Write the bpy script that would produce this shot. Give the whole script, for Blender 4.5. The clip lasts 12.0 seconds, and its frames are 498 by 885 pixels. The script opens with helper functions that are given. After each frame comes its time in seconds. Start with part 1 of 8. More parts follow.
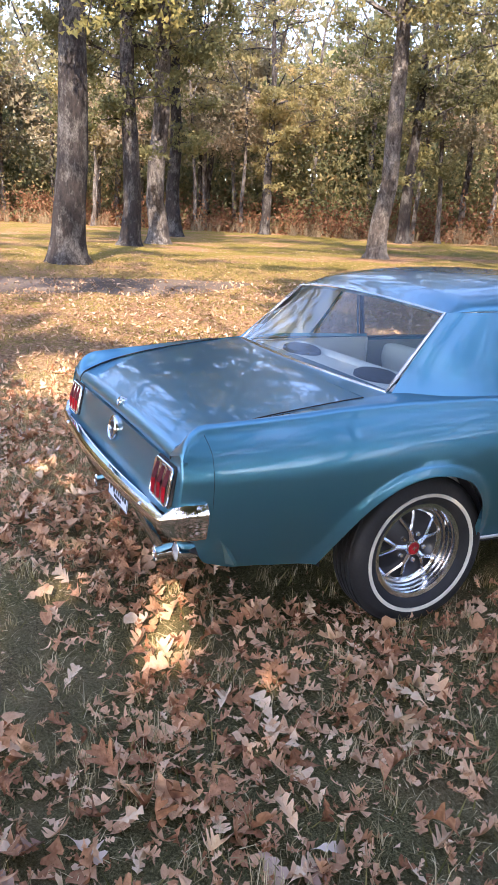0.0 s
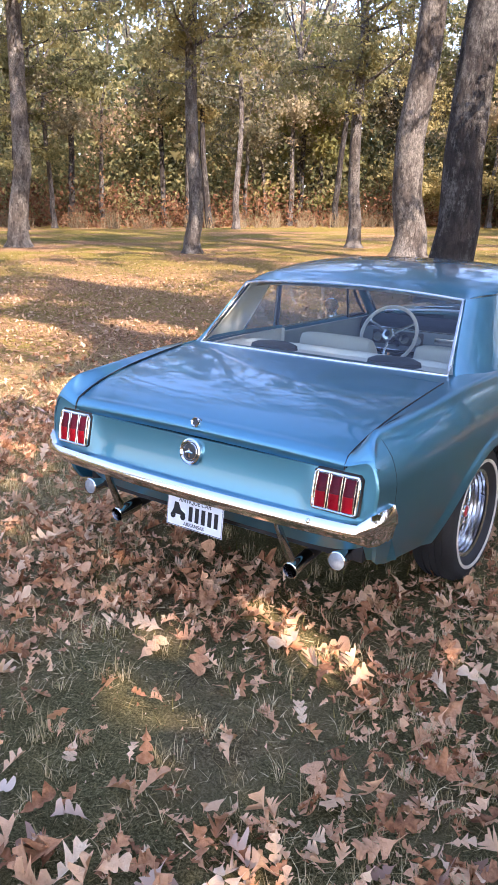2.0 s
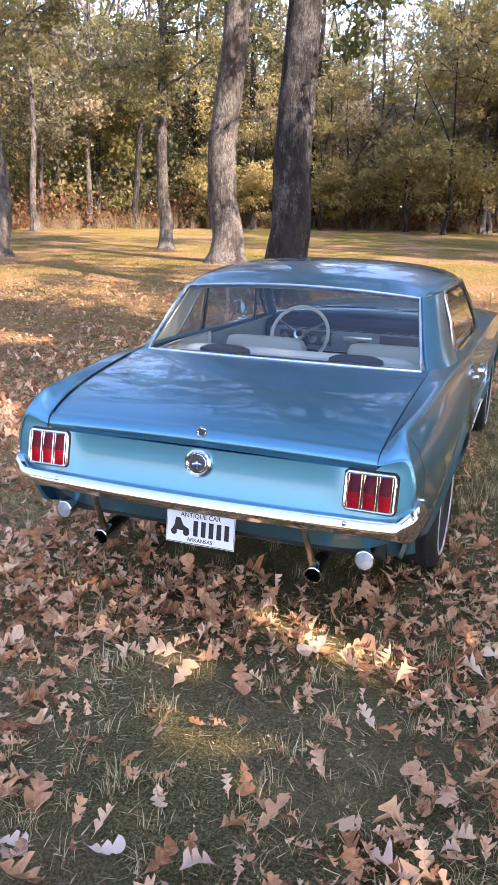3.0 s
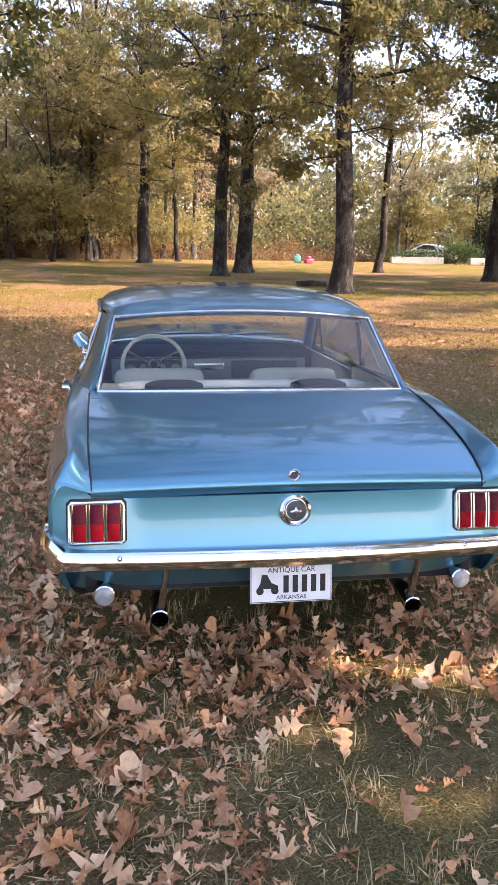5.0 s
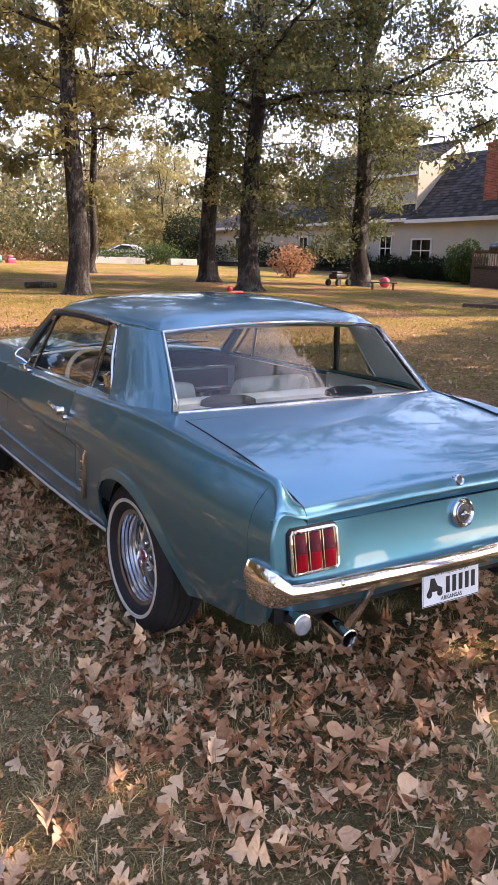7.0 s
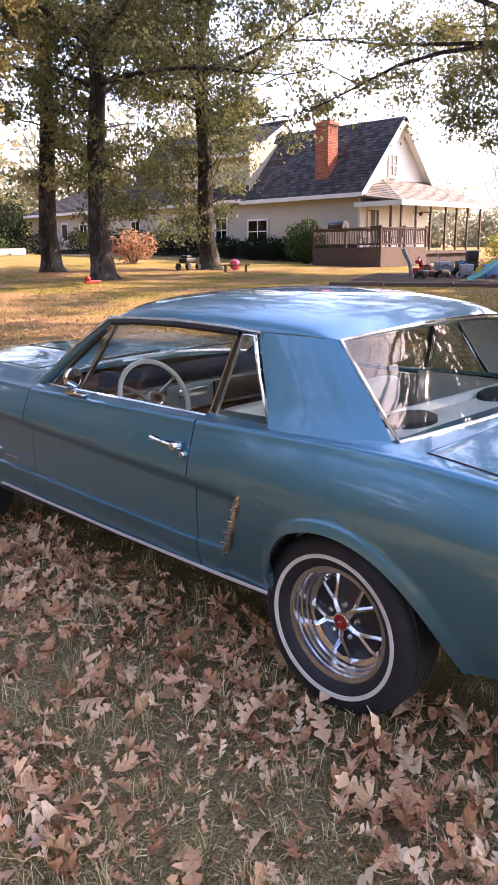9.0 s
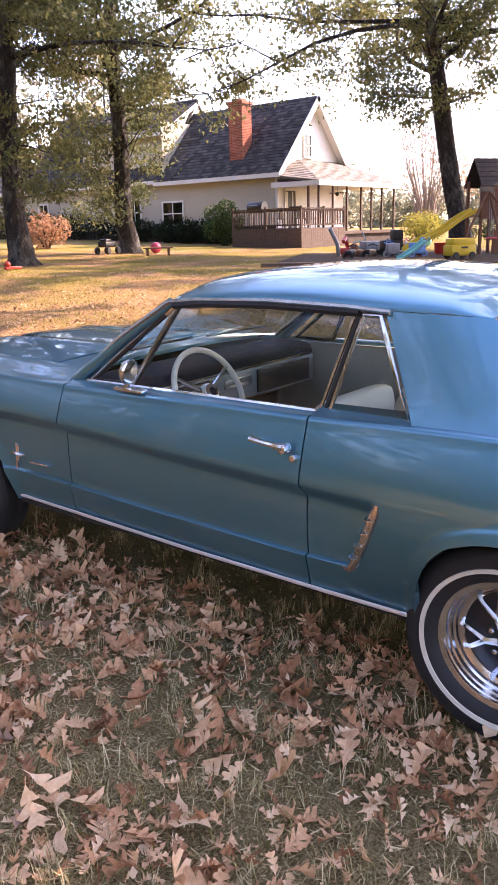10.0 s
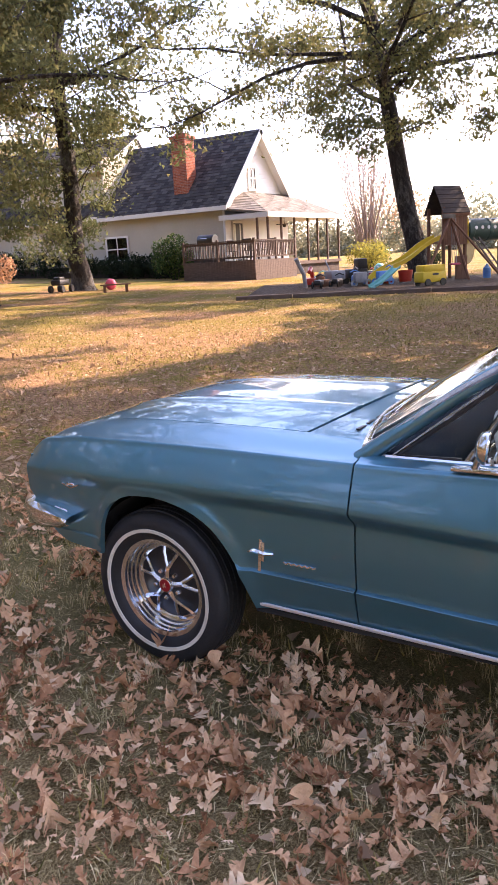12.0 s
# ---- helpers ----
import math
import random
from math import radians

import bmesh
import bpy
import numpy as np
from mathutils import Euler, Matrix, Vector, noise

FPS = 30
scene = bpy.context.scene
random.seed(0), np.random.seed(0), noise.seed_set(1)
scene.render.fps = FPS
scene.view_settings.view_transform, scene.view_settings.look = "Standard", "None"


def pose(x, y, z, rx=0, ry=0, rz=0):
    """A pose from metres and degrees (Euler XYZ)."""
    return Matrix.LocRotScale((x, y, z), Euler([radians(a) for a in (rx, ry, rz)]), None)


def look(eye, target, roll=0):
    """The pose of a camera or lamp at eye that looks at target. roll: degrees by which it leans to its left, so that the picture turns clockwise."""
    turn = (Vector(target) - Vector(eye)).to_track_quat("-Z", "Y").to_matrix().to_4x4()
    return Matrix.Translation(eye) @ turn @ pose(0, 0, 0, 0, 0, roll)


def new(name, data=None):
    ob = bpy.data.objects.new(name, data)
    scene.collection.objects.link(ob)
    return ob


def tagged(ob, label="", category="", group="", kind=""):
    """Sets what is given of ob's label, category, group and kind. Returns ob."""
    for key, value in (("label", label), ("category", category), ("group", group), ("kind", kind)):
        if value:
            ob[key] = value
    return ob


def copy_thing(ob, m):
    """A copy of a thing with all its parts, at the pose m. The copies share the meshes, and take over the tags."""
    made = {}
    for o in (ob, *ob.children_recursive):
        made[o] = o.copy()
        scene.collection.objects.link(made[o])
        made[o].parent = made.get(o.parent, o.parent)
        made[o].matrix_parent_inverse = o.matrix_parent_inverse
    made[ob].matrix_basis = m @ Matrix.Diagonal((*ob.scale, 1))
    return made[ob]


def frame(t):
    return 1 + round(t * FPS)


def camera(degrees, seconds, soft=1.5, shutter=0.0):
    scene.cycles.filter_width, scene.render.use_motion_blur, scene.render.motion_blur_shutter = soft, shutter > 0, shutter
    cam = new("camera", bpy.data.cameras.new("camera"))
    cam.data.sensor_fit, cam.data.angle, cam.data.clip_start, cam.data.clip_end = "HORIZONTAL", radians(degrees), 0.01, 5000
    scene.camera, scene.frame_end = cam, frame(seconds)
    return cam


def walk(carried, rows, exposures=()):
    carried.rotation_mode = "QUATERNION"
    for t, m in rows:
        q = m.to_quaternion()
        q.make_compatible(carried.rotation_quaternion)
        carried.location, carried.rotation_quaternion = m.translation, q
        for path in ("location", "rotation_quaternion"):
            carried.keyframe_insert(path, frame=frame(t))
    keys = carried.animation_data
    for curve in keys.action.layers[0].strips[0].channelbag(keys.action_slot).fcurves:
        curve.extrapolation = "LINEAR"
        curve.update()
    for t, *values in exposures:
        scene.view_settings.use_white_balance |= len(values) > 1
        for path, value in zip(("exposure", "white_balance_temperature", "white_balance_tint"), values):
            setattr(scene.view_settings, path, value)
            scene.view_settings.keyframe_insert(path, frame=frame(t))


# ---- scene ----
cam = camera(35.6, 12.0)
PATH = [
    (0, (3.075, -1.88, 1.566), (1.345, -1.045, 1.008), 3.0),
    (0.5, (2.789, -2.244, 1.577), (1.124, -1.28, 1.029), 3.7),
    (1, (2.555, -2.675, 1.57), (1.035, -1.49, 1.035), 2.8),
    (1.5, (2.202, -2.98, 1.553), (0.882, -1.577, 1.015), 1.3),
    (2, (1.854, -3.258, 1.575), (0.744, -1.691, 1.014), 1.4),
    (2.5, (1.498, -3.504, 1.586), (0.611, -1.803, 1.021), 1.7),
    (2.7, (1.356, -3.545, 1.577), (0.559, -1.799, 1.016), 1.7),
    (4.3, (0.04, -3.566, 1.496), (-0.023, -1.625, 1.02), 0.3),
    (4.5, (-0.134, -3.519, 1.507), (-0.088, -1.576, 1.035), 0.7),
    (5, (-0.551, -3.444, 1.503), (-0.24, -1.523, 1.042), 1.0),
    (5.5, (-0.937, -3.351, 1.525), (-0.355, -1.491, 1.079), 1.6),
    (6, (-1.301, -3.138, 1.52), (-0.476, -1.365, 1.099), 2.3),
    (6.5, (-1.718, -3.029, 1.529), (-0.776, -1.318, 1.101), 2.5),
    (7, (-2.031, -2.837, 1.522), (-0.993, -1.187, 1.075), 1.4),
    (7.2, (-2.133, -2.704, 1.508), (-1.052, -1.082, 1.059), 1.2),
    (8.8, (-2.643, -1.639, 1.542), (-1.297, -0.242, 1.059), -0.6),
    (9, (-2.662, -1.485, 1.539), (-1.294, -0.109, 1.056), -0.8),
    (9.5, (-2.757, -1.1, 1.516), (-1.313, 0.186, 1.005), -1.3),
    (10, (-2.801, -0.686, 1.501), (-1.293, 0.518, 0.974), -1.6),
    (10.5, (-2.806, -0.248, 1.514), (-1.253, 0.9, 0.994), -2.2),
    (11, (-2.935, 0.113, 1.537), (-1.35, 1.224, 1.037), -2.5),
    (11.5, (-2.972, 0.493, 1.535), (-1.358, 1.573, 1.057), -3.0),
    (12, (-2.96, 0.851, 1.554), (-1.336, 1.924, 1.097), -3.3),
]
walk(cam, [(t, look(eye, target, roll)) for t, eye, target, roll in PATH],
     exposures=[(0.0, 2.37, 6100, 26), (2.6, 2.42, 6150, 28), (4.5, 2.30, 6850, 28), (5.5, 2.14, 6900, 28), (7.0, 2.06, 7000, 30), (9.0, 2.48, 7000, 35), (10.5, 2.60, 7050, 37), (12.0, 2.44, 7100, 34)])

# ---- world ----
SUN_AZ = radians(-25)      # towards the sun, counted from +x
SUN_EL = radians(38)
to_sun = Vector((math.cos(SUN_AZ) * math.cos(SUN_EL), math.sin(SUN_AZ) * math.cos(SUN_EL), math.sin(SUN_EL)))
world = bpy.data.worlds.new("world")
scene.world = world
world.use_nodes = True
wn = world.node_tree
sky = wn.nodes.new("ShaderNodeTexSky")
sky.sky_type = "NISHITA"
sky.sun_disc = False
sky.sun_elevation = SUN_EL
sky.sun_rotation = math.pi / 2 - SUN_AZ
sky.air_density, sky.dust_density, sky.ozone_density = 1.0, 0.9, 1.0
wn.nodes["Background"].inputs["Strength"].default_value = 0.15
wn.links.new(sky.outputs["Color"], wn.nodes["Background"].inputs["Color"])
lamp = bpy.data.lights.new("sun", "SUN")
lamp.energy, lamp.angle, lamp.color = 3.3, radians(0.5), (1.0, 0.86, 0.66)
sun = new("sun", lamp)
sun.matrix_world = look(to_sun * 60, (0, 0, 0))


# ---- shape helpers ----
def spline(*pts):
    """A smooth curve through (x, y) pairs, as a function of x."""
    xs = np.array([p[0] for p in pts], float)
    ys = np.array([p[1] for p in pts], float)
    sl = np.gradient(ys, xs)

    def f(x):
        x = min(max(x, xs[0]), xs[-1])
        i = min(max(int(np.searchsorted(xs, x)) - 1, 0), len(xs) - 2)
        h = xs[i + 1] - xs[i]
        u = (x - xs[i]) / h
        return float((2 * u**3 - 3 * u**2 + 1) * ys[i] + (u**3 - 2 * u**2 + u) * h * sl[i]
                     + (3 * u**2 - 2 * u**3) * ys[i + 1] + (u**3 - u**2) * h * sl[i + 1])
    return f


def step(a, b, x):
    u = min(max((x - a) / (b - a), 0.0), 1.0)
    return u * u * (3 - 2 * u)


def merge(*pieces):
    V, F = [], []
    for v, f in pieces:
        n = len(V)
        V += [tuple(p) for p in v]
        F += [tuple(i + n for i in q) for q in f]
    return V, F


def moved(piece, m):
    return [tuple(m @ Vector(p)) for p in piece[0]], piece[1]


def mirrored(piece):
    return [(-p[0], p[1], p[2]) for p in piece[0]], [tuple(reversed(f)) for f in piece[1]]


def grid(P):
    """Quads over rows of points."""
    n, m = len(P), len(P[0])
    return ([tuple(p) for row in P for p in row],
            [(i * m + j, i * m + j + 1, (i + 1) * m + j + 1, (i + 1) * m + j) for i in range(n - 1) for j in range(m - 1)])


def panel(P, t=0.016):
    """A pressed sheet over rows of points, with its edges turned in by t against the face's side."""
    n, m = len(P), len(P[0])
    A = np.array(P, float)
    du, dv = np.gradient(A, axis=0), np.gradient(A, axis=1)
    N = np.cross(dv, du)
    N = -N / (np.linalg.norm(N, axis=2, keepdims=True) + 1e-9)
    if N[..., 2].mean() < -0.6:
        N = -N
    V, F = grid(P)
    ring = [(0, j) for j in range(m)] + [(i, m - 1) for i in range(1, n)] + [(n - 1, j) for j in range(m - 2, -1, -1)] + [(i, 0) for i in range(n - 2, 0, -1)]
    k = len(V)
    for i, j in ring:
        V.append(tuple(A[i, j] - N[i, j] * t))
    for a in range(len(ring)):
        b = (a + 1) % len(ring)
        F.append((ring[b][0] * m + ring[b][1], ring[a][0] * m + ring[a][1], k + a, k + b))
    return V, F


def tube(pts, rad, n=8, flat=1.0, caps=True, closed=False):
    """A round (or flattened) bar along points; rad is one radius or one for each point."""
    pts = [Vector(p) for p in pts]
    rads = list(rad) if isinstance(rad, (list, tuple)) else [rad] * len(pts)
    V, F = [], []
    up = None
    for i, p in enumerate(pts):
        if closed:
            d = pts[(i + 1) % len(pts)] - pts[i - 1]
        else:
            d = pts[min(i + 1, len(pts) - 1)] - pts[max(i - 1, 0)]
        d.normalize()
        if up is None:
            up = Vector((0, 0, 1)) if abs(d.z) < 0.9 else Vector((1, 0, 0))
        a = d.cross(up).normalized()
        b = a.cross(d).normalized()
        up = b
        for k in range(n):
            w = 2 * math.pi * k / n
            V.append(tuple(p + a * math.cos(w) * rads[i] * flat + b * math.sin(w) * rads[i]))
    L = len(pts)
    for i in range(L if closed else L - 1):
        for k in range(n):
            j = (i + 1) % L
            F.append((i * n + k, i * n + (k + 1) % n, j * n + (k + 1) % n, j * n + k))
    if caps and not closed:
        F.append(tuple(range(n - 1, -1, -1)))
        F.append(tuple((L - 1) * n + k for k in range(n)))
    return V, F


def lathe(prof, n=32, axis="z"):
    """A profile of (radius, height) turned about an axis."""
    V, F = [], []
    for r, h in prof:
        for k in range(n):
            w = 2 * math.pi * k / n
            c, s = r * math.cos(w), r * math.sin(w)
            V.append({"z": (c, s, h), "x": (h, c, s), "y": (s, h, c)}[axis])
    for i in range(len(prof) - 1):
        for k in range(n):
            F.append((i * n + k, i * n + (k + 1) % n, (i + 1) * n + (k + 1) % n, (i + 1) * n + k))
    return V, F


def box(x0, x1, y0, y1, z0, z1, bevel=0.0, seg=2):
    bm = bmesh.new()
    bmesh.ops.create_cube(bm, size=1.0)
    for v in bm.verts:
        v.co = Vector((x0 + (v.co.x + 0.5) * (x1 - x0), y0 + (v.co.y + 0.5) * (y1 - y0), z0 + (v.co.z + 0.5) * (z1 - z0)))
    if bevel:
        bmesh.ops.bevel(bm, geom=bm.edges[:], offset=bevel, segments=seg, affect="EDGES", profile=0.5)
    V = [tuple(v.co) for v in bm.verts]
    bm.verts.index_update()
    F = [tuple(v.index for v in f.verts) for f in bm.faces]
    bm.free()
    return V, F


def ball(c, r, n=12, m=8, sz=1.0):
    prof = [(max(r * math.sin(math.pi * i / m), 1e-4), -r * sz * math.cos(math.pi * i / m)) for i in range(m + 1)]
    return moved(lathe(prof, n), Matrix.Translation(c))


def prism(outline, z0, z1):
    """A flat outline of (x, y) points with thickness in z."""
    n = len(outline)
    V = [(x, y, z0) for x, y in outline] + [(x, y, z1) for x, y in outline]
    F = [tuple(range(n - 1, -1, -1)), tuple(range(n, 2 * n))]
    F += [(i, (i + 1) % n, n + (i + 1) % n, n + i) for i in range(n)]
    return V, F


def mesh_of(name, piece, material, smooth=True):
    me = bpy.data.meshes.new(name)
    me.from_pydata([tuple(p) for p in piece[0]], [], [tuple(f) for f in piece[1]])
    bm = bmesh.new()
    bm.from_mesh(me)
    bmesh.ops.recalc_face_normals(bm, faces=bm.faces)
    bm.to_mesh(me)
    bm.free()
    if smooth:
        me.polygons.foreach_set("use_smooth", [True] * len(me.polygons))
        me.set_sharp_from_angle(angle=radians(38))
    me.materials.append(material)
    return me


def part(name, piece, material, parent=None, label="", smooth=True):
    """Links a piece as one mesh object under a thing or a part."""
    ob = new(name, piece if isinstance(piece, bpy.types.Mesh) else mesh_of(name, piece, material, smooth))
    if parent is not None:
        ob.parent = parent
    if label:
        tagged(ob, label)
    return ob


def thing(name, at=(0, 0, 0), label="", category="", group="", turn=0.0):
    ob = new(name)
    ob.empty_display_size = 0.2
    ob.matrix_basis = pose(*at, 0, 0, turn)
    return tagged(ob, label, category, group)


def quick_mesh(name, V, F, material, smooth=False):
    """A large mesh from arrays: V (n, 3), F (k, 3 or 4)."""
    me = bpy.data.meshes.new(name)
    V = np.asarray(V, np.float32)
    F = np.asarray(F, np.int32)
    k, w = F.shape
    me.vertices.add(len(V))
    me.vertices.foreach_set("co", V.ravel())
    me.loops.add(k * w)
    me.loops.foreach_set("vertex_index", F.ravel())
    me.polygons.add(k)
    me.polygons.foreach_set("loop_start", np.arange(k, dtype=np.int32) * w)
    if smooth:
        me.polygons.foreach_set("use_smooth", np.ones(k, bool))
    me.update(calc_edges=True)
    me.materials.append(material)
    return me


def terrain(x, y):
    """Height of the ground: level round the car, rising gently outwards and up the slope ahead."""
    d = np.maximum(np.hypot(x, y - 0.8) - 3.5, 0)
    up = np.clip(y, 0, 44)
    return 0.5 * (1 - np.exp(-d / 6.5)) + 0.00045 * up * up


# ---- materials ----
def material(name, rough=0.5, metal=0.0, **more):
    m = bpy.data.materials.new(name)
    m.use_nodes = True
    b = m.node_tree.nodes["Principled BSDF"]
    b.inputs["Roughness"].default_value = rough
    b.inputs["Metallic"].default_value = metal
    for k, v in more.items():
        b.inputs[k.replace("_", " ")].default_value = v
    return m, m.node_tree, b


def mottled(name, stops, scale=5.0, rough=0.6, metal=0.0, bump=0.0, bump_scale=60.0, detail=6.0, stretch=(1, 1, 1), source="noise", rough_var=0.15, fine=0.25, clumps=0.0, **more):
    """A surface whose colour runs through stops by a coarse and a fine noise (or by random pieces), with relief."""
    m, t, b = material(name, rough, metal, **more)
    N, L = t.nodes, t.links
    co = N.new("ShaderNodeTexCoord")
    mp = N.new("ShaderNodeMapping")
    mp.inputs["Scale"].default_value = stretch
    L.new(co.outputs["Object"], mp.inputs["Vector"])
    n1 = N.new("ShaderNodeTexNoise")
    n1.inputs["Scale"].default_value, n1.inputs["Detail"].default_value = scale, detail
    L.new(mp.outputs[0], n1.inputs["Vector"])
    n2 = N.new("ShaderNodeTexNoise")
    n2.inputs["Scale"].default_value, n2.inputs["Detail"].default_value = scale * 11, 4
    L.new(mp.outputs[0], n2.inputs["Vector"])
    ramp = N.new("ShaderNodeValToRGB")
    e = ramp.color_ramp.elements
    while len(e) < len(stops):
        e.new(0.5)
    for k, (p, c) in enumerate(stops):
        e[k].position, e[k].color = p, (*c, 1)
    mix = N.new("ShaderNodeMix")
    mix.inputs[0].default_value = fine
    src = n1.outputs["Fac"]
    if source == "island":
        src = N.new("ShaderNodeNewGeometry").outputs["Random Per Island"]
    elif source == "object":
        src = N.new("ShaderNodeObjectInfo").outputs["Random"]
    if clumps:
        wide = N.new("ShaderNodeTexNoise")
        wide.inputs["Scale"].default_value, wide.inputs["Detail"].default_value = clumps, 2
        L.new(N.new("ShaderNodeNewGeometry").outputs["Position"], wide.inputs["Vector"])
        far = N.new("ShaderNodeMapRange")
        far.inputs[1].default_value, far.inputs[2].default_value = 0.32, 0.68
        L.new(wide.outputs["Fac"], far.inputs[0])
        both_of = N.new("ShaderNodeMix")
        both_of.inputs[0].default_value = 0.5
        L.new(src, both_of.inputs[2])
        L.new(far.outputs[0], both_of.inputs[3])
        src = both_of.outputs[0]
    L.new(src, mix.inputs[2])
    L.new(n2.outputs["Fac"], mix.inputs[3])
    L.new(mix.outputs[0], ramp.inputs["Fac"])
    L.new(ramp.outputs[0], b.inputs["Base Color"])
    mr = N.new("ShaderNodeMapRange")
    mr.inputs[3].default_value, mr.inputs[4].default_value = max(rough - rough_var, 0.02), min(rough + rough_var, 1)
    L.new(n2.outputs["Fac"], mr.inputs[0])
    L.new(mr.outputs[0], b.inputs["Roughness"])
    if bump:
        n3 = N.new("ShaderNodeTexNoise")
        n3.inputs["Scale"].default_value, n3.inputs["Detail"].default_value = bump_scale, 5
        L.new(mp.outputs[0], n3.inputs["Vector"])
        bp = N.new("ShaderNodeBump")
        bp.inputs["Strength"].default_value, bp.inputs["Distance"].default_value = bump, 0.06 if bump >= 0.8 else 0.02
        L.new(n3.outputs["Fac"], bp.inputs["Height"])
        L.new(bp.outputs[0], b.inputs["Normal"])
    return m


def leafy(name, stops, passing=0.55, scale=0.35, by_tree=0.0, veined=False, clumps=0.0):
    """Thin leaves: colour by random piece, some light passing through."""
    m = mottled(name, stops, scale=scale, rough=0.75, source="island", fine=0.25 if scale < 1 else 0.34, bump=0.5 if veined else 0.0, bump_scale=130, clumps=clumps, Specular_IOR_Level=0.08 if passing < 0.35 else 0.22)
    t = m.node_tree
    b = t.nodes["Principled BSDF"]
    tr = t.nodes.new("ShaderNodeBsdfTranslucent")
    mx = t.nodes.new("ShaderNodeMixShader")
    mx.inputs[0].default_value = passing
    ramp = next(n for n in t.nodes if n.type == "VALTORGB")
    if by_tree:      # each tree has its own tone
        own = t.nodes.new("ShaderNodeMix")
        own.inputs[0].default_value = by_tree
        t.links.new(ramp.inputs[0].links[0].from_socket, own.inputs[2])
        t.links.new(t.nodes.new("ShaderNodeObjectInfo").outputs["Random"], own.inputs[3])
        t.links.new(own.outputs[0], ramp.inputs[0])
    t.links.new(ramp.outputs[0], tr.inputs["Color"])
    t.links.new(b.outputs[0], mx.inputs[1])
    t.links.new(tr.outputs[0], mx.inputs[2])
    t.links.new(mx.outputs[0], t.nodes["Material Output"].inputs["Surface"])
    return m


def glassy(name, tint, gloss=1.0):
    """Thin window glass: clear and tinted, with a mirror sheen that grows at a slant."""
    m, t, b = material(name)
    t.nodes.remove(b)
    tr = t.nodes.new("ShaderNodeBsdfTransparent")
    tr.inputs["Color"].default_value = (*tint, 1)
    gl = t.nodes.new("ShaderNodeBsdfGlossy")
    gl.inputs["Roughness"].default_value = 0.01
    gl.inputs["Color"].default_value = (gloss, gloss, gloss, 1)
    face = t.nodes.new("ShaderNodeLayerWeight")
    face.inputs["Blend"].default_value = 0.5
    power = t.nodes.new("ShaderNodeMath")
    power.operation = "POWER"
    power.inputs[1].default_value = 4.0
    t.links.new(face.outputs["Facing"], power.inputs[0])
    fr = t.nodes.new("ShaderNodeMapRange")
    fr.inputs[3].default_value, fr.inputs[4].default_value = 0.045, 1.0
    t.links.new(power.outputs[0], fr.inputs[0])
    nz = t.nodes.new("ShaderNodeTexNoise")
    nz.inputs["Scale"].default_value = 3.0
    bp = t.nodes.new("ShaderNodeBump")
    bp.inputs["Strength"].default_value, bp.inputs["Distance"].default_value = 0.02, 0.01
    t.links.new(nz.outputs["Fac"], bp.inputs["Height"])
    t.links.new(bp.outputs[0], gl.inputs["Normal"])
    mx = t.nodes.new("ShaderNodeMixShader")
    t.links.new(fr.outputs[0], mx.inputs[0])
    t.links.new(tr.outputs[0], mx.inputs[1])
    t.links.new(gl.outputs[0], mx.inputs[2])
    t.links.new(mx.outputs[0], t.nodes["Material Output"].inputs["Surface"])
    return m


paint = mottled("blue_metallic_paint", [(0.3, (0.072, 0.246, 0.330)), (0.7, (0.083, 0.264, 0.350))], scale=0.8, rough=0.36, metal=0.82, rough_var=0.015, fine=0.04, Coat_Weight=1.0, Coat_Roughness=0.03, Coat_IOR=1.52)
wheel_chrome = mottled("satin_chrome", [(0.3, (0.66, 0.68, 0.71)), (0.7, (0.78, 0.80, 0.83))], scale=9, rough=0.2, metal=1.0, rough_var=0.08)
# Window chrome with the brown of reflected leaves and ground put into its colour.
brown_tinted_chrome = mottled("chrome_tinted_by_reflections", [(0.3, (0.36, 0.33, 0.29)), (0.7, (0.58, 0.54, 0.49))], scale=16, rough=0.24, metal=1.0, rough_var=0.1)
chrome = mottled("chrome", [(0.3, (0.72, 0.72, 0.73)), (0.7, (0.85, 0.85, 0.86))], scale=3, rough=0.09, metal=1.0, rough_var=0.05)
worn_chrome = mottled("worn_chrome", [(0.3, (0.5, 0.48, 0.45)), (0.7, (0.78, 0.76, 0.73))], scale=14, rough=0.2, metal=1.0, rough_var=0.12)
rubber = mottled("tyre_rubber", [(0.3, (0.010, 0.010, 0.011)), (0.7, (0.020, 0.019, 0.019))], scale=9, rough=0.7, bump=0.1, bump_scale=120)
white_rubber = mottled("white_rubber", [(0.3, (0.60, 0.55, 0.45)), (0.7, (0.74, 0.69, 0.58))], scale=20, rough=0.5)
charcoal = mottled("charcoal_paint", [(0.3, (0.012, 0.012, 0.014)), (0.7, (0.03, 0.03, 0.032))], scale=12, rough=0.35)
black_plastic = mottled("black_rubber_trim", [(0.3, (0.008, 0.008, 0.009)), (0.7, (0.02, 0.02, 0.02))], scale=15, rough=0.5)
under_black = mottled("underbody", [(0.3, (0.008, 0.008, 0.008)), (0.7, (0.025, 0.022, 0.02))], scale=6, rough=0.85)
red_lens = mottled("red_lens", [(0.3, (0.22, 0.003, 0.008)), (0.7, (0.34, 0.006, 0.014))], scale=30, rough=0.3, Specular_IOR_Level=0.2, bump=0.1, bump_scale=160)
dark_lens = mottled("dark_red_lens", [(0.3, (0.055, 0.003, 0.008)), (0.7, (0.10, 0.005, 0.012))], scale=30, rough=0.3, Specular_IOR_Level=0.12, bump=0.1, bump_scale=160)
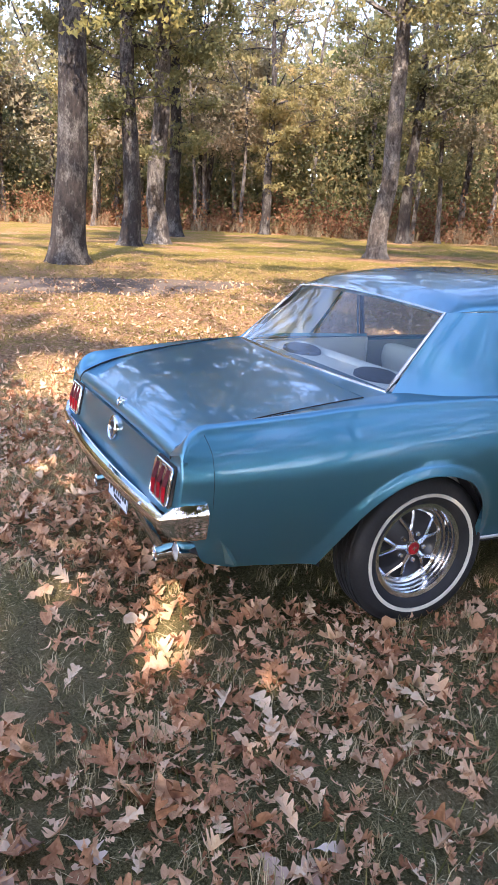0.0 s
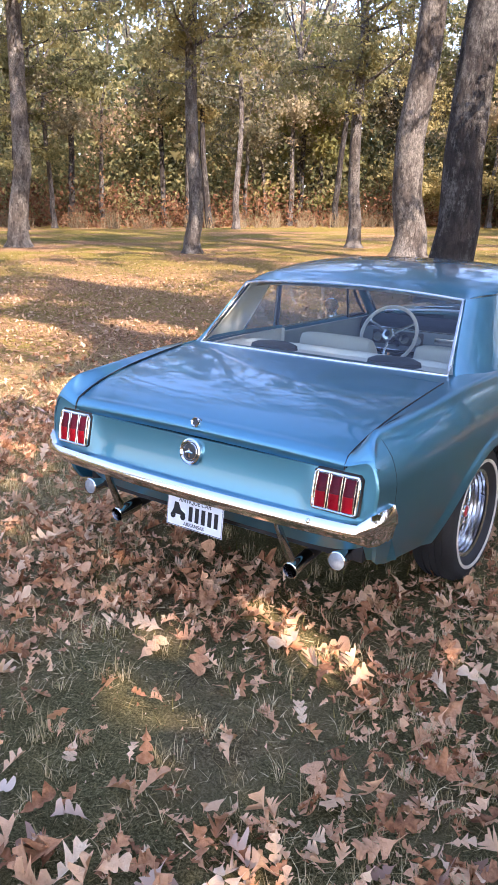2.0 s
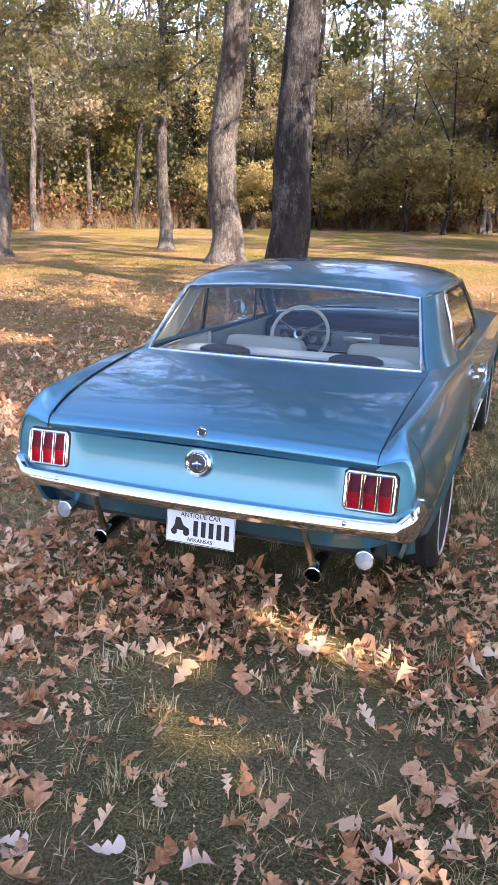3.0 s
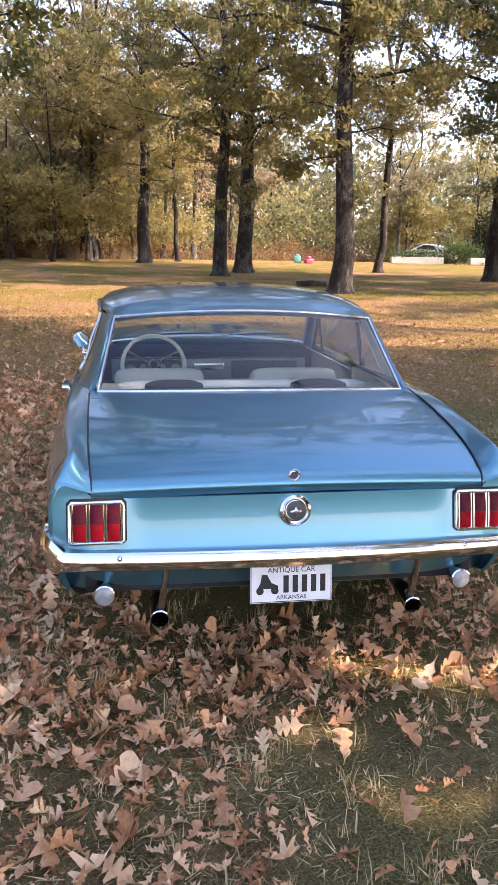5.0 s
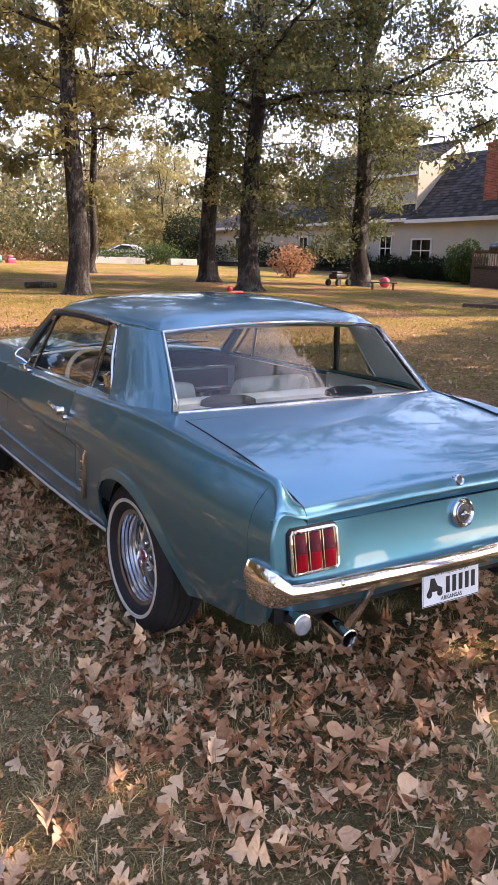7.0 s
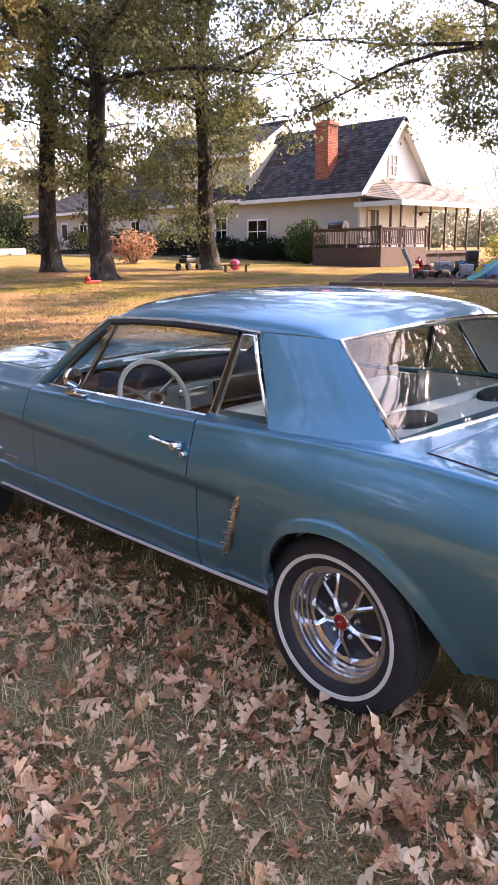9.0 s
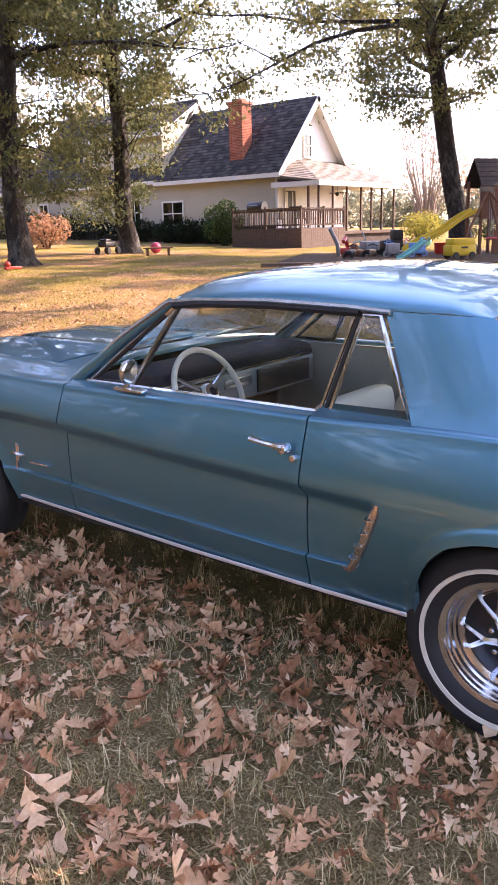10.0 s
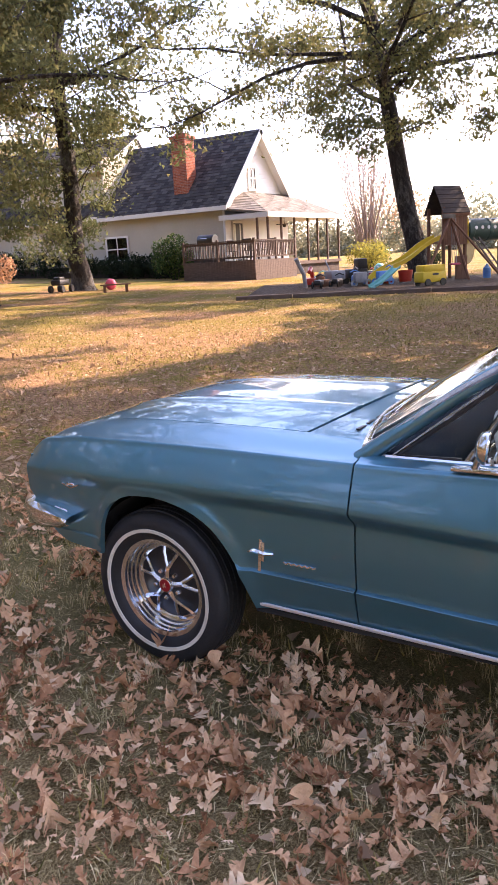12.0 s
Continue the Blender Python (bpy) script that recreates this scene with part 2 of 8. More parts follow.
# Moulding chrome made whitish: the sky's reflection is painted into it.
sky_bright_chrome = mottled("sky_bright_chrome", [(0.3, (0.80, 0.80, 0.80)), (0.7, (0.90, 0.90, 0.89))], scale=8, rough=0.42, metal=0.75, rough_var=0.08)
red_enamel = mottled("red_enamel", [(0.3, (0.25, 0.01, 0.015)), (0.7, (0.38, 0.015, 0.02))], scale=30, rough=0.3)
clear_lens = mottled("clear_lens", [(0.3, (0.20, 0.21, 0.22)), (0.7, (0.34, 0.35, 0.36))], scale=40, rough=0.12, bump=0.2, bump_scale=220, Coat_Weight=1.0)
ivory = mottled("ivory_vinyl", [(0.3, (0.74, 0.72, 0.65)), (0.7, (0.82, 0.80, 0.74))], scale=6, rough=0.45, bump=0.05, bump_scale=220)
blue_vinyl = mottled("blue_vinyl", [(0.3, (0.006, 0.013, 0.022)), (0.7, (0.011, 0.020, 0.034))], scale=6, rough=0.8, Specular_IOR_Level=0.12, bump=0.05, bump_scale=220)
sage_vinyl = mottled("sage_vinyl", [(0.3, (0.30, 0.33, 0.31)), (0.7, (0.40, 0.43, 0.40))], scale=6, rough=0.5, bump=0.05, bump_scale=220)
dash_blue = mottled("pale_blue_dash", [(0.3, (0.20, 0.25, 0.28)), (0.7, (0.26, 0.31, 0.34))], scale=5, rough=0.35, metal=0.2)
dark_cloth = mottled("dark_speaker_cloth", [(0.3, (0.012, 0.014, 0.018)), (0.7, (0.035, 0.038, 0.045))], scale=60, rough=0.9)
carpet = mottled("dark_carpet", [(0.3, (0.02, 0.025, 0.03)), (0.7, (0.05, 0.05, 0.055))], scale=80, rough=0.95)
white_plate = mottled("white_plate", [(0.3, (0.78, 0.79, 0.8)), (0.7, (0.86, 0.86, 0.87))], scale=20, rough=0.35)
black_ink = mottled("black_ink", [(0.3, (0.01, 0.01, 0.01)), (0.7, (0.02, 0.02, 0.02))], scale=20, rough=0.45)
mirror_glass = mottled("mirror_glass", [(0.3, (0.88, 0.88, 0.88)), (0.7, (0.92, 0.92, 0.92))], scale=2, rough=0.01, metal=1.0, rough_var=0.005)
car_glass = glassy("car_glass", (0.72, 0.77, 0.745))
house_glass = glassy("house_glass", (0.25, 0.28, 0.28))

def bark_material(name, furrow, plate, lichen, amount):
    """Furrowed bark: dark cracks between long plates, with pale lichen in patches."""
    m, t, b = material(name, 0.92)
    N, L = t.nodes, t.links
    co = N.new("ShaderNodeTexCoord")

    def at(scale):
        mp = N.new("ShaderNodeMapping")
        mp.inputs["Scale"].default_value = scale
        L.new(co.outputs["Object"], mp.inputs["Vector"])
        return mp.outputs[0]

    def noise_at(scale, stretch, detail=6, rough=0.6):
        n = N.new("ShaderNodeTexNoise")
        n.inputs["Scale"].default_value, n.inputs["Detail"].default_value, n.inputs["Roughness"].default_value = scale, detail, rough
        L.new(at(stretch), n.inputs["Vector"])
        return n.outputs["Fac"]

    def ramp(fac, stops):
        r = N.new("ShaderNodeValToRGB")
        e = r.color_ramp.elements
        while len(e) < len(stops):
            e.new(0.5)
        for k, (p, c) in enumerate(stops):
            e[k].position, e[k].color = p, (*c, 1)
        L.new(fac, r.inputs["Fac"])
        return r.outputs[0]

    ridge = noise_at(13, (1, 1, 0.36), 8, 0.75)
    base = ramp(ridge, [(0.38, furrow), (0.52, plate), (0.70, tuple(min(c * 1.6, 1) for c in plate))])
    spots = ramp(noise_at(2.4, (1, 1, 0.5), 9, 0.8), [(0.62 - amount, (0, 0, 0)), (0.70 - amount, (1, 1, 1))])
    grain = ramp(noise_at(34, (1, 1, 0.6), 5, 0.7), [(0.40, tuple(c * 0.35 for c in lichen)), (0.62, lichen)])
    x = N.new("ShaderNodeMix")
    x.data_type = "RGBA"
    L.new(spots, x.inputs[0])
    L.new(base, x.inputs[6])
    L.new(grain, x.inputs[7])
    L.new(x.outputs[2], b.inputs["Base Color"])
    bp = N.new("ShaderNodeBump")
    bp.inputs["Strength"].default_value, bp.inputs["Distance"].default_value = 1.0, 0.14
    L.new(ridge, bp.inputs["Height"])
    L.new(bp.outputs[0], b.inputs["Normal"])
    return m


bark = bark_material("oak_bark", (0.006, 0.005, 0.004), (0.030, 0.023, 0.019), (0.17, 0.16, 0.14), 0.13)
myrtle_bark = mottled("smooth_pale_bark", [(0.3, (0.20, 0.145, 0.12)), (0.7, (0.34, 0.27, 0.235))], scale=3, rough=0.8, stretch=(3, 3, 0.6))
# Paler copy of the oak bark: sun on the trunks is in its colour.
pale_sunlit_bark = bark_material("pale_sunlit_bark", (0.018, 0.014, 0.011), (0.082, 0.068, 0.056), (0.27, 0.245, 0.21), 0.16)
oak_green = leafy("oak_leaves_green", [(0.1, (0.070, 0.090, 0.034)), (0.45, (0.165, 0.175, 0.062)), (0.75, (0.320, 0.275, 0.090)), (0.96, (0.460, 0.300, 0.115))], by_tree=0.35, clumps=0.5)
oak_olive = leafy("oak_leaves_olive", [(0.1, (0.080, 0.090, 0.042)), (0.42, (0.195, 0.190, 0.082)), (0.72, (0.345, 0.295, 0.125)), (0.96, (0.480, 0.315, 0.135))], by_tree=0.35, clumps=0.5)
# Yellow autumn leaves, with sunlight on the foliage mixed into the colour.
oak_yellow = leafy("oak_leaves_yellow", [(0.1, (0.15, 0.15, 0.065)), (0.5, (0.32, 0.285, 0.12)), (0.9, (0.54, 0.43, 0.185))], by_tree=0.3, clumps=0.4)
oak_dark = leafy("oak_leaves_dark_green", [(0.1, (0.060, 0.080, 0.038)), (0.5, (0.138, 0.154, 0.066)), (0.82, (0.260, 0.232, 0.098)), (0.98, (0.44, 0.29, 0.12))], 0.5, by_tree=0.25, clumps=0.5)
wood_mixed = leafy("woodland_leaves", [(0.05, (0.075, 0.085, 0.050)), (0.32, (0.185, 0.175, 0.105)), (0.58, (0.35, 0.295, 0.180)), (0.80, (0.50, 0.36, 0.225)), (0.97, (0.56, 0.31, 0.19))], by_tree=0.4, clumps=0.28)
wood_green = leafy("green_understorey_leaves", [(0.1, (0.060, 0.075, 0.038)), (0.42, (0.170, 0.180, 0.085)), (0.68, (0.35, 0.305, 0.135)), (0.94, (0.50, 0.335, 0.16))], clumps=0.3)
# Distance haze is put into the colour: paler, greyer leaves for far trees.
wood_far = leafy("far_leaves_painted_haze", [(0.1, (0.10, 0.115, 0.080)), (0.5, (0.22, 0.22, 0.145)), (0.85, (0.36, 0.315, 0.19)), (0.97, (0.42, 0.31, 0.19))], clumps=0.16)
brush_red = leafy("dry_brush", [(0.05, (0.05, 0.032, 0.022)), (0.35, (0.17, 0.085, 0.048)), (0.6, (0.30, 0.150, 0.080)), (0.82, (0.40, 0.25, 0.14)), (0.97, (0.11, 0.115, 0.05))], clumps=0.6)
shrub_green = leafy("shrub_leaves", [(0.1, (0.025, 0.055, 0.02)), (0.6, (0.07, 0.12, 0.035)), (0.95, (0.16, 0.19, 0.06))])
shrub_dark = leafy("dark_shrub_leaves", [(0.1, (0.012, 0.022, 0.012)), (0.9, (0.035, 0.05, 0.022))])
shrub_yellow = leafy("yellow_shrub_leaves", [(0.1, (0.17, 0.17, 0.035)), (0.9, (0.36, 0.32, 0.07))])
shrub_pink = leafy("rusty_shrub_leaves", [(0.1, (0.22, 0.11, 0.06)), (0.9, (0.50, 0.30, 0.18))])
litter = leafy("fallen_oak_leaves", [(0.10, (0.15, 0.066, 0.032)), (0.26, (0.43, 0.196, 0.094)), (0.44, (0.66, 0.350, 0.182)), (0.68, (0.82, 0.505, 0.285)), (0.92, (0.90, 0.68, 0.44))], 0.12, 5.0, veined=True)
far_litter = leafy("fallen_leaves_on_lawn", [(0.1, (0.22, 0.125, 0.07)), (0.5, (0.42, 0.265, 0.155)), (0.95, (0.60, 0.43, 0.28))], 0.2)
loose_leaf = mottled("single_oak_leaf", [(0.10, (0.30, 0.155, 0.09)), (0.5, (0.54, 0.35, 0.23)), (0.9, (0.72, 0.55, 0.40))], source="object", scale=8, rough=0.6, fine=0.2, bump=0.15, bump_scale=70)
straw = leafy("dry_grass_blades", [(0.08, (0.16, 0.135, 0.045)), (0.3, (0.37, 0.290, 0.122)), (0.55, (0.56, 0.435, 0.215)), (0.92, (0.82, 0.665, 0.38))], 0.2)
stalk_tan = leafy("tan_stalks", [(0.1, (0.10, 0.075, 0.045)), (0.5, (0.22, 0.17, 0.10)), (0.95, (0.36, 0.28, 0.17))], 0.3)
lawn_straw = leafy("lawn_grass_blades", [(0.1, (0.085, 0.085, 0.020)), (0.5, (0.24, 0.195, 0.054)), (0.95, (0.46, 0.355, 0.115))], 0.3)
moss = leafy("green_grass_blades", [(0.1, (0.09, 0.105, 0.034)), (0.6, (0.19, 0.20, 0.08)), (0.95, (0.32, 0.30, 0.15))], 0.2)


def ground_material():
    """Soil, thatch and moss near by; dry autumn lawn with leaf litter further out."""
    m, t, b = material("autumn_ground", 0.95, Specular_IOR_Level=0.05)
    N, L = t.nodes, t.links
    geo = N.new("ShaderNodeNewGeometry")

    def noise_of(scale, detail=6, rough=0.6):
        n = N.new("ShaderNodeTexNoise")
        n.inputs["Scale"].default_value, n.inputs["Detail"].default_value, n.inputs["Roughness"].default_value = scale, detail, rough
        L.new(geo.outputs["Position"], n.inputs["Vector"])
        return n.outputs["Fac"]

    def ramp_of(fac, stops):
        r = N.new("ShaderNodeValToRGB")
        e = r.color_ramp.elements
        while len(e) < len(stops):
            e.new(0.5)
        for k, (p, c) in enumerate(stops):
            e[k].position, e[k].color = p, (*c, 1)
        L.new(fac, r.inputs["Fac"])
        return r.outputs[0]

    def mix_of(fac, a, c):
        x = N.new("ShaderNodeMix")
        x.data_type = "RGBA"
        L.new(fac, x.inputs[0])
        L.new(a, x.inputs[6])
        L.new(c, x.inputs[7])
        return x.outputs[2]

    def span(fac, lo, hi):
        x = N.new("ShaderNodeMapRange")
        x.interpolation_type = "SMOOTHSTEP"
        x.inputs[1].default_value, x.inputs[2].default_value = lo, hi
        L.new(fac, x.inputs[0])
        return x.outputs[0]

    soil = ramp_of(noise_of(95, 9, 0.85), [(0.36, (0.042, 0.030, 0.014)), (0.5, (0.175, 0.133, 0.064)), (0.64, (0.50, 0.39, 0.21))])
    thatch = ramp_of(noise_of(110, 9, 0.85), [(0.36, (0.05, 0.034, 0.015)), (0.5, (0.30, 0.215, 0.098)), (0.62, (0.68, 0.52, 0.27))])
    green = ramp_of(noise_of(120, 9, 0.9), [(0.38, (0.030, 0.026, 0.010)), (0.5, (0.150, 0.130, 0.052)), (0.62, (0.44, 0.375, 0.180))])
    leafcol = ramp_of(noise_of(24, 7, 0.85), [(0.36, (0.075, 0.038, 0.020)), (0.5, (0.29, 0.165, 0.088)), (0.64, (0.60, 0.385, 0.215))])
    c = mix_of(span(noise_of(2.3), 0.40, 0.62), soil, thatch)
    apart = N.new("ShaderNodeSeparateXYZ")
    L.new(geo.outputs["Position"], apart.inputs[0])
    c = mix_of(span(apart.outputs["X"], -1.5, -0.7), thatch, c)
    mossy = N.new("ShaderNodeMath")
    mossy.operation = "MULTIPLY"
    L.new(span(noise_of(1.1, 4), 0.36, 0.52), mossy.inputs[0])
    L.new(span(apart.outputs["X"], -1.6, 0.2), mossy.inputs[1])
    c = mix_of(mossy.outputs[0], c, green)
    dist = N.new("ShaderNodeVectorMath")
    dist.operation = "DISTANCE"
    dist.inputs[1].default_value = (0, 0.8, 0)
    L.new(geo.outputs["Position"], dist.inputs[0])
    lawn = ramp_of(noise_of(26, 8, 0.8), [(0.34, (0.055, 0.046, 0.012)), (0.5, (0.185, 0.148, 0.036)), (0.66, (0.38, 0.290, 0.078))])
    lush = ramp_of(noise_of(30, 8, 0.8), [(0.34, (0.032, 0.040, 0.011)), (0.66, (0.175, 0.165, 0.048))])
    lawn = mix_of(span(noise_of(0.22, 4), 0.52, 0.70), lawn, lush)
    lawn = mix_of(span(noise_of(0.5, 5), 0.42, 0.66), lawn, leafcol)
    strewn = mix_of(span(noise_of(11, 5, 0.75), 0.42, 0.56), lawn, leafcol)
    c = mix_of(span(dist.outputs["Value"], 3.4, 5.4), c, strewn)
    c = mix_of(span(dist.outputs["Value"], 9.0, 18.0), c, lawn)
    L.new(c, b.inputs["Base Color"])
    bp = N.new("ShaderNodeBump")
    bp.inputs["Strength"].default_value, bp.inputs["Distance"].default_value = 0.9, 0.03
    L.new(noise_of(60, 9, 0.8), bp.inputs["Height"])
    L.new(bp.outputs[0], b.inputs["Normal"])
    return m


ground_mat = ground_material()
mulch = mottled("dark_mulch", [(0.3, (0.028, 0.020, 0.015)), (0.5, (0.075, 0.056, 0.042)), (0.7, (0.16, 0.125, 0.095))], scale=7, rough=0.95, bump=0.7, bump_scale=60, fine=0.45, Specular_IOR_Level=0.05)
gravel = mottled("grey_gravel", [(0.25, (0.07, 0.052, 0.036)), (0.5, (0.135, 0.104, 0.076)), (0.75, (0.23, 0.180, 0.135))], scale=0.9, rough=0.95, bump=0.6, bump_scale=40, fine=0.35, Specular_IOR_Level=0.05)
siding = mottled("cream_siding", [(0.3, (0.42, 0.38, 0.29)), (0.7, (0.49, 0.445, 0.345))], scale=0.6, rough=0.55, bump=0.05)
white_paint = mottled("white_paint", [(0.3, (0.66, 0.65, 0.61)), (0.7, (0.74, 0.73, 0.69))], scale=1.5, rough=0.5)
shingle = mottled("dark_shingles", [(0.25, (0.034, 0.031, 0.029)), (0.5, (0.055, 0.050, 0.046)), (0.75, (0.085, 0.077, 0.070))], scale=1.2, rough=0.95, source="island", fine=0.4, Specular_IOR_Level=0.15)
pale_shingle = mottled("weathered_shingles", [(0.25, (0.12, 0.108, 0.095)), (0.75, (0.20, 0.182, 0.16))], scale=1.2, rough=0.9, source="island", fine=0.35)
brick_red = mottled("red_brick", [(0.2, (0.24, 0.065, 0.035)), (0.8, (0.42, 0.13, 0.07))], source="island", scale=4, rough=0.85, fine=0.3)
mortar = mottled("mortar", [(0.3, (0.32, 0.27, 0.23)), (0.7, (0.42, 0.37, 0.32))], scale=9, rough=0.95)
dark_brick = mottled("dark_foundation", [(0.25, (0.03, 0.022, 0.02)), (0.75, (0.085, 0.06, 0.05))], scale=5, rough=0.9)
deck_wood = mottled("weathered_deck_wood", [(0.25, (0.055, 0.036, 0.028)), (0.75, (0.14, 0.095, 0.075))], scale=4, rough=0.8, stretch=(1, 1, 6), bump=0.2)
roof_wood = mottled("dark_roof_boards", [(0.25, (0.022, 0.016, 0.015)), (0.75, (0.055, 0.042, 0.038))], scale=4, rough=0.8, stretch=(1, 5, 5), bump=0.2)
cedar = mottled("cedar_play_wood", [(0.25, (0.11, 0.048, 0.027)), (0.75, (0.21, 0.098, 0.056))], scale=4, rough=0.75, stretch=(6, 6, 1), bump=0.2)
grey_wood = mottled("grey_timber", [(0.25, (0.09, 0.075, 0.06)), (0.75, (0.22, 0.19, 0.16))], scale=5, rough=0.9, bump=0.3)
yellow_plastic = mottled("yellow_plastic", [(0.3, (0.62, 0.42, 0.02)), (0.7, (0.72, 0.50, 0.04))], scale=4, rough=0.4)
red_plastic = mottled("red_plastic", [(0.3, (0.42, 0.03, 0.02)), (0.7, (0.55, 0.05, 0.03))], scale=4, rough=0.4)
pink_plastic = mottled("pink_plastic", [(0.3, (0.55, 0.06, 0.12)), (0.7, (0.65, 0.10, 0.17))], scale=4, rough=0.4)
teal_plastic = mottled("teal_plastic", [(0.3, (0.12, 0.42, 0.40)), (0.7, (0.18, 0.52, 0.48))], scale=4, rough=0.4)
green_plastic = mottled("dark_green_plastic", [(0.3, (0.02, 0.06, 0.055)), (0.7, (0.04, 0.09, 0.08))], scale=4, rough=0.45)
blue_plastic = mottled("blue_plastic", [(0.3, (0.06, 0.2, 0.5)), (0.7, (0.1, 0.28, 0.6))], scale=4, rough=0.4)
grey_plastic = mottled("grey_plastic", [(0.3, (0.2, 0.2, 0.21)), (0.7, (0.35, 0.35, 0.36))], scale=6, rough=0.5)
black_metal = mottled("black_metal", [(0.3, (0.012, 0.012, 0.013)), (0.7, (0.03, 0.03, 0.03))], scale=6, rough=0.4)
car_silver = mottled("pale_silver_paint", [(0.3, (0.55, 0.56, 0.57)), (0.7, (0.65, 0.66, 0.67))], scale=1, rough=0.3, metal=0.3, Coat_Weight=1.0)
car_dark = mottled("dark_car_paint", [(0.3, (0.03, 0.03, 0.035)), (0.7, (0.05, 0.05, 0.055))], scale=1, rough=0.3, Coat_Weight=1.0)
curtain = mottled("pale_curtain", [(0.3, (0.5, 0.48, 0.42)), (0.7, (0.62, 0.6, 0.53))], scale=5, rough=0.8)


# ---- the car: origin on the ground under the rear axle, nose towards +y ----
half_w = spline((-1.05, 0.80), (-0.95, 0.812), (-0.6, 0.846), (0.0, 0.864), (0.6, 0.862), (1.2, 0.858), (1.9, 0.853), (2.5, 0.855), (3.05, 0.85), (3.3, 0.825), (3.45, 0.79))
crease_z = spline((-1.0, 0.70), (0.36, 0.708), (0.64, 0.716), (1.08, 0.727), (1.48, 0.744), (1.89, 0.758), (2.54, 0.766), (3.1, 0.76), (3.45, 0.75))
low_z = spline((0.3, 0.466), (0.7, 0.455), (1.08, 0.459), (1.5, 0.464), (1.9, 0.475), (2.2, 0.481), (3.4, 0.5))
belt_full = spline((-1.05, 0.875), (-0.98, 0.880), (-0.87, 0.889), (-0.65, 0.905), (-0.3, 0.932), (0.1, 0.938), (0.4, 0.934), (0.7, 0.926), (1.1, 0.922), (1.5, 0.914), (1.9, 0.908), (2.4, 0.913), (2.9, 0.91), (3.2, 0.896), (3.36, 0.86), (3.45, 0.80))


def belt_z(y):
    """The shoulder's height: it rolls down over the tail's upper corner."""
    u = min(max((-0.918 - y) / 0.0945, 0.0), 1.0)
    return belt_full(y) - 0.106 * (1 - math.sqrt(1 - u * u))


def tail_y(z):
    return -1.012 - 0.20 * (0.755 - z) if z < 0.755 else -1.012


def tail_end(x, z):
    """Where the body ends at the rear: upright behind the lid, leaning forward with height at the outer blade."""
    w = step(0.668, 0.80, abs(x))
    return (1 - w) * tail_y(z) + w * (-1.026 + 0.09 * max(z - 0.62, 0.0))


rear_arch = spline((-0.475, 0.33), (-0.43, 0.40), (-0.34, 0.515), (-0.2, 0.618), (-0.1, 0.652), (0.0, 0.660), (0.1, 0.640), (0.18, 0.595), (0.235, 0.51), (0.262, 0.42), (0.275, 0.33))
front_arch = spline((2.285, 0.33), (2.33, 0.45), (2.42, 0.60), (2.5, 0.663), (2.6, 0.698), (2.74, 0.712), (2.87, 0.682), (2.95, 0.615), (2.99, 0.53), (3.012, 0.43))
tail_low = spline((-1.05, 0.63), (-1.0, 0.60), (-0.96, 0.50), (-0.92, 0.405), (-0.87, 0.375), (-0.7, 0.352), (-0.475, 0.33))
nose_low = spline((3.012, 0.43), (3.15, 0.435), (3.25, 0.45), (3.33, 0.51), (3.40, 0.62), (3.45, 0.66))


def edge_low(y):
    if y < -0.475:
        return tail_low(y)
    if y <= 0.275:
        return rear_arch(y)
    if y < 2.285:
        return 0.335
    if y <= 3.012:
        return front_arch(y)
    return nose_low(y)


arch_line = np.array([(y, rear_arch(y)) for y in np.linspace(-0.475, 0.275, 90)] + [(y, front_arch(y)) for y in np.linspace(2.285, 3.012, 90)])


def arch_lip(y, z):
    """The pressed flange round a wheel opening, standing out towards the lip."""
    d = float(np.sqrt(((arch_line - (y, z)) ** 2).sum(1)).min())
    return 0.008 * step(0.046, 0.034, d) + 0.30 * max(0.034 - d, 0.0)


def side_x(y, z):
    w, zc, zb = half_w(y), crease_z(y), belt_full(y)
    back_edge = 0.388 + 0.42 * (0.690 - z)
    cove = 0.050 * step(back_edge - 0.006, back_edge + 0.026, y) * (1 - 0.55 * step(2.15, 2.6, y)) * (1 - step(3.2, 3.4, y))
    if z >= zc:
        u = (z - zc) / max(zb - zc, 0.01)
        off = -(0.058 + 0.022 * step(0.7, -0.2, y)) * u ** (1.7 - 0.55 * step(0.2, 0.8, y))
    else:
        zl = low_z(y)
        fall = min((zc - z) / 0.062, 1.0)
        off = -cove * (fall * fall * (3 - 2 * fall)) * (1 - 0.42 * min(max((zc - z - 0.066) / max(zc - zl - 0.066, 0.02), 0.0), 1.0))
        under = max(zc - z, 0) / max(zc - 0.33, 0.01)
        off += -(0.078 - 0.45 * cove) * under ** 2.0
        off += 0.32 * cove * step(zl + 0.005, zl - 0.003, z)
    return w + off + arch_lip(y, z) * step(0.752, 0.735, z)


deck_z = spline((-1.012, 0.765), (-1.0, 0.784), (-0.96, 0.806), (-0.88, 0.836), (-0.75, 0.868), (-0.5, 0.908), (-0.3, 0.932), (-0.12, 0.948), (0.7, 0.948))
lid_x = spline((-1.02, 0.668), (-0.9, 0.678), (-0.6, 0.694), (-0.2, 0.704), (0.7, 0.70))
hood_z = spline((1.88, 0.945), (2.15, 0.952), (2.6, 0.955), (3.0, 0.945), (3.25, 0.915), (3.38, 0.87), (3.46, 0.80))
hood_x = spline((1.88, 0.63), (2.15, 0.61), (2.8, 0.605), (3.46, 0.60))


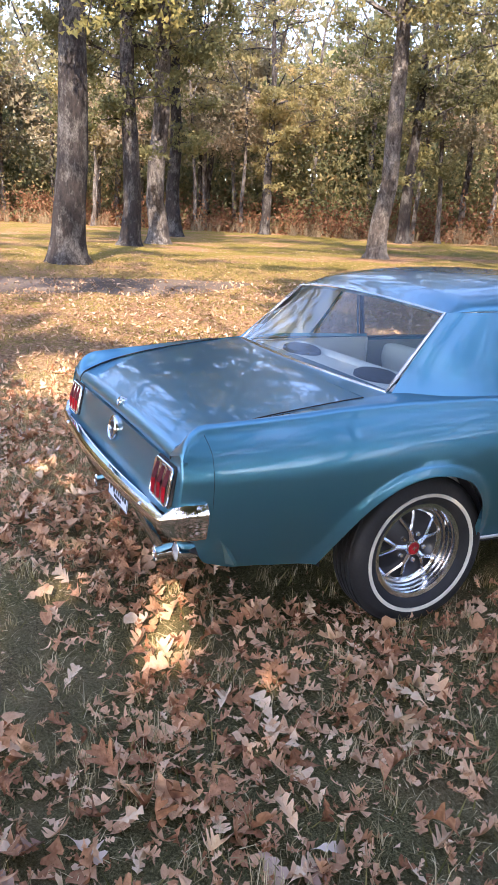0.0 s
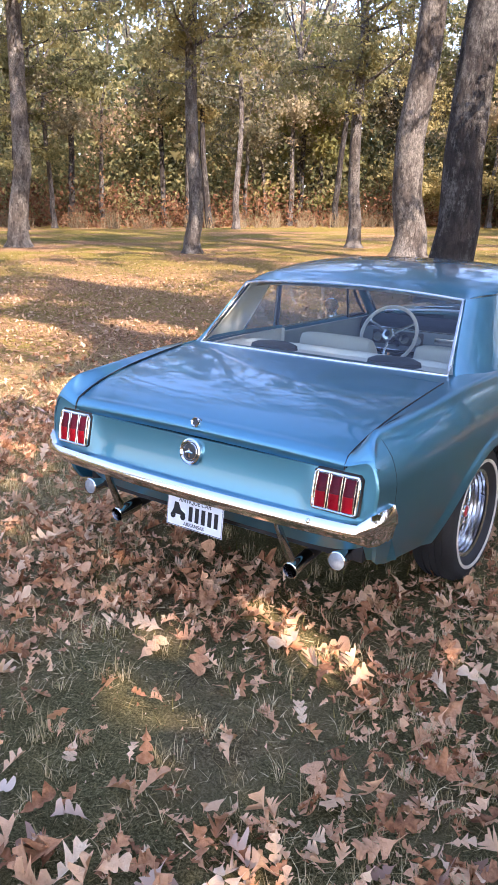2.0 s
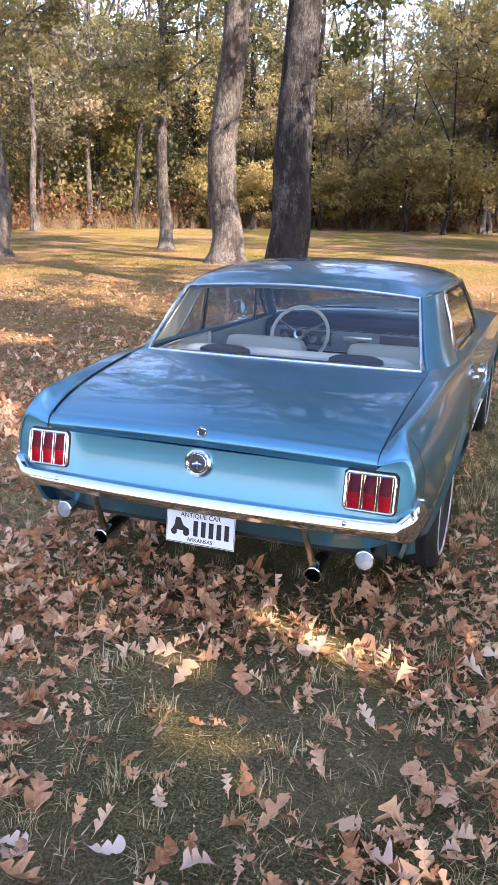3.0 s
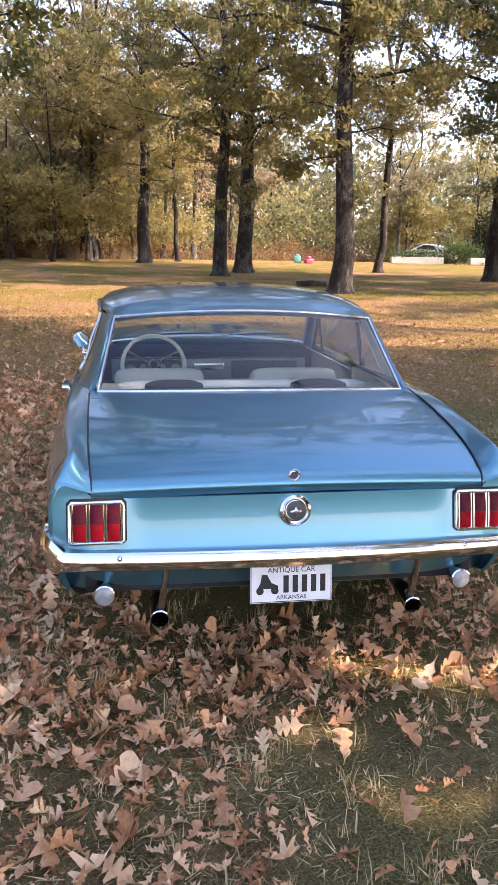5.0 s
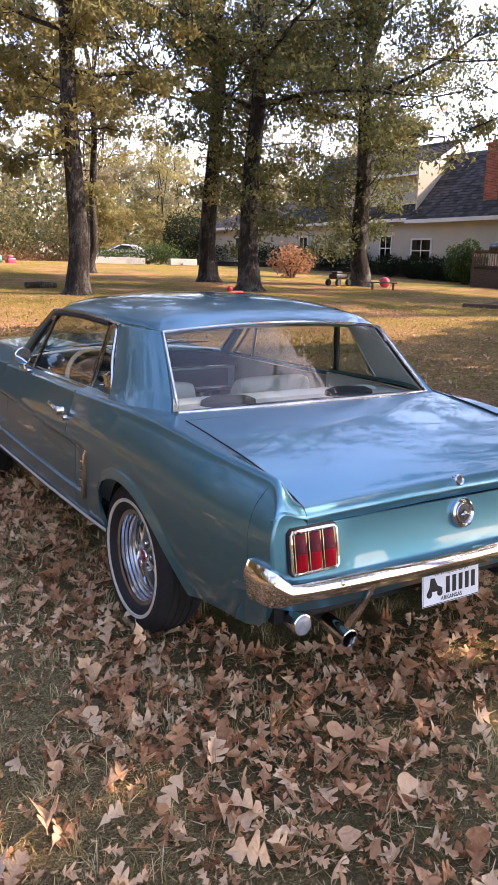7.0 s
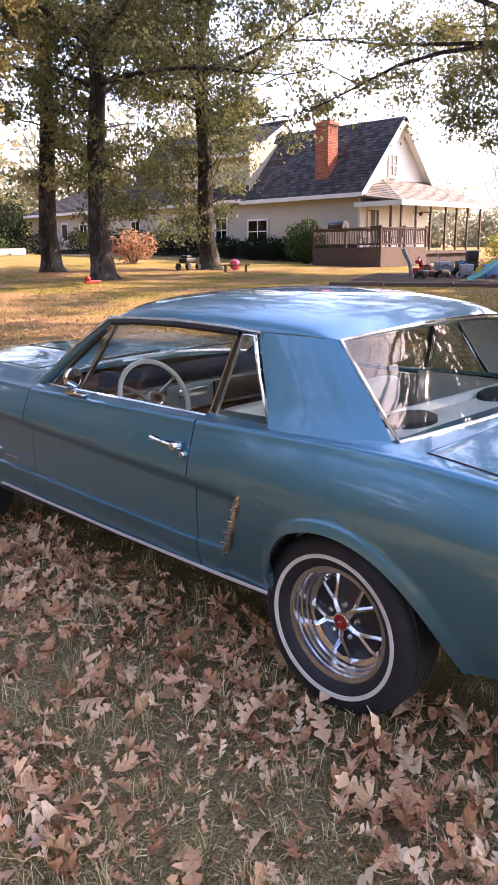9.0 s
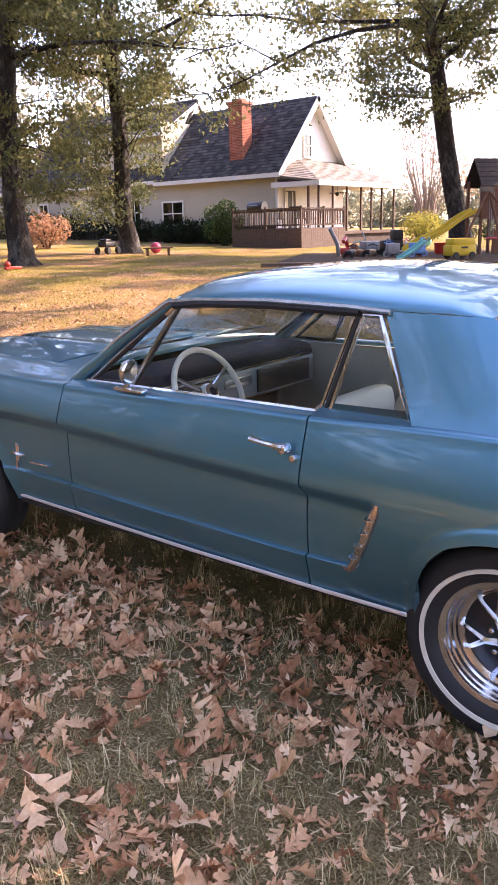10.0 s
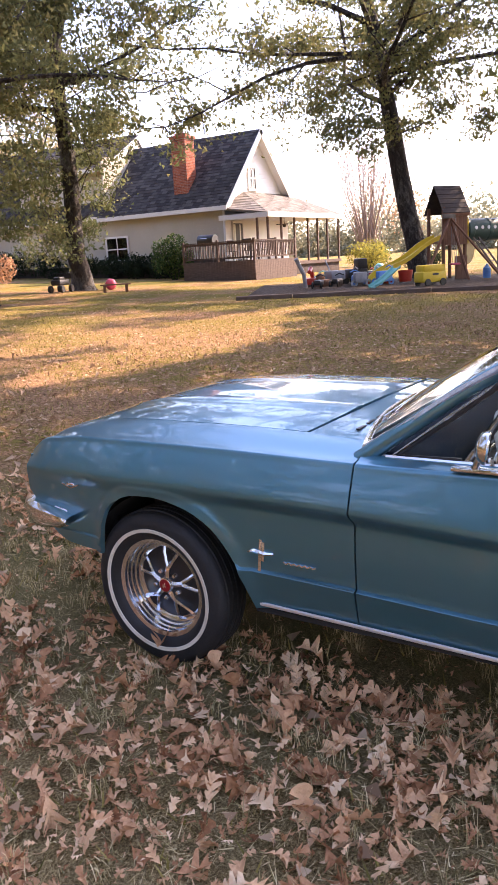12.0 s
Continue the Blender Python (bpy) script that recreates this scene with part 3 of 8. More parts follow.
def body_column(y, inner_x, inner_z, top=8, roll=0.022):
    """A section of a side panel at y: up the side, over the shoulder, in to an inner edge."""
    low, zb = edge_low(y), belt_z(y)
    zs = zb - roll
    stops = [low, low_z(y) - 0.005, low_z(y) + 0.006, crease_z(y) - 0.066, crease_z(y), zs]
    for k in range(1, 6):
        stops[k] = max(stops[k], stops[k - 1] + 0.002)
    zz = [low]
    for a, b, n in zip(stops, stops[1:], (8, 6, 8, 9, 9)):
        zz += [a + (b - a) * k / n for k in range(1, n + 1)]
    pts = [(side_x(y, z), y, z) for z in zz]
    xs = pts[-1][0]
    for k in range(1, 6):
        a = math.pi / 2 * k / 5
        pts.append((xs - roll * 1.1 * (1 - math.cos(a)), y, zs + roll * math.sin(a)))
    x0, z0 = pts[-1][0], pts[-1][2]
    for k in range(1, top + 1):
        u = k / top
        pts.append((x0 + (inner_x - x0) * u, y, z0 + (inner_z - z0) * (u * u * (3 - 2 * u) * 0.6 + u * 0.4)))
    return pts


def span(a, b, n):
    return [a + (b - a) * k / (n - 1) for k in range(n)]


car = thing("car", (0, 0, 0), "sky-blue metallic vintage two-door coupe parked on fallen leaves", "car")


def both(name, piece, mat, label="", parent=None):
    """A part on each side of the car; piece is the right-hand one."""
    a = part(name, piece, mat, parent or car, label)
    b = part(name, mirrored(piece), mat, parent or car, label)
    return a, b


# side panels
ys = [-0.87 - 0.139 * math.sin(a) for a in span(math.pi / 2, 0, 24)][:-1] + span(-0.87, -0.475, 13)[:-1] + span(-0.475, 0.275, 46)[:-1] + span(0.275, 0.662, 44)
cols = []
for y in ys:
    col = body_column(y, lid_x(y), deck_z(y) + 0.004)
    if y < -0.87:
        col = [(px, -0.87 + (py + 0.87) * (-0.87 - tail_end(px, pz)) / 0.139, pz) for px, py, pz in col]
    cols.append(col)
first = cols[0]
caps = [[(p[0] - inset * (1 if k < 46 else 0.4), p[1] - back, p[2] - (drop if k >= 41 else 0)) for k, p in enumerate(first)] for back, inset, drop in ((0.006, 0.012, 0.010), (0.004, 0.004, 0.004))]
quarters = both("rear_quarter_panel", panel(caps + cols), paint)
ys = span(0.668, 1.884, 40)
both("end_cap_seam", tube([(side_x(-0.91, z) + 0.0005, -0.91 - 0.02 * step(0.80, 0.86, z), z) for z in span(0.61, 0.858, 9)], 0.0008, 4), under_black)
doors = both("door", panel([body_column(y, 0.735, 0.925, roll=0.018, top=3) for y in ys]), paint)
ys = span(1.890, 2.285, 16)[:-1] + span(2.285, 3.012, 44)[:-1] + span(3.012, 3.43, 18)
fenders = both("front_fender", panel([body_column(y, hood_x(y) + 0.0018, hood_z(y) - 0.001, roll=0.010) for y in ys]), paint)

# deck, lid, hood, cowl
def lid_row(y, dy=0.0, dz=0.0):
    return [(u * lid_x(y) * 0.993, y + dy, deck_z(y) + 0.010 * (1 - u * u) + dz) for u in span(-1, 1, 25)]


lid = part("trunk_lid", panel([lid_row(-1.012, 0.009, -0.029), lid_row(-1.012, 0.004, -0.017), lid_row(-1.012, 0.001, -0.006)] + [lid_row(y) for y in span(-1.011, -0.95, 9)[:-1] + span(-0.95, -0.262, 22)], 0.010), paint, car, "blue trunk lid")
# Added dark line laid over the lid gap to draw its dark seam.
both("lid_seal", tube([(lid_x(-1.012) * 0.9965, -1.014, deck_z(-1.012) - 0.035), (lid_x(-1.012) * 0.9965, -1.014, deck_z(-1.012) - 0.002)] + [(lid_x(y) * 0.9965, y, deck_z(y) + 0.0052) for y in span(-0.995, -0.27, 16)], 0.0030, 5), black_plastic, "dark seam beside the trunk lid")
part("deck_filler", panel([[(u * 0.70, y, deck_z(y) + 0.008 * (1 - u * u)) for u in span(-1, 1, 21)] for y in span(-0.258, -0.125, 9)]), paint, car)
hood = part("hood", panel([[(u * hood_x(y), y - 0.05 * (1 - u * u) * step(2.6, 2.15, y), hood_z(y) + 0.032 * (1 - u * u) * step(3.46, 3.0, y) + 0.006 * math.exp(-((abs(u) - 0.45) / 0.05) ** 2)) for u in span(-1, 1, 33)]
                            for y in span(2.155, 3.46, 40)]), paint, car, "blue hood with reflections of the trees")
part("cowl", panel([[(u * 0.63, y - 0.05 * (1 - u * u), hood_z(y) - 0.004 + 0.030 * (1 - u * u)) for u in span(-1, 1, 25)] for y in span(1.93, 2.148, 6)]), paint, car)
for i in range(-6, 7):
    if i:
        part("cowl_slot", box(i * 0.085 - 0.03, i * 0.085 + 0.03, 1.985, 1.997, 0.966 - 0.00035 * i * i, 0.9725 - 0.00035 * i * i), black_plastic, car, smooth=False)

# tail: panel, valance
tail = []
edge_x, edge_top = [p[0] for p in first[:40:-1]], [p[2] for p in first[:40:-1]]
for x in span(-0.791, 0.791, 61):
    zt = 0.743 if abs(x) < 0.664 else float(np.interp(abs(x), edge_x, edge_top)) - 0.008
    tail.append([(x, tail_end(x, z) - (0.003 if abs(x) < 0.67 else 0.001) + 0.007 * step(0.56, 0.50, abs(x)) * max(1 - ((z - 0.645) / 0.10) ** 2, 0.0), z) for z in span(0.52, zt, 22)])
part("tail_panel", panel(tail), paint, car)
val = []
for x in span(-0.795, 0.795, 49):
    e = abs(x) / 0.795
    zb = 0.362 + 0.016 * e ** 4
    val.append([(x, -0.985 + 0.085 * e ** 9 + 0.55 * (0.54 - z), z) for z in span(zb, 0.545, 9)])
part("rear_valance", panel(val), paint, car)
# Added black sheet that stands for the shade behind the tail.
part("tail_shadow_panel", box(-0.66, 0.66, -0.90, -0.86, 0.40, 0.74), under_black, car)

# greenhouse
crest = spline((0.0, 1.262), (0.06, 1.274), (0.15, 1.296), (0.4, 1.343), (0.85, 1.372), (1.15, 1.362), (1.35, 1.338), (1.5, 1.305))
rail_x = spline((0.0, 0.585), (0.15, 0.600), (0.45, 0.655), (0.9, 0.672), (1.3, 0.645), (1.5, 0.60))
rail_z = spline((0.0, 1.215), (0.15, 1.238), (0.45, 1.252), (0.9, 1.268), (1.2, 1.262), (1.36, 1.245), (1.5, 1.21))


def roof_point(u, v):
    """u across from -1 to 1, v from the rear window to the windscreen."""
    y0 = 0.086 + 0.072 * math.sin(abs(u) * math.pi / 2) ** 2
    y1 = 1.475 - 0.085 * abs(u) ** 2.0
    y = y0 + (y1 - y0) * v
    a = math.sin(u * math.pi / 2)
    h = math.sqrt(max(1 - abs(a) ** 2.6, 0))
    x, z = a * rail_x(y), rail_z(y) + (crest(y) - rail_z(y)) * h
    pane_top = 1.240 + 0.036 * (1 - (x / 0.594) ** 2)
    w = max(1 - v / 0.10, 0.0) ** 1.5
    screen_top = 1.256 + 0.060 * (1 - (x / 0.605) ** 2)
    w2 = max(1 - (1 - v) / 0.08, 0.0) ** 1.5
    return (x, y, z * (1 - w - w2) + pane_top * w + screen_top * w2)


part("roof", panel([[roof_point(u, v) for u in span(-1, 1, 41)] for v in span(0, 1, 33)], 0.007), paint, car, "blue steel roof")
part("headliner", grid([[(p[0] * 0.96, p[1], p[2] - 0.03) for p in [roof_point(u, v) for u in span(-1, 1, 13)]] for v in span(0.02, 0.98, 10)]), ivory, car)
sail = []
for v in span(0, 1, 17):
    fx, fy, fz = 0.764 + (0.657 - 0.764) * v, 0.318 + (0.475 - 0.318) * v, 0.936 + (1.252 - 0.936) * v
    rx, ry, rz = 0.690 + (0.606 - 0.690) * v, -0.150 + (0.150 + 0.150) * v, 0.944 + (1.240 - 0.944) * v
    sail.append([(fx + (rx - fx) * s ** 2.4 + 0.014 * (1 - v) ** 6, fy + (ry - fy) * s - 0.03 * s * (1 - s) * 0.0, fz + (rz - fz) * s) for s in span(0, 1, 17)])
both("roof_pillar_panel", panel(sail), paint)

# rear window and windscreen
def curved_pane(bl, tl, bow_b, bow_t, rise_b, rise_t, n=17, m=9):
    """A bowed pane symmetric about the middle: right-hand lower and upper corners."""
    P = []
    for v in span(0, 1, m):
        x, y, z = (bl[k] + (tl[k] - bl[k]) * v for k in range(3))
        bow, rise = bow_b + (bow_t - bow_b) * v, rise_b + (rise_t - rise_b) * v
        P.append([(u * x, y + bow * (1 - u * u), z + rise * (1 - u * u)) for u in span(-1, 1, n)])
    return P


def rim_of(P):
    return P[0] + [r[-1] for r in P[1:]] + P[-1][-2::-1] + [r[0] for r in P[-2:0:-1]]


back = curved_pane((0.668, -0.146, 0.946), (0.594, 0.150, 1.236), -0.045, -0.075, 0.006, 0.036)
pane = part("rear_window", grid(back), car_glass, car, "curved rear window glass")
pane.visible_shadow = False
part("rear_window_trim", tube(rim_of(back), 0.0075, 6, closed=True), worn_chrome, pane, "bright chrome window moulding")
front = curved_pane((0.695, 1.895, 0.935), (0.605, 1.392, 1.250), 0.115, 0.085, 0.035, 0.060)
pane = part("windscreen", grid(front), car_glass, car, "curved windscreen glass")
pane.visible_shadow = False
part("windscreen_trim", tube(rim_of(front), 0.012, 6, closed=True), worn_chrome, pane)
both("windscreen_pillar", tube([(0.722, 1.90, 0.90), (0.715, 1.84, 0.945), (0.672, 1.60, 1.115), (0.633, 1.40, 1.245)], [0.032, 0.030, 0.026, 0.022], 10), paint)

# side glass, in the doors and behind them
def pane_of(corners, bulge=0.012, n=8):
    a, b, c, d = [Vector(p) for p in corners]     # lower front, lower rear, upper rear, upper front
    P = []
    for v in span(0, 1, n):
        lo, hi = a.lerp(d, v), b.lerp(c, v)
        P.append([tuple(lo.lerp(hi, u) + Vector((bulge * 4 * v * (1 - v), 0, 0))) for u in span(0, 1, n)])
    return P


door_pane = pane_of([(0.735, 1.535, 0.92), (0.735, 0.668, 0.922), (0.660, 0.580, 1.236), (0.650, 1.345, 1.246)])
vent_pane = pane_of([(0.732, 1.79, 0.922), (0.735, 1.55, 0.92), (0.650, 1.352, 1.240), (0.650, 1.362, 1.236)])
quarter_pane = pane_of([(0.738, 0.628, 0.926), (0.752, 0.335, 0.938), (0.661, 0.487, 1.236), (0.661, 0.548, 1.238)])
for side, door, quarter in ((1, doors[0], quarters[0]), (-1, doors[1], quarters[1])):
    flip = (lambda q: q) if side > 0 else mirrored
    for nm, P, owner in (("door_window", door_pane, door), ("vent_window", vent_pane, door), ("quarter_window", quarter_pane, quarter)):
        g = part(nm, flip(grid(P)), car_glass, owner)
        g.visible_shadow = False
    e = lambda P: [P[0][0], P[-1][0]]
    part("vent_bar", flip(tube([vent_pane[0][-1], vent_pane[-1][-1]], 0.009, 8)), brown_tinted_chrome, door, "chrome bar between the side panes")
    part("vent_frame", flip(tube([vent_pane[0][-1], vent_pane[0][0], vent_pane[3][0], vent_pane[-1][0]], 0.009, 6)), brown_tinted_chrome, door)
    part("vent_gasket", flip(tube([tuple(Vector(p) + Vector((-0.004, dy, 0.010))) for p, dy in ((vent_pane[0][-1], 0.012), (vent_pane[0][0], -0.030), (vent_pane[3][0], -0.022), (vent_pane[-2][0], -0.016))], 0.010, 6)), black_plastic, door)
    part("vent_seal", flip(tube([tuple(Vector(p) + Vector((-0.003, -0.014, 0))) for p in (vent_pane[0][-1], vent_pane[-1][-1])], 0.006, 6)), black_plastic, door)
    part("pillar_seal", flip(tube([(0.731, 0.648, 0.924), (0.656, 0.564, 1.237)], 0.010, 6)), black_plastic, door)
    part("window_edge", flip(tube([door_pane[0][-1], door_pane[-1][-1]], 0.006, 8)), brown_tinted_chrome, door)
    part("quarter_edge", flip(tube([quarter_pane[0][0], quarter_pane[-1][0]], 0.007, 8)), brown_tinted_chrome, quarter)
    part("quarter_trim", flip(tube([quarter_pane[-1][0], quarter_pane[-1][-1], quarter_pane[4][-1], quarter_pane[0][-1], quarter_pane[0][0]], 0.008, 6)), chrome, quarter)
    part("belt_seal", flip(tube([(0.742, 1.80, 0.926), (0.745, 1.2, 0.929), (0.743, 0.675, 0.930)], 0.007, 6)), chrome, door)
    part("drip_rail", flip(tube([(0.728, 1.87, 0.935), (0.690, 1.62, 1.115), (0.652, 1.40, 1.248), (0.668, 1.25, 1.262), (0.686, 0.9, 1.272), (0.676, 0.6, 1.262), (0.668, 0.45, 1.250)], [0.013, 0.013, 0.011, 0.009, 0.009, 0.009, 0.008], 6)), brown_tinted_chrome, car, "chrome roof drip rail")
    part("window_seal", flip(tube([(0.655, 1.37, 1.236), (0.672, 1.2, 1.250), (0.680, 0.9, 1.256), (0.668, 0.56, 1.244)], 0.014, 6)), black_plastic, door)
    # outer hardware
    h = part("door_handle", flip(tube([(0.852, 0.858, 0.836), (0.875, 0.845, 0.842), (0.881, 0.79, 0.838), (0.879, 0.73, 0.832), (0.868, 0.715, 0.829)], [0.008, 0.011, 0.009, 0.012, 0.014], 8)), chrome, door, "chrome pull handle")
    part("handle_button", flip(moved(lathe([(0.001, 0.022), (0.014, 0.022), (0.017, 0.012), (0.019, -0.012)], 14, "x"), Matrix.Translation((0.861, 0.717, 0.824)))), chrome, h)
    part("door_lock", flip(moved(lathe([(0.001, 0.010), (0.011, 0.010), (0.013, 0.004), (0.013, -0.012)], 14, "x"), Matrix.Translation((0.850, 0.692, 0.793)))), worn_chrome, door)
    scoop = part("scoop_trim", flip(tube([(0.846, 0.405, 0.700), (0.860, 0.382, 0.694), (0.861, 0.388, 0.668), (0.852, 0.425, 0.575), (0.842, 0.468, 0.478), (0.832, 0.492, 0.452), (0.822, 0.520, 0.450)], [0.007, 0.012, 0.0165, 0.0165, 0.016, 0.012, 0.006], 8)), worn_chrome, quarter, "worn chrome side scoop trim with dark slots")
    for k in range(4):
        z = 0.650 - 0.047 * k
        y = 0.394 + (0.668 - z) * 0.43
        part("scoop_bar", flip(tube([(0.850 - 0.0035 * k, y + 0.018, z), (0.875 - 0.0035 * k, y + 0.013, z), (0.881 - 0.0035 * k, y, z), (0.874 - 0.0035 * k, y - 0.015, z)], 0.0030, 5)), chrome, scoop, "thin chrome bar")
    # Sill takes the underbody black to paint the shade under the moulding.
    sills = part("sill", flip(panel([[(0.798 - 4.5 * (0.333 - z), y, z) for z in span(0.285, 0.331, 6)] for y in span(0.285, 2.29, 20)])), under_black, car, "tucked-under sill, blackened for the shade below the moulding")
    part("sill_moulding", flip(tube([(0.797, 0.285, 0.334), (0.802, 0.6, 0.334), (0.803, 1.2, 0.336), (0.800, 1.8, 0.344), (0.797, 2.27, 0.350)], 0.0075, 8, 0.8)), sky_bright_chrome, sills, "bright chrome sill moulding")
    # fender badges
    fe = fenders[0] if side > 0 else fenders[1]
    sx = side_x(2.24, 0.52) + 0.003
    emblem = part("fender_emblem", flip(merge(
        moved(box(-0.004, 0.004, -0.006, 0.006, -0.062, 0.060), pose(sx, 2.252, 0.543, 6)),
        moved(box(-0.004, 0.004, -0.017, -0.007, -0.02, 0.052), pose(sx, 2.252, 0.543, 6)),
        moved(tube([(0, 0.052, 0.004), (0.002, 0.02, 0.014), (0.003, -0.02, 0.008), (0.001, -0.056, 0.012)], [0.004, 0.010, 0.009, 0.004], 6), pose(sx, 2.252, 0.543)))), chrome, fe, "small chrome bars and crest badge")
    part("fender_script", flip(tube([(sx + 0.003, 2.155 - 0.125 * k / 12, 0.531 + 0.003 * (-1) ** k) for k in range(13)], 0.0045, 5)), chrome, fe, "plain chrome script bar")
    part("fender_line", flip(tube([(side_x(2.19, 0.481) + 0.001, 2.19, 0.482), (side_x(1.9, 0.475) + 0.001, 1.895, 0.476)], 0.003, 5)), paint, fe)
    vx = half_w(3.12) + 0.002
    part("v_badge", flip(merge(tube([(vx, 3.165, 0.718), (vx + 0.001, 3.12, 0.702), (vx, 3.075, 0.718)], 0.004, 5), box(vx - 0.003, vx + 0.003, 3.10, 3.14, 0.712, 0.723, 0.002, 1))), chrome, fe)
    # inner walls of the wheel openings
    for yc, r0 in ((-0.06, 0.40), (2.70, 0.41)):
        arc = [[(x, yc + r0 * math.cos(a), 0.29 + r0 * 1.02 * math.sin(a)) for a in span(0.44 if yc > 1 else 0.06, math.pi - 0.06, 22)] for x in (0.46, 0.60, 0.79)]
        part("wheel_liner", flip(merge(grid(arc), ([(0.46, yc, 0.3)] + arc[0], [(0, k + 1, k + 2) for k in range(21)]))), under_black, car)

# mirror on the driver's door
mir = part("door_mirror", moved(lathe([(0.001, 0.030), (0.026, 0.026), (0.044, 0.014), (0.050, 0.0), (0.050, -0.006), (0.045, -0.010)], 22, "y"), pose(-0.820, 1.465, 1.000, 8, 0, 10)), chrome, doors[1], "round chrome door mirror")
part("mirror_glass", moved(lathe([(0.046, -0.008), (0.001, -0.009)], 22, "y"), pose(-0.820, 1.465, 1.000, 8, 0, 10)), mirror_glass, mir)
part("mirror_foot", merge(tube([(-0.818, 1.475, 0.985), (-0.812, 1.49, 0.955), (-0.80, 1.50, 0.928)], [0.009, 0.010, 0.014], 8), box(-0.815, -0.775, 1.41, 1.57, 0.918, 0.932, 0.006)), chrome, mir)

# wipers at the windscreen's foot
for x0, x1 in ((-0.42, -0.02), (0.12, 0.52)):
    wp = part("wiper", tube([(x0, 1.975 - 0.09 * (x0 / 0.7) ** 2, 0.978), (x0 + 0.10, 1.93, 0.995), (x1 - 0.1, 1.905, 1.012)], [0.008, 0.006, 0.004], 6), worn_chrome, car, "chrome windscreen wiper")
    part("wiper_blade", tube([(x0 + 0.05, 1.945 - 0.05 * (x0 / 0.7) ** 2, 0.990), (x1 + 0.06, 1.925 - 0.10 * (x1 / 0.7) ** 2, 1.000)], 0.005, 5), black_plastic, wp)

# bumpers
def bumper(path, prof_of):
    P = []
    for k, (x, y) in enumerate(path):
        a, b = path[max(k - 1, 0)], path[min(k + 1, len(path) - 1)]
        d = Vector((b[0] - a[0], b[1] - a[1])).normalized()
        nrm = Vector((d.y, -d.x))
        P.append([(x + nrm.x * o, y + nrm.y * o, z) for o, z in prof_of(x)])
    return P


def rear_prof(x):
    e = step(0.745, 0.82, abs(x))
    zb, zt = 0.510 - 0.012 * e, 0.586 + 0.052 * e
    h = zt - zb
    return [(-0.032, zt - 0.022), (-0.016, zt - 0.003), (0.002, zt - 0.003), (0.016, zt - 0.25 * h), (0.018, zt - 0.45 * h), (0.012, zt - 0.52 * h), (0.008, zt - 0.62 * h), (0.002, zt - 0.85 * h), (-0.012, zb + 0.003), (-0.04, zb)]


rp = [(-0.822, -0.935), (-0.822, -0.970), (-0.815, -1.015), (-0.795, -1.048), (-0.755, -1.068)] + [(x, -1.070 - 0.036 * (1 - (x / 0.72) ** 2)) for x in span(-0.70, 0.70, 31)]
rp += [(-x, y) for x, y in rp[4::-1]]
rb = part("rear_bumper", panel(bumper(rp, rear_prof), 0.004), chrome, car, "polished chrome rear bumper")
for x in (-0.58, 0.58):
    part("bumper_bolt", ball((x, -1.094, 0.566), 0.010, 10, 6), chrome, rb)


def front_prof(x):
    return [(-0.05, 0.602), (-0.01, 0.612), (0.014, 0.597), (0.02, 0.562), (0.012, 0.525), (-0.008, 0.502), (-0.04, 0.500)]


fp = [(0.852, 3.150), (0.862, 3.20), (0.855, 3.30), (0.835, 3.38), (0.790, 3.44), (0.72, 3.475)] + [(x, 3.475 + 0.07 * (1 - (x / 0.66) ** 2)) for x in span(0.64, -0.64, 21)]
fp += [(-x, y) for x, y in fp[5::-1]]
blade = bumper(fp, front_prof)
for row, thin in ((0, 0.25), (1, 0.62), (2, 0.86), (-1, 0.25), (-2, 0.62), (-3, 0.86)):
    blade[row] = [(x, y, 0.555 + (z - 0.555) * thin) for x, y, z in blade[row]]
part("front_bumper", panel(blade, 0.004), chrome, car, "polished chrome front bumper")
part("nose_panel", panel([[(x, 3.40 + 0.05 * (1 - (x / 0.8) ** 2), z) for z in span(0.50, 0.80, 6)] for x in span(-0.77, 0.77, 17)]), paint, car)

# tail lamps
def lathe_along(a, b, prof):
    """A turned profile laid from a towards b."""
    q = (Vector(b) - Vector(a)).to_track_quat("Z", "Y").to_matrix().to_4x4()
    return moved(lathe(prof, 20), Matrix.Translation(a) @ q)


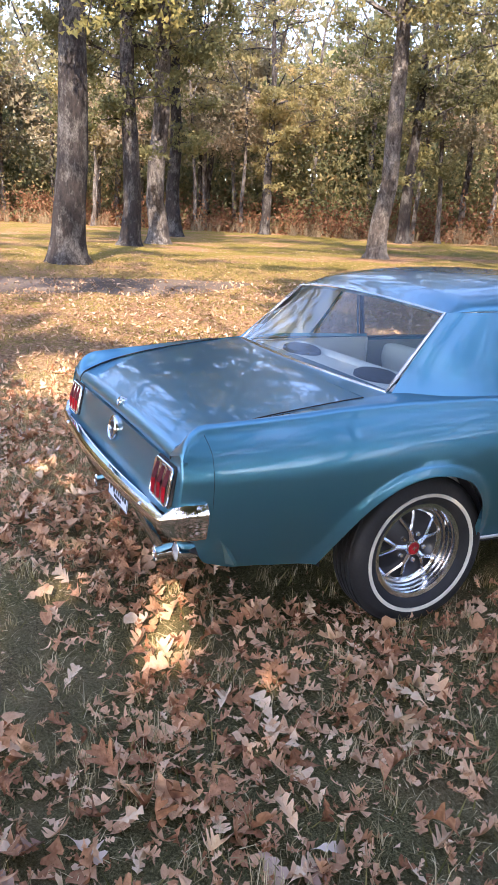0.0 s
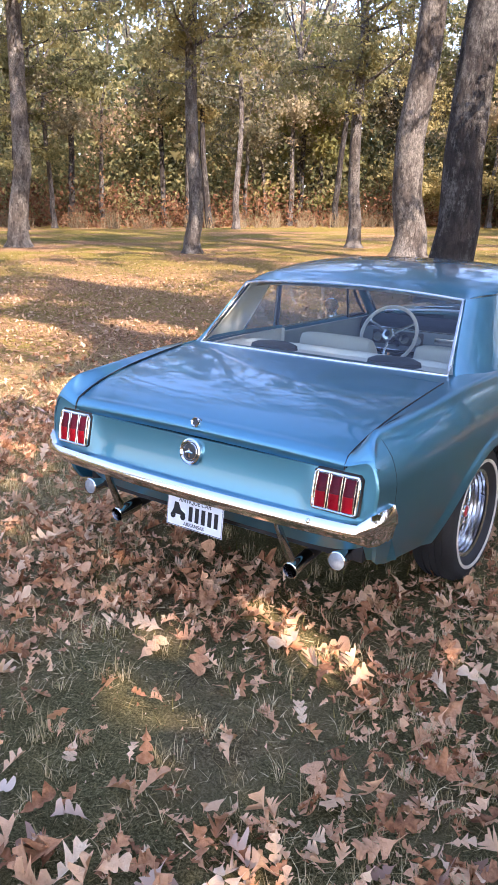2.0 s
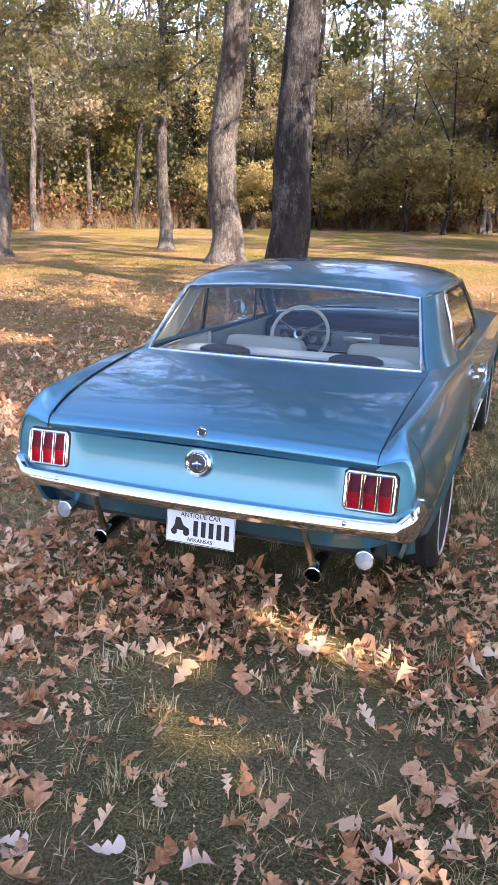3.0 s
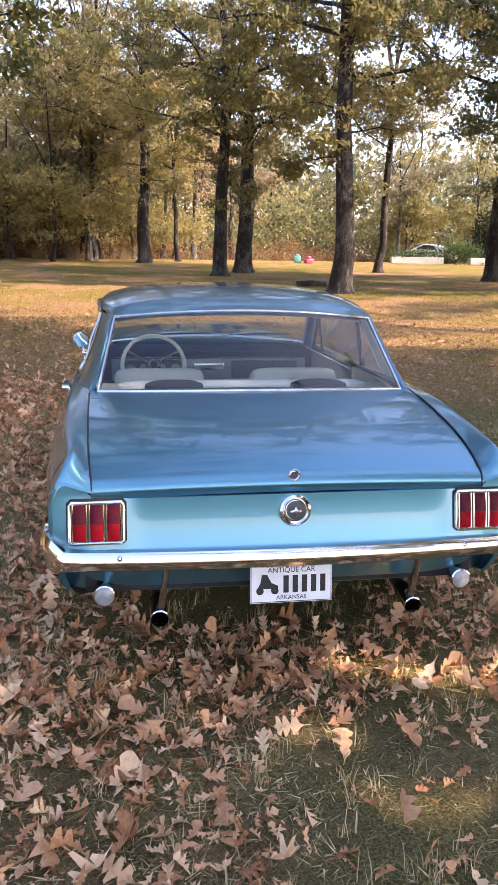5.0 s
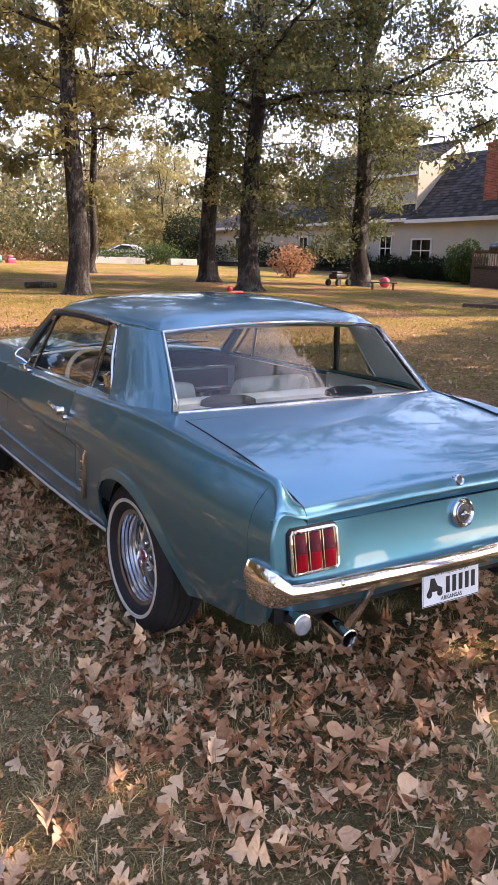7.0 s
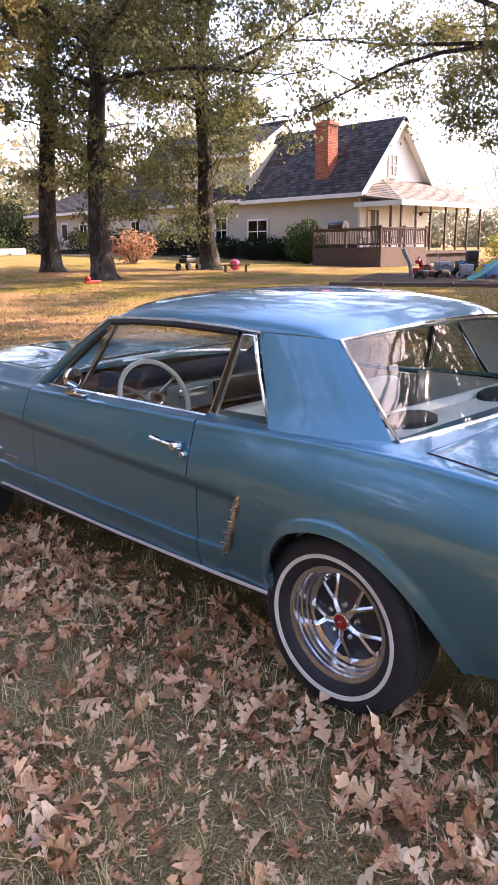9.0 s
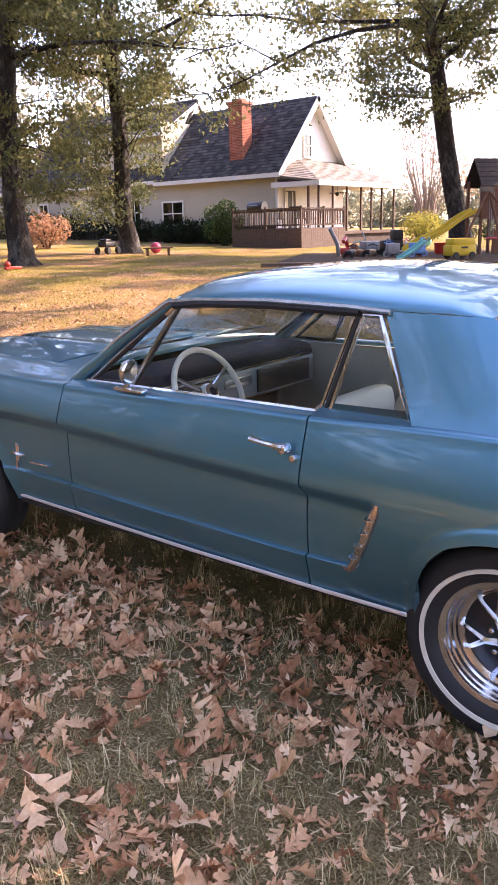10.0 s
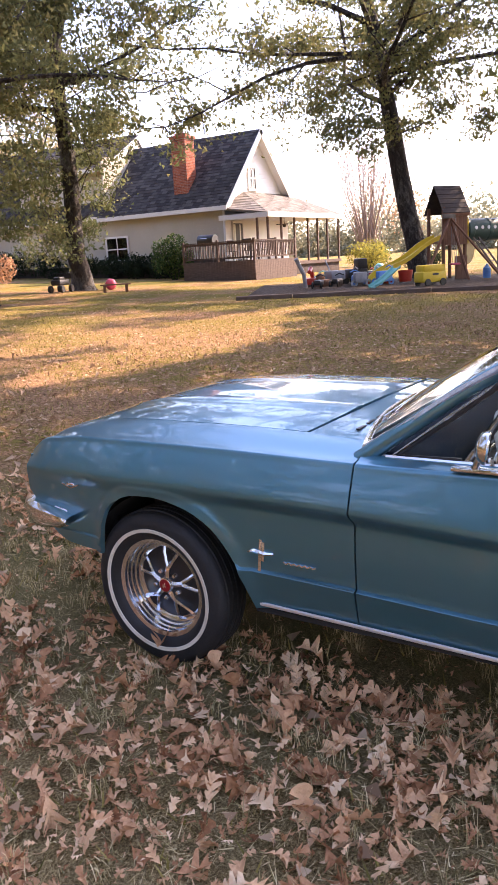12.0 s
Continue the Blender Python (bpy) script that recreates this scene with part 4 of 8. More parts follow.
for s in (1, -1):
    cx = 0.651 * s
    P = lambda x, z, o: (cx + (x - cx) * 0.88, tail_y(0.671 + (z - 0.665) * 0.90) - o, 0.671 + (z - 0.665) * 0.90)
    x0, x1 = (0.553, 0.750) if s > 0 else (-0.750, -0.553)
    rim = [P(x, 0.737, 0.012) for x in span(x0 + 0.01, x1 - 0.01, 6)] + [P(x1, z, 0.012) for z in span(0.727, 0.603, 5)] + [P(x, 0.593, 0.012) for x in span(x1 - 0.01, x0 + 0.01, 6)] + [P(x0, z, 0.012) for z in span(0.603, 0.727, 5)]
    lampb = part("tail_lamp", tube(rim, 0.0055, 8, closed=True), chrome, car, "chrome-rimmed tail lamp with three red lenses")
    part("lamp_recess", tube([(x, y + 0.012, z) for x, y, z in [((p[0] - cx) * 1.05 + cx, p[1], (p[2] - 0.665) * 1.07 + 0.665) for p in rim]], 0.006, 6, closed=True), under_black, lampb)
    part("lamp_backing", grid([[P(x, z, 0.006) for z in span(0.593, 0.737, 6)] for x in span(x0, x1, 8)]), charcoal, lampb)
    w = 0.050
    for k in range(3):
        a = x0 + 0.012 + k * 0.0615
        bulge = lambda x, z: 0.013 + 0.010 * math.sin(math.pi * min(max((x - a) / w, 0), 1)) ** 0.6 * math.sin(math.pi * (z - 0.596) / 0.138) ** 0.35 + 0.006 * (1 - abs(z - 0.665) / 0.066)
        frame_pts = [(a, 0.600), (a + w, 0.600), (a + w, 0.731), (a, 0.731)]
        fr = part("lens_frame", tube([P(x, z, 0.015) for x, z in frame_pts], 0.0025, 6, closed=True), chrome, lampb)
        for nm, z0, z1, mat, lb in (("upper_lens", 0.666, 0.728, dark_lens, "dark crimson upper half"), ("lower_lens", 0.603, 0.665, red_lens, "bright red lower half")):
            part(nm, grid([[P(x, z, bulge(x, z)) for z in span(z0, z1, 6)] for x in span(a + 0.003, a + w - 0.003, 7)]), mat, fr, lb)
    rev = part("reversing_lamp", moved(lathe([(0.022, -0.09), (0.034, -0.02), (0.038, 0.0), (0.037, 0.008), (0.033, 0.010)], 24, "y"), pose(0.636 * s, -0.968, 0.386, 4, 0, 180)), chrome, car, "round chrome reversing lamp")
    part("lamp_lens", moved(lathe([(0.033, 0.008), (0.026, 0.012), (0.014, 0.015), (0.001, 0.016)], 24, "y"), pose(0.636 * s, -0.968, 0.386, 4, 0, 180)), clear_lens, rev)
    g = part("bumper_bracket", tube([(0.430 * s, -1.062, 0.520), (0.432 * s, -1.058, 0.500), (0.440 * s, -1.010, 0.400), (0.446 * s, -0.975, 0.335)], [0.011, 0.011, 0.012, 0.013], 8, 1.5), worn_chrome, car, "worn chrome bumper strap")
    part("bracket_bolt", ball((0.430 * s, -1.074, 0.518), 0.009, 10, 6), chrome, g)
    ex = part("exhaust_pipe", tube([(0.452 * s, -0.78, 0.326), (0.452 * s, -0.92, 0.312)], 0.024, 14, caps=False), black_metal, car)
    part("exhaust_tip", lathe_along((0.452 * s, -0.86, 0.318), (0.452 * s, -0.992, 0.302), [(0.026, 0.0), (0.030, 0.01), (0.031, 0.125), (0.033, 0.134), (0.030, 0.136), (0.027, 0.125), (0.026, 0.01)]), chrome, ex, "round chrome exhaust tip")

# fuel cap and lock
cap = part("fuel_cap", moved(lathe([(0.062, 0.0), (0.064, 0.012), (0.060, 0.022), (0.052, 0.026), (0.044, 0.020)], 32, "y"), pose(0, -1.0195, 0.687, 11, 0, 180) @ Matrix.Scale(0.86, 4)), chrome, car, "round chrome fuel cap with a dark centre")
part("cap_face", moved(lathe([(0.045, 0.019), (0.036, 0.020), (0.001, 0.021)], 28, "y"), pose(0, -1.0195, 0.687, 11, 0, 180) @ Matrix.Scale(0.86, 4)), charcoal, cap)
part("cap_crest", merge(box(-0.004, 0.004, -1.043, -1.037, 0.668, 0.704), tube([(-0.019, -1.043, 0.687), (0.0, -1.045, 0.692), (0.019, -1.043, 0.689)], [0.003, 0.006, 0.003], 6)), chrome, cap)
part("cap_ring", moved(lathe([(0.040, 0.0205), (0.038, 0.024), (0.036, 0.0205)], 28, "y"), pose(0, -1.0195, 0.687, 11, 0, 180) @ Matrix.Scale(0.86, 4)), chrome, cap)
lock = part("lid_lock", moved(lathe([(0.021, -0.01), (0.021, 0.014), (0.017, 0.019), (0.012, 0.014)], 22, "y"), pose(0, -0.992, 0.797, 22, 0, 180)), chrome, lid, "round chrome lid lock")
part("lock_core", moved(lathe([(0.0125, 0.014), (0.001, 0.015)], 16, "y"), pose(0, -0.992, 0.797, 22, 0, 180)), charcoal, lock)

# number plate: words kept, number and picture as plain dark shapes
plate_at = pose(0, -1.006, 0.421, 90 - 6) @ Matrix.Scale(0.94, 4)
plate = part("number_plate", moved(box(-0.1525, 0.1525, -0.0765, 0.0765, -0.001, 0.002, 0.0008, 1), plate_at), white_plate, car, "white number plate reading ANTIQUE CAR and ARKANSAS")
part("plate_edge", moved(tube([(-0.149, -0.073, 0.002), (0.149, -0.073, 0.002), (0.149, 0.073, 0.002), (-0.149, 0.073, 0.002)], 0.0016, 4, closed=True), plate_at), black_ink, plate)
for k in range(5):
    part("plate_bar", moved(box(-0.030 + 0.0345 * k, -0.030 + 0.0345 * k + 0.020, -0.039, 0.026, 0.0022, 0.0036), plate_at), black_ink, plate, "plain dark bar", smooth=False)
part("plate_picture", moved(merge(moved(lathe([(0.014, 0.002), (0.014, 0.0036), (0.001, 0.0036)], 14), pose(-0.117, -0.030, 0)), moved(lathe([(0.014, 0.002), (0.014, 0.0036), (0.001, 0.0036)], 14), pose(-0.062, -0.030, 0)),
     moved(prism([(-0.125, -0.02), (-0.05, -0.024), (-0.05, -0.012), (-0.075, 0.0), (-0.09, 0.03), (-0.11, 0.032), (-0.115, 0.0)], 0.002, 0.0036), Matrix())), plate_at), black_ink, plate, "plain dark shape", smooth=False)


def lettering(text, size, at, owner, mat):
    cu = bpy.data.curves.new("lettering", "FONT")
    cu.body, cu.size, cu.align_x, cu.align_y, cu.extrude = text, size, "CENTER", "CENTER", 0.0006
    tmp = bpy.data.objects.new("lettering", cu)
    scene.collection.objects.link(tmp)
    dg = bpy.context.evaluated_depsgraph_get()
    me = bpy.data.meshes.new_from_object(tmp.evaluated_get(dg))
    bpy.data.objects.remove(tmp)
    me.transform(at)
    me.materials.clear()
    me.materials.append(mat)
    return part("lettering", me, mat, owner)


lettering("ANTIQUE CAR", 0.027, plate_at @ Matrix.Translation((0, 0.046, 0.003)), plate, black_ink)
lettering("ARKANSAS", 0.023, plate_at @ Matrix.Translation((0, -0.057, 0.003)), plate, black_ink)

# underbody
for nm, pc in (("floor_pan", box(-0.58, 0.58, 0.26, 2.30, 0.22, 0.34)), ("chassis_tunnel", box(-0.46, 0.46, -0.45, 3.3, 0.24, 0.40)), ("boot_floor", box(-0.70, 0.70, -0.90, -0.50, 0.37, 0.45)),
               ("front_undertray", box(-0.70, 0.70, 3.02, 3.38, 0.42, 0.7)), ("rear_axle", tube([(-0.7, 0, 0.31), (0.7, 0, 0.31)], 0.04, 10)), ("front_axle", tube([(-0.7, 2.743, 0.31), (0.7, 2.743, 0.31)], 0.03, 10))):
    part(nm, pc, under_black, car, smooth=False)

# wheels
def build_wheel():
    w = part("wheel", lathe([(0.186, 0.052), (0.203, 0.056), (0.206, 0.050), (0.201, 0.043), (0.197, 0.041), (0.195, 0.030), (0.190, 0.027), (0.188, 0.015), (0.182, 0.012), (0.179, 0.000), (0.172, -0.004), (0.169, -0.014), (0.158, -0.018), (0.150, -0.022)], 48, "x"), wheel_chrome, car, "styled steel wheel with chrome rim and whitewall tyre")
    part("tyre", lathe([(0.196, 0.045), (0.206, 0.060), (0.222, 0.073), (0.240, 0.080), (0.262, 0.082), (0.285, 0.078), (0.303, 0.068), (0.313, 0.052), (0.317, 0.0), (0.313, -0.085), (0.300, -0.105), (0.26, -0.115), (0.20, -0.09)], 64, "x"), rubber, w)
    for xx in (-0.062, -0.03, 0.0, 0.03):
        part("tread_rib", lathe([(0.314, xx - 0.011), (0.3195, xx - 0.009), (0.3195, xx + 0.009), (0.314, xx + 0.011)], 64, "x"), rubber, w)
    part("white_band", lathe([(0.238, 0.0790), (0.239, 0.0835), (0.252, 0.0850), (0.253, 0.0810)], 64, "x"), white_rubber, w, "white tyre band")
    part("wheel_disc", lathe([(0.152, -0.024), (0.120, -0.012), (0.080, 0.000), (0.045, 0.006), (0.001, 0.006)], 40, "x"), charcoal, w)
    for k in range(5):
        a = 2 * math.pi * k / 5 + math.pi / 2
        rot = Matrix.Rotation(a, 4, "X")
        stem = tube([(0.010, 0.030, 0), (0.010, 0.060, 0), (0.005, 0.078, 0)], [0.014, 0.012, 0.011], 6)
        legs = [tube([(0.006, 0.070, 0), (0.003, 0.095, s * 0.013), (-0.006, 0.128, s * 0.030), (-0.016, 0.152, s * 0.036)], [0.010, 0.0088, 0.0085, 0.011], 6) for s in (1, -1)]
        arch = tube([(-0.014, 0.148, s * 0.036) for s in span(-1, 1, 5)], 0.004, 5)
        part("spoke", moved(merge(stem, *legs, arch), rot), wheel_chrome, w)
        part("spoke_slot", moved(prism([(0.088, -0.006), (0.138, -0.028), (0.146, 0.0), (0.138, 0.028), (0.088, 0.006)], -0.004, 0.002), rot @ Matrix(((0, 0, 1, -0.008), (1, 0, 0, 0), (0, 1, 0, 0), (0, 0, 0, 1)))), under_black, w, smooth=False)
        n = Matrix.Rotation(a + math.pi / 5, 4, "X")
        part("lug_nut", moved(lathe([(0.012, -0.004), (0.011, 0.012), (0.007, 0.018), (0.001, 0.019)], 8, "x"), n @ Matrix.Translation((0.002, 0.058, 0))), chrome, w)
    c = part("centre_cap", lathe([(0.034, 0.004), (0.034, 0.020), (0.030, 0.026), (0.026, 0.027)], 24, "x"), chrome, w)
    part("cap_badge", lathe([(0.0265, 0.0268), (0.012, 0.0295), (0.001, 0.030)], 24, "x"), red_enamel, c, "red wheel-centre badge")
    part("cap_mark", merge(box(0.0295, 0.0315, -0.002, 0.002, -0.010, 0.010), box(0.0295, 0.0315, -0.012, 0.012, -0.001, 0.004)), chrome, c, smooth=False)
    part("valve", tube([(0.028, 0.178, 0.0), (0.050, 0.170, 0.0)], 0.004, 6), black_plastic, w)
    return w


wheel = build_wheel()
for k, (x, y, tz, roll) in enumerate(((0.735, 0.0, 0, 12), (-0.735, 0.0, 180, 30), (-0.735, 2.743, 180, 64), (0.735, 2.743, 0, 5))):
    m = pose(x, y, 0.315, 0, 0, tz) @ pose(0, 0, 0, roll)
    if k == 0:
        wheel.matrix_basis = m
    else:
        copy_thing(wheel, m)

# cabin
part("cabin_floor", box(-0.70, 0.70, 0.25, 1.95, 0.30, 0.36), carpet, car, smooth=False)
both("door_card", panel([[(0.70, y, z) for z in span(0.36, 0.915, 6)] for y in span(0.67, 1.88, 8)], 0.02), sage_vinyl, "pale sage vinyl inner door panel")
both("rear_side_card", panel([[(0.70 - 0.03 * step(0.25, -0.1, y), y, z) for z in span(0.40, 0.935, 6)] for y in span(-0.1, 0.66, 8)], 0.02), ivory)
both("pillar_lining", panel([[(p[0] - 0.03, p[1], p[2]) for p in row[1:15]] for row in sail], 0.006), ivory)
shelf = part("parcel_shelf", box(-0.66, 0.66, -0.17, 0.20, 0.900, 0.928, 0.006), ivory, car, "pale rear parcel shelf")
for s in (1, -1):
    part("shelf_speaker", moved(lathe([(0.135, -0.01), (0.130, 0.018), (0.10, 0.030), (0.001, 0.034)], 28), pose(0.335 * s, 0.035, 0.928) @ Matrix.Diagonal((1, 0.62, 1, 1))), dark_cloth, shelf, "dark oval speaker")


def cushion(x0, x1, prof, r=0.05):
    """A padded roll: a side outline of (y, z) swept across and rounded at the ends."""
    xs = [x0, x0 + 0.015, x0 + 0.05] + span(x0 + 0.1, x1 - 0.1, 5) + [x1 - 0.05, x1 - 0.015, x1]
    cy, cz = sum(p[0] for p in prof) / len(prof), sum(p[1] for p in prof) / len(prof)
    P = []
    for k, x in enumerate(xs):
        f = {0: 0.72, 1: 0.90, 2: 0.975}.get(min(k, len(xs) - 1 - k), 1.0)
        P.append([(x, cy + (y - cy) * f, cz + (z - cz) * f) for y, z in prof + prof[:1]])
    V, F = grid(P)
    m = len(prof) + 1
    F = list(F) + [tuple(range(m - 1)), tuple((len(P) - 1) * m + k for k in range(m - 1))]
    return V, F


def rounded(pts, n=6):
    """Rounds a closed outline."""
    out, L = [], len(pts)
    for i in range(L):
        a, b, c = Vector(pts[i - 1]), Vector(pts[i]), Vector(pts[(i + 1) % L])
        p, q = b.lerp(a, 0.32), b.lerp(c, 0.32)
        for k in range(n):
            t = k / (n - 1)
            out.append(tuple((1 - t) ** 2 * p + 2 * t * (1 - t) * b + t * t * q))
    return out


for s in (1, -1):
    st = part("front_seat", cushion(0.12 if s > 0 else -0.62, 0.62 if s > 0 else -0.12, rounded([(0.92, 0.50), (0.92, 0.62), (1.42, 0.66), (1.44, 0.50)])), ivory, car, "pale vinyl bucket seat")
    part("backrest", cushion(0.13 if s > 0 else -0.61, 0.61 if s > 0 else -0.13, rounded([(0.80, 0.56), (0.69, 0.83), (0.71, 0.925), (0.79, 0.915), (0.93, 0.62)])), ivory, st)
rs = part("rear_seat", cushion(-0.60, 0.60, rounded([(0.14, 0.48), (0.10, 0.60), (0.55, 0.64), (0.58, 0.46)])), ivory, car, "pale vinyl rear bench")
part("backrest", cushion(-0.60, 0.60, rounded([(0.10, 0.56), (0.06, 0.90), (0.13, 0.955), (0.19, 0.93), (0.26, 0.60)])), ivory, rs)
dash = part("dashboard", cushion(-0.69, 0.69, rounded([(1.62, 0.84), (1.63, 0.925), (1.90, 0.94), (1.90, 0.66), (1.66, 0.68)])), blue_vinyl, car, "dark blue dashboard with bright instruments")
part("dash_panel", box(-0.64, 0.64, 1.604, 1.64, 0.715, 0.868, 0.012), dash_blue, dash, "pale blue metal dashboard face")
part("dash_strip", tube([(-0.63, 1.602, 0.868), (0.63, 1.602, 0.868)], 0.005, 6), chrome, dash)
part("dash_strip", tube([(-0.63, 1.602, 0.722), (0.63, 1.602, 0.722)], 0.005, 6), chrome, dash)
part("gauge_panel", box(-0.56, -0.19, 1.594, 1.606, 0.755, 0.852, 0.01), charcoal, dash, "dark gauge panel")
for x in (-0.52, -0.43, -0.375, -0.32, -0.23):
    part("gauge", moved(lathe([(0.036, 0.0), (0.034, 0.010), (0.030, 0.006), (0.001, 0.006)], 18, "y"), pose(x, 1.598, 0.803, 0, 0, 180)), worn_chrome, dash)
part("glove_lid", box(0.14, 0.58, 1.590, 1.606, 0.735, 0.850, 0.006), charcoal, dash)
part("radio", box(-0.11, 0.09, 1.592, 1.606, 0.79, 0.835, 0.004), worn_chrome, dash)
col = pose(-0.375, 1.455, 0.842, 64, 0, 0)
wheel_ring = [tuple(col @ Vector((0.195 * math.cos(a), 0.195 * math.sin(a), 0))) for a in span(0, 2 * math.pi, 41)[:-1]]
sw = part("steering_wheel", tube(wheel_ring, 0.0125, 8, closed=True), ivory, car, "thin pale steering wheel with chrome spokes")
for a in (radians(-90), radians(30), radians(150)):
    part("wheel_spoke", tube([tuple(col @ Vector((0.03 * math.cos(a), 0.03 * math.sin(a), -0.01))), tuple(col @ Vector((0.188 * math.cos(a), 0.188 * math.sin(a), 0)))], [0.011, 0.008], 6), chrome, sw)
part("horn_button", moved(lathe([(0.045, -0.03), (0.046, 0.0), (0.036, 0.016), (0.020, 0.020), (0.001, 0.018)], 24), col), chrome, sw)
part("horn_badge", moved(lathe([(0.020, 0.0205), (0.001, 0.022)], 18), col), blue_vinyl, sw)
part("steering_column", tube([tuple(col @ Vector((0, 0, -0.02))), tuple(col @ Vector((0, 0, -0.30)))], 0.024, 10), blue_vinyl, sw)
part("inner_mirror", merge(box(-0.10, 0.10, 1.30, 1.315, 1.205, 1.255, 0.006), tube([(0, 1.31, 1.25), (0, 1.38, 1.31)], 0.006, 6)), worn_chrome, car)


# ---- ground ----
def build_ground():
    radii = [0.0] + list(np.arange(0.3, 12.01, 0.3))
    while radii[-1] < 2500:
        radii.append(radii[-1] * 1.12)
    na = 160
    R, A = np.meshgrid(np.array(radii), np.linspace(0, 2 * np.pi, na, endpoint=False), indexing="ij")
    X, Y = R * np.cos(A), R * np.sin(A) + 0.8
    Z = terrain(X, Y)
    for i in range(len(radii)):
        for j in range(na):
            if radii[i] < 60:
                Z[i, j] += 0.018 * noise.noise((X[i, j] * 0.8, Y[i, j] * 0.8, 3.1)) - 0.004
    V = np.stack([X, Y, Z], -1).reshape(-1, 3)
    i, j = np.meshgrid(np.arange(len(radii) - 1), np.arange(na), indexing="ij")
    k = (j + 1) % na
    F = np.stack([i * na + j, (i + 1) * na + j, (i + 1) * na + k, i * na + k], -1).reshape(-1, 4)
    ob = new("ground", quick_mesh("ground", V, F, ground_mat, True))
    return tagged(ob, "dry autumn lawn with moss, straw and fallen leaves", "ground", kind="structure")


ground = build_ground()


def build_drive():
    """A worn gravel track crossing the lawn beyond the car."""
    mid = [(-16, -44), (-13, -22), (-11.2, -8), (-10.3, -1.0), (-10.2, 2.2), (-10.4, 4.4)]
    fx, fy = spline(*[(k, p[0]) for k, p in enumerate(mid)]), spline(*[(k, p[1]) for k, p in enumerate(mid)])
    rows = []
    for s in span(0, 5, 90):
        p, q = Vector((fx(s), fy(s))), Vector((fx(s + 0.02), fy(s + 0.02)))
        d = (q - p).normalized() if s < 4.97 else Vector((-0.14, 0.99))
        w = (1.15 + 0.25 * noise.noise((s * 3, 0, 0))) * min(1.0, 0.15 + (5 - s) / 0.8)
        side = Vector((d.y, -d.x))
        row = []
        for u in span(-1, 1, 7):
            g = p + side * (w * u + 0.12 * noise.noise((s * 9, u * 2, 1)))
            row.append((g.x, g.y, float(terrain(g.x, g.y)) + 0.022 - 0.03 * abs(u) ** 6))
        rows.append(row)
    return tagged(part("gravel_drive", grid(rows), gravel), "worn grey gravel track crossing the lawn", "driveway", kind="structure")


build_drive()

# ---- trees ----
rng = np.random.default_rng(7)


def unit(v):
    return v / (np.linalg.norm(v, axis=-1, keepdims=True) + 1e-9)


def leaf_quads(C, size, r, droop=0.0):
    """Small pointed leaves with random poses round the centres C."""
    n = len(C)
    a = unit(r.normal(size=(n, 3)) + np.array([0, 0, -droop]))
    b = unit(np.cross(a, r.normal(size=(n, 3))))
    s = (size * r.uniform(0.65, 1.3, n))[:, None]
    V = np.stack([C - a * s * 0.5, C + b * s * 0.30, C + a * s * 0.5, C - b * s * 0.30], 1).reshape(-1, 3)
    F = np.arange(4 * n, dtype=np.int32).reshape(n, 4)
    return V, F


def leaf_tris(C, size, r, droop=0.0):
    """Smaller leaves of one face each, for the many in a crown."""
    n = len(C)
    a = unit(r.normal(size=(n, 3)) + np.array([0, 0, -droop]))
    b = unit(np.cross(a, r.normal(size=(n, 3))))
    s = (size * r.uniform(0.6, 1.3, n))[:, None]
    V = np.stack([C - a * s * 0.55, C + a * s * 0.15 + b * s * 0.36, C + a * s * 0.45 - b * s * 0.25], 1).reshape(-1, 3)
    return V, np.arange(3 * n, dtype=np.int32).reshape(n, 3)


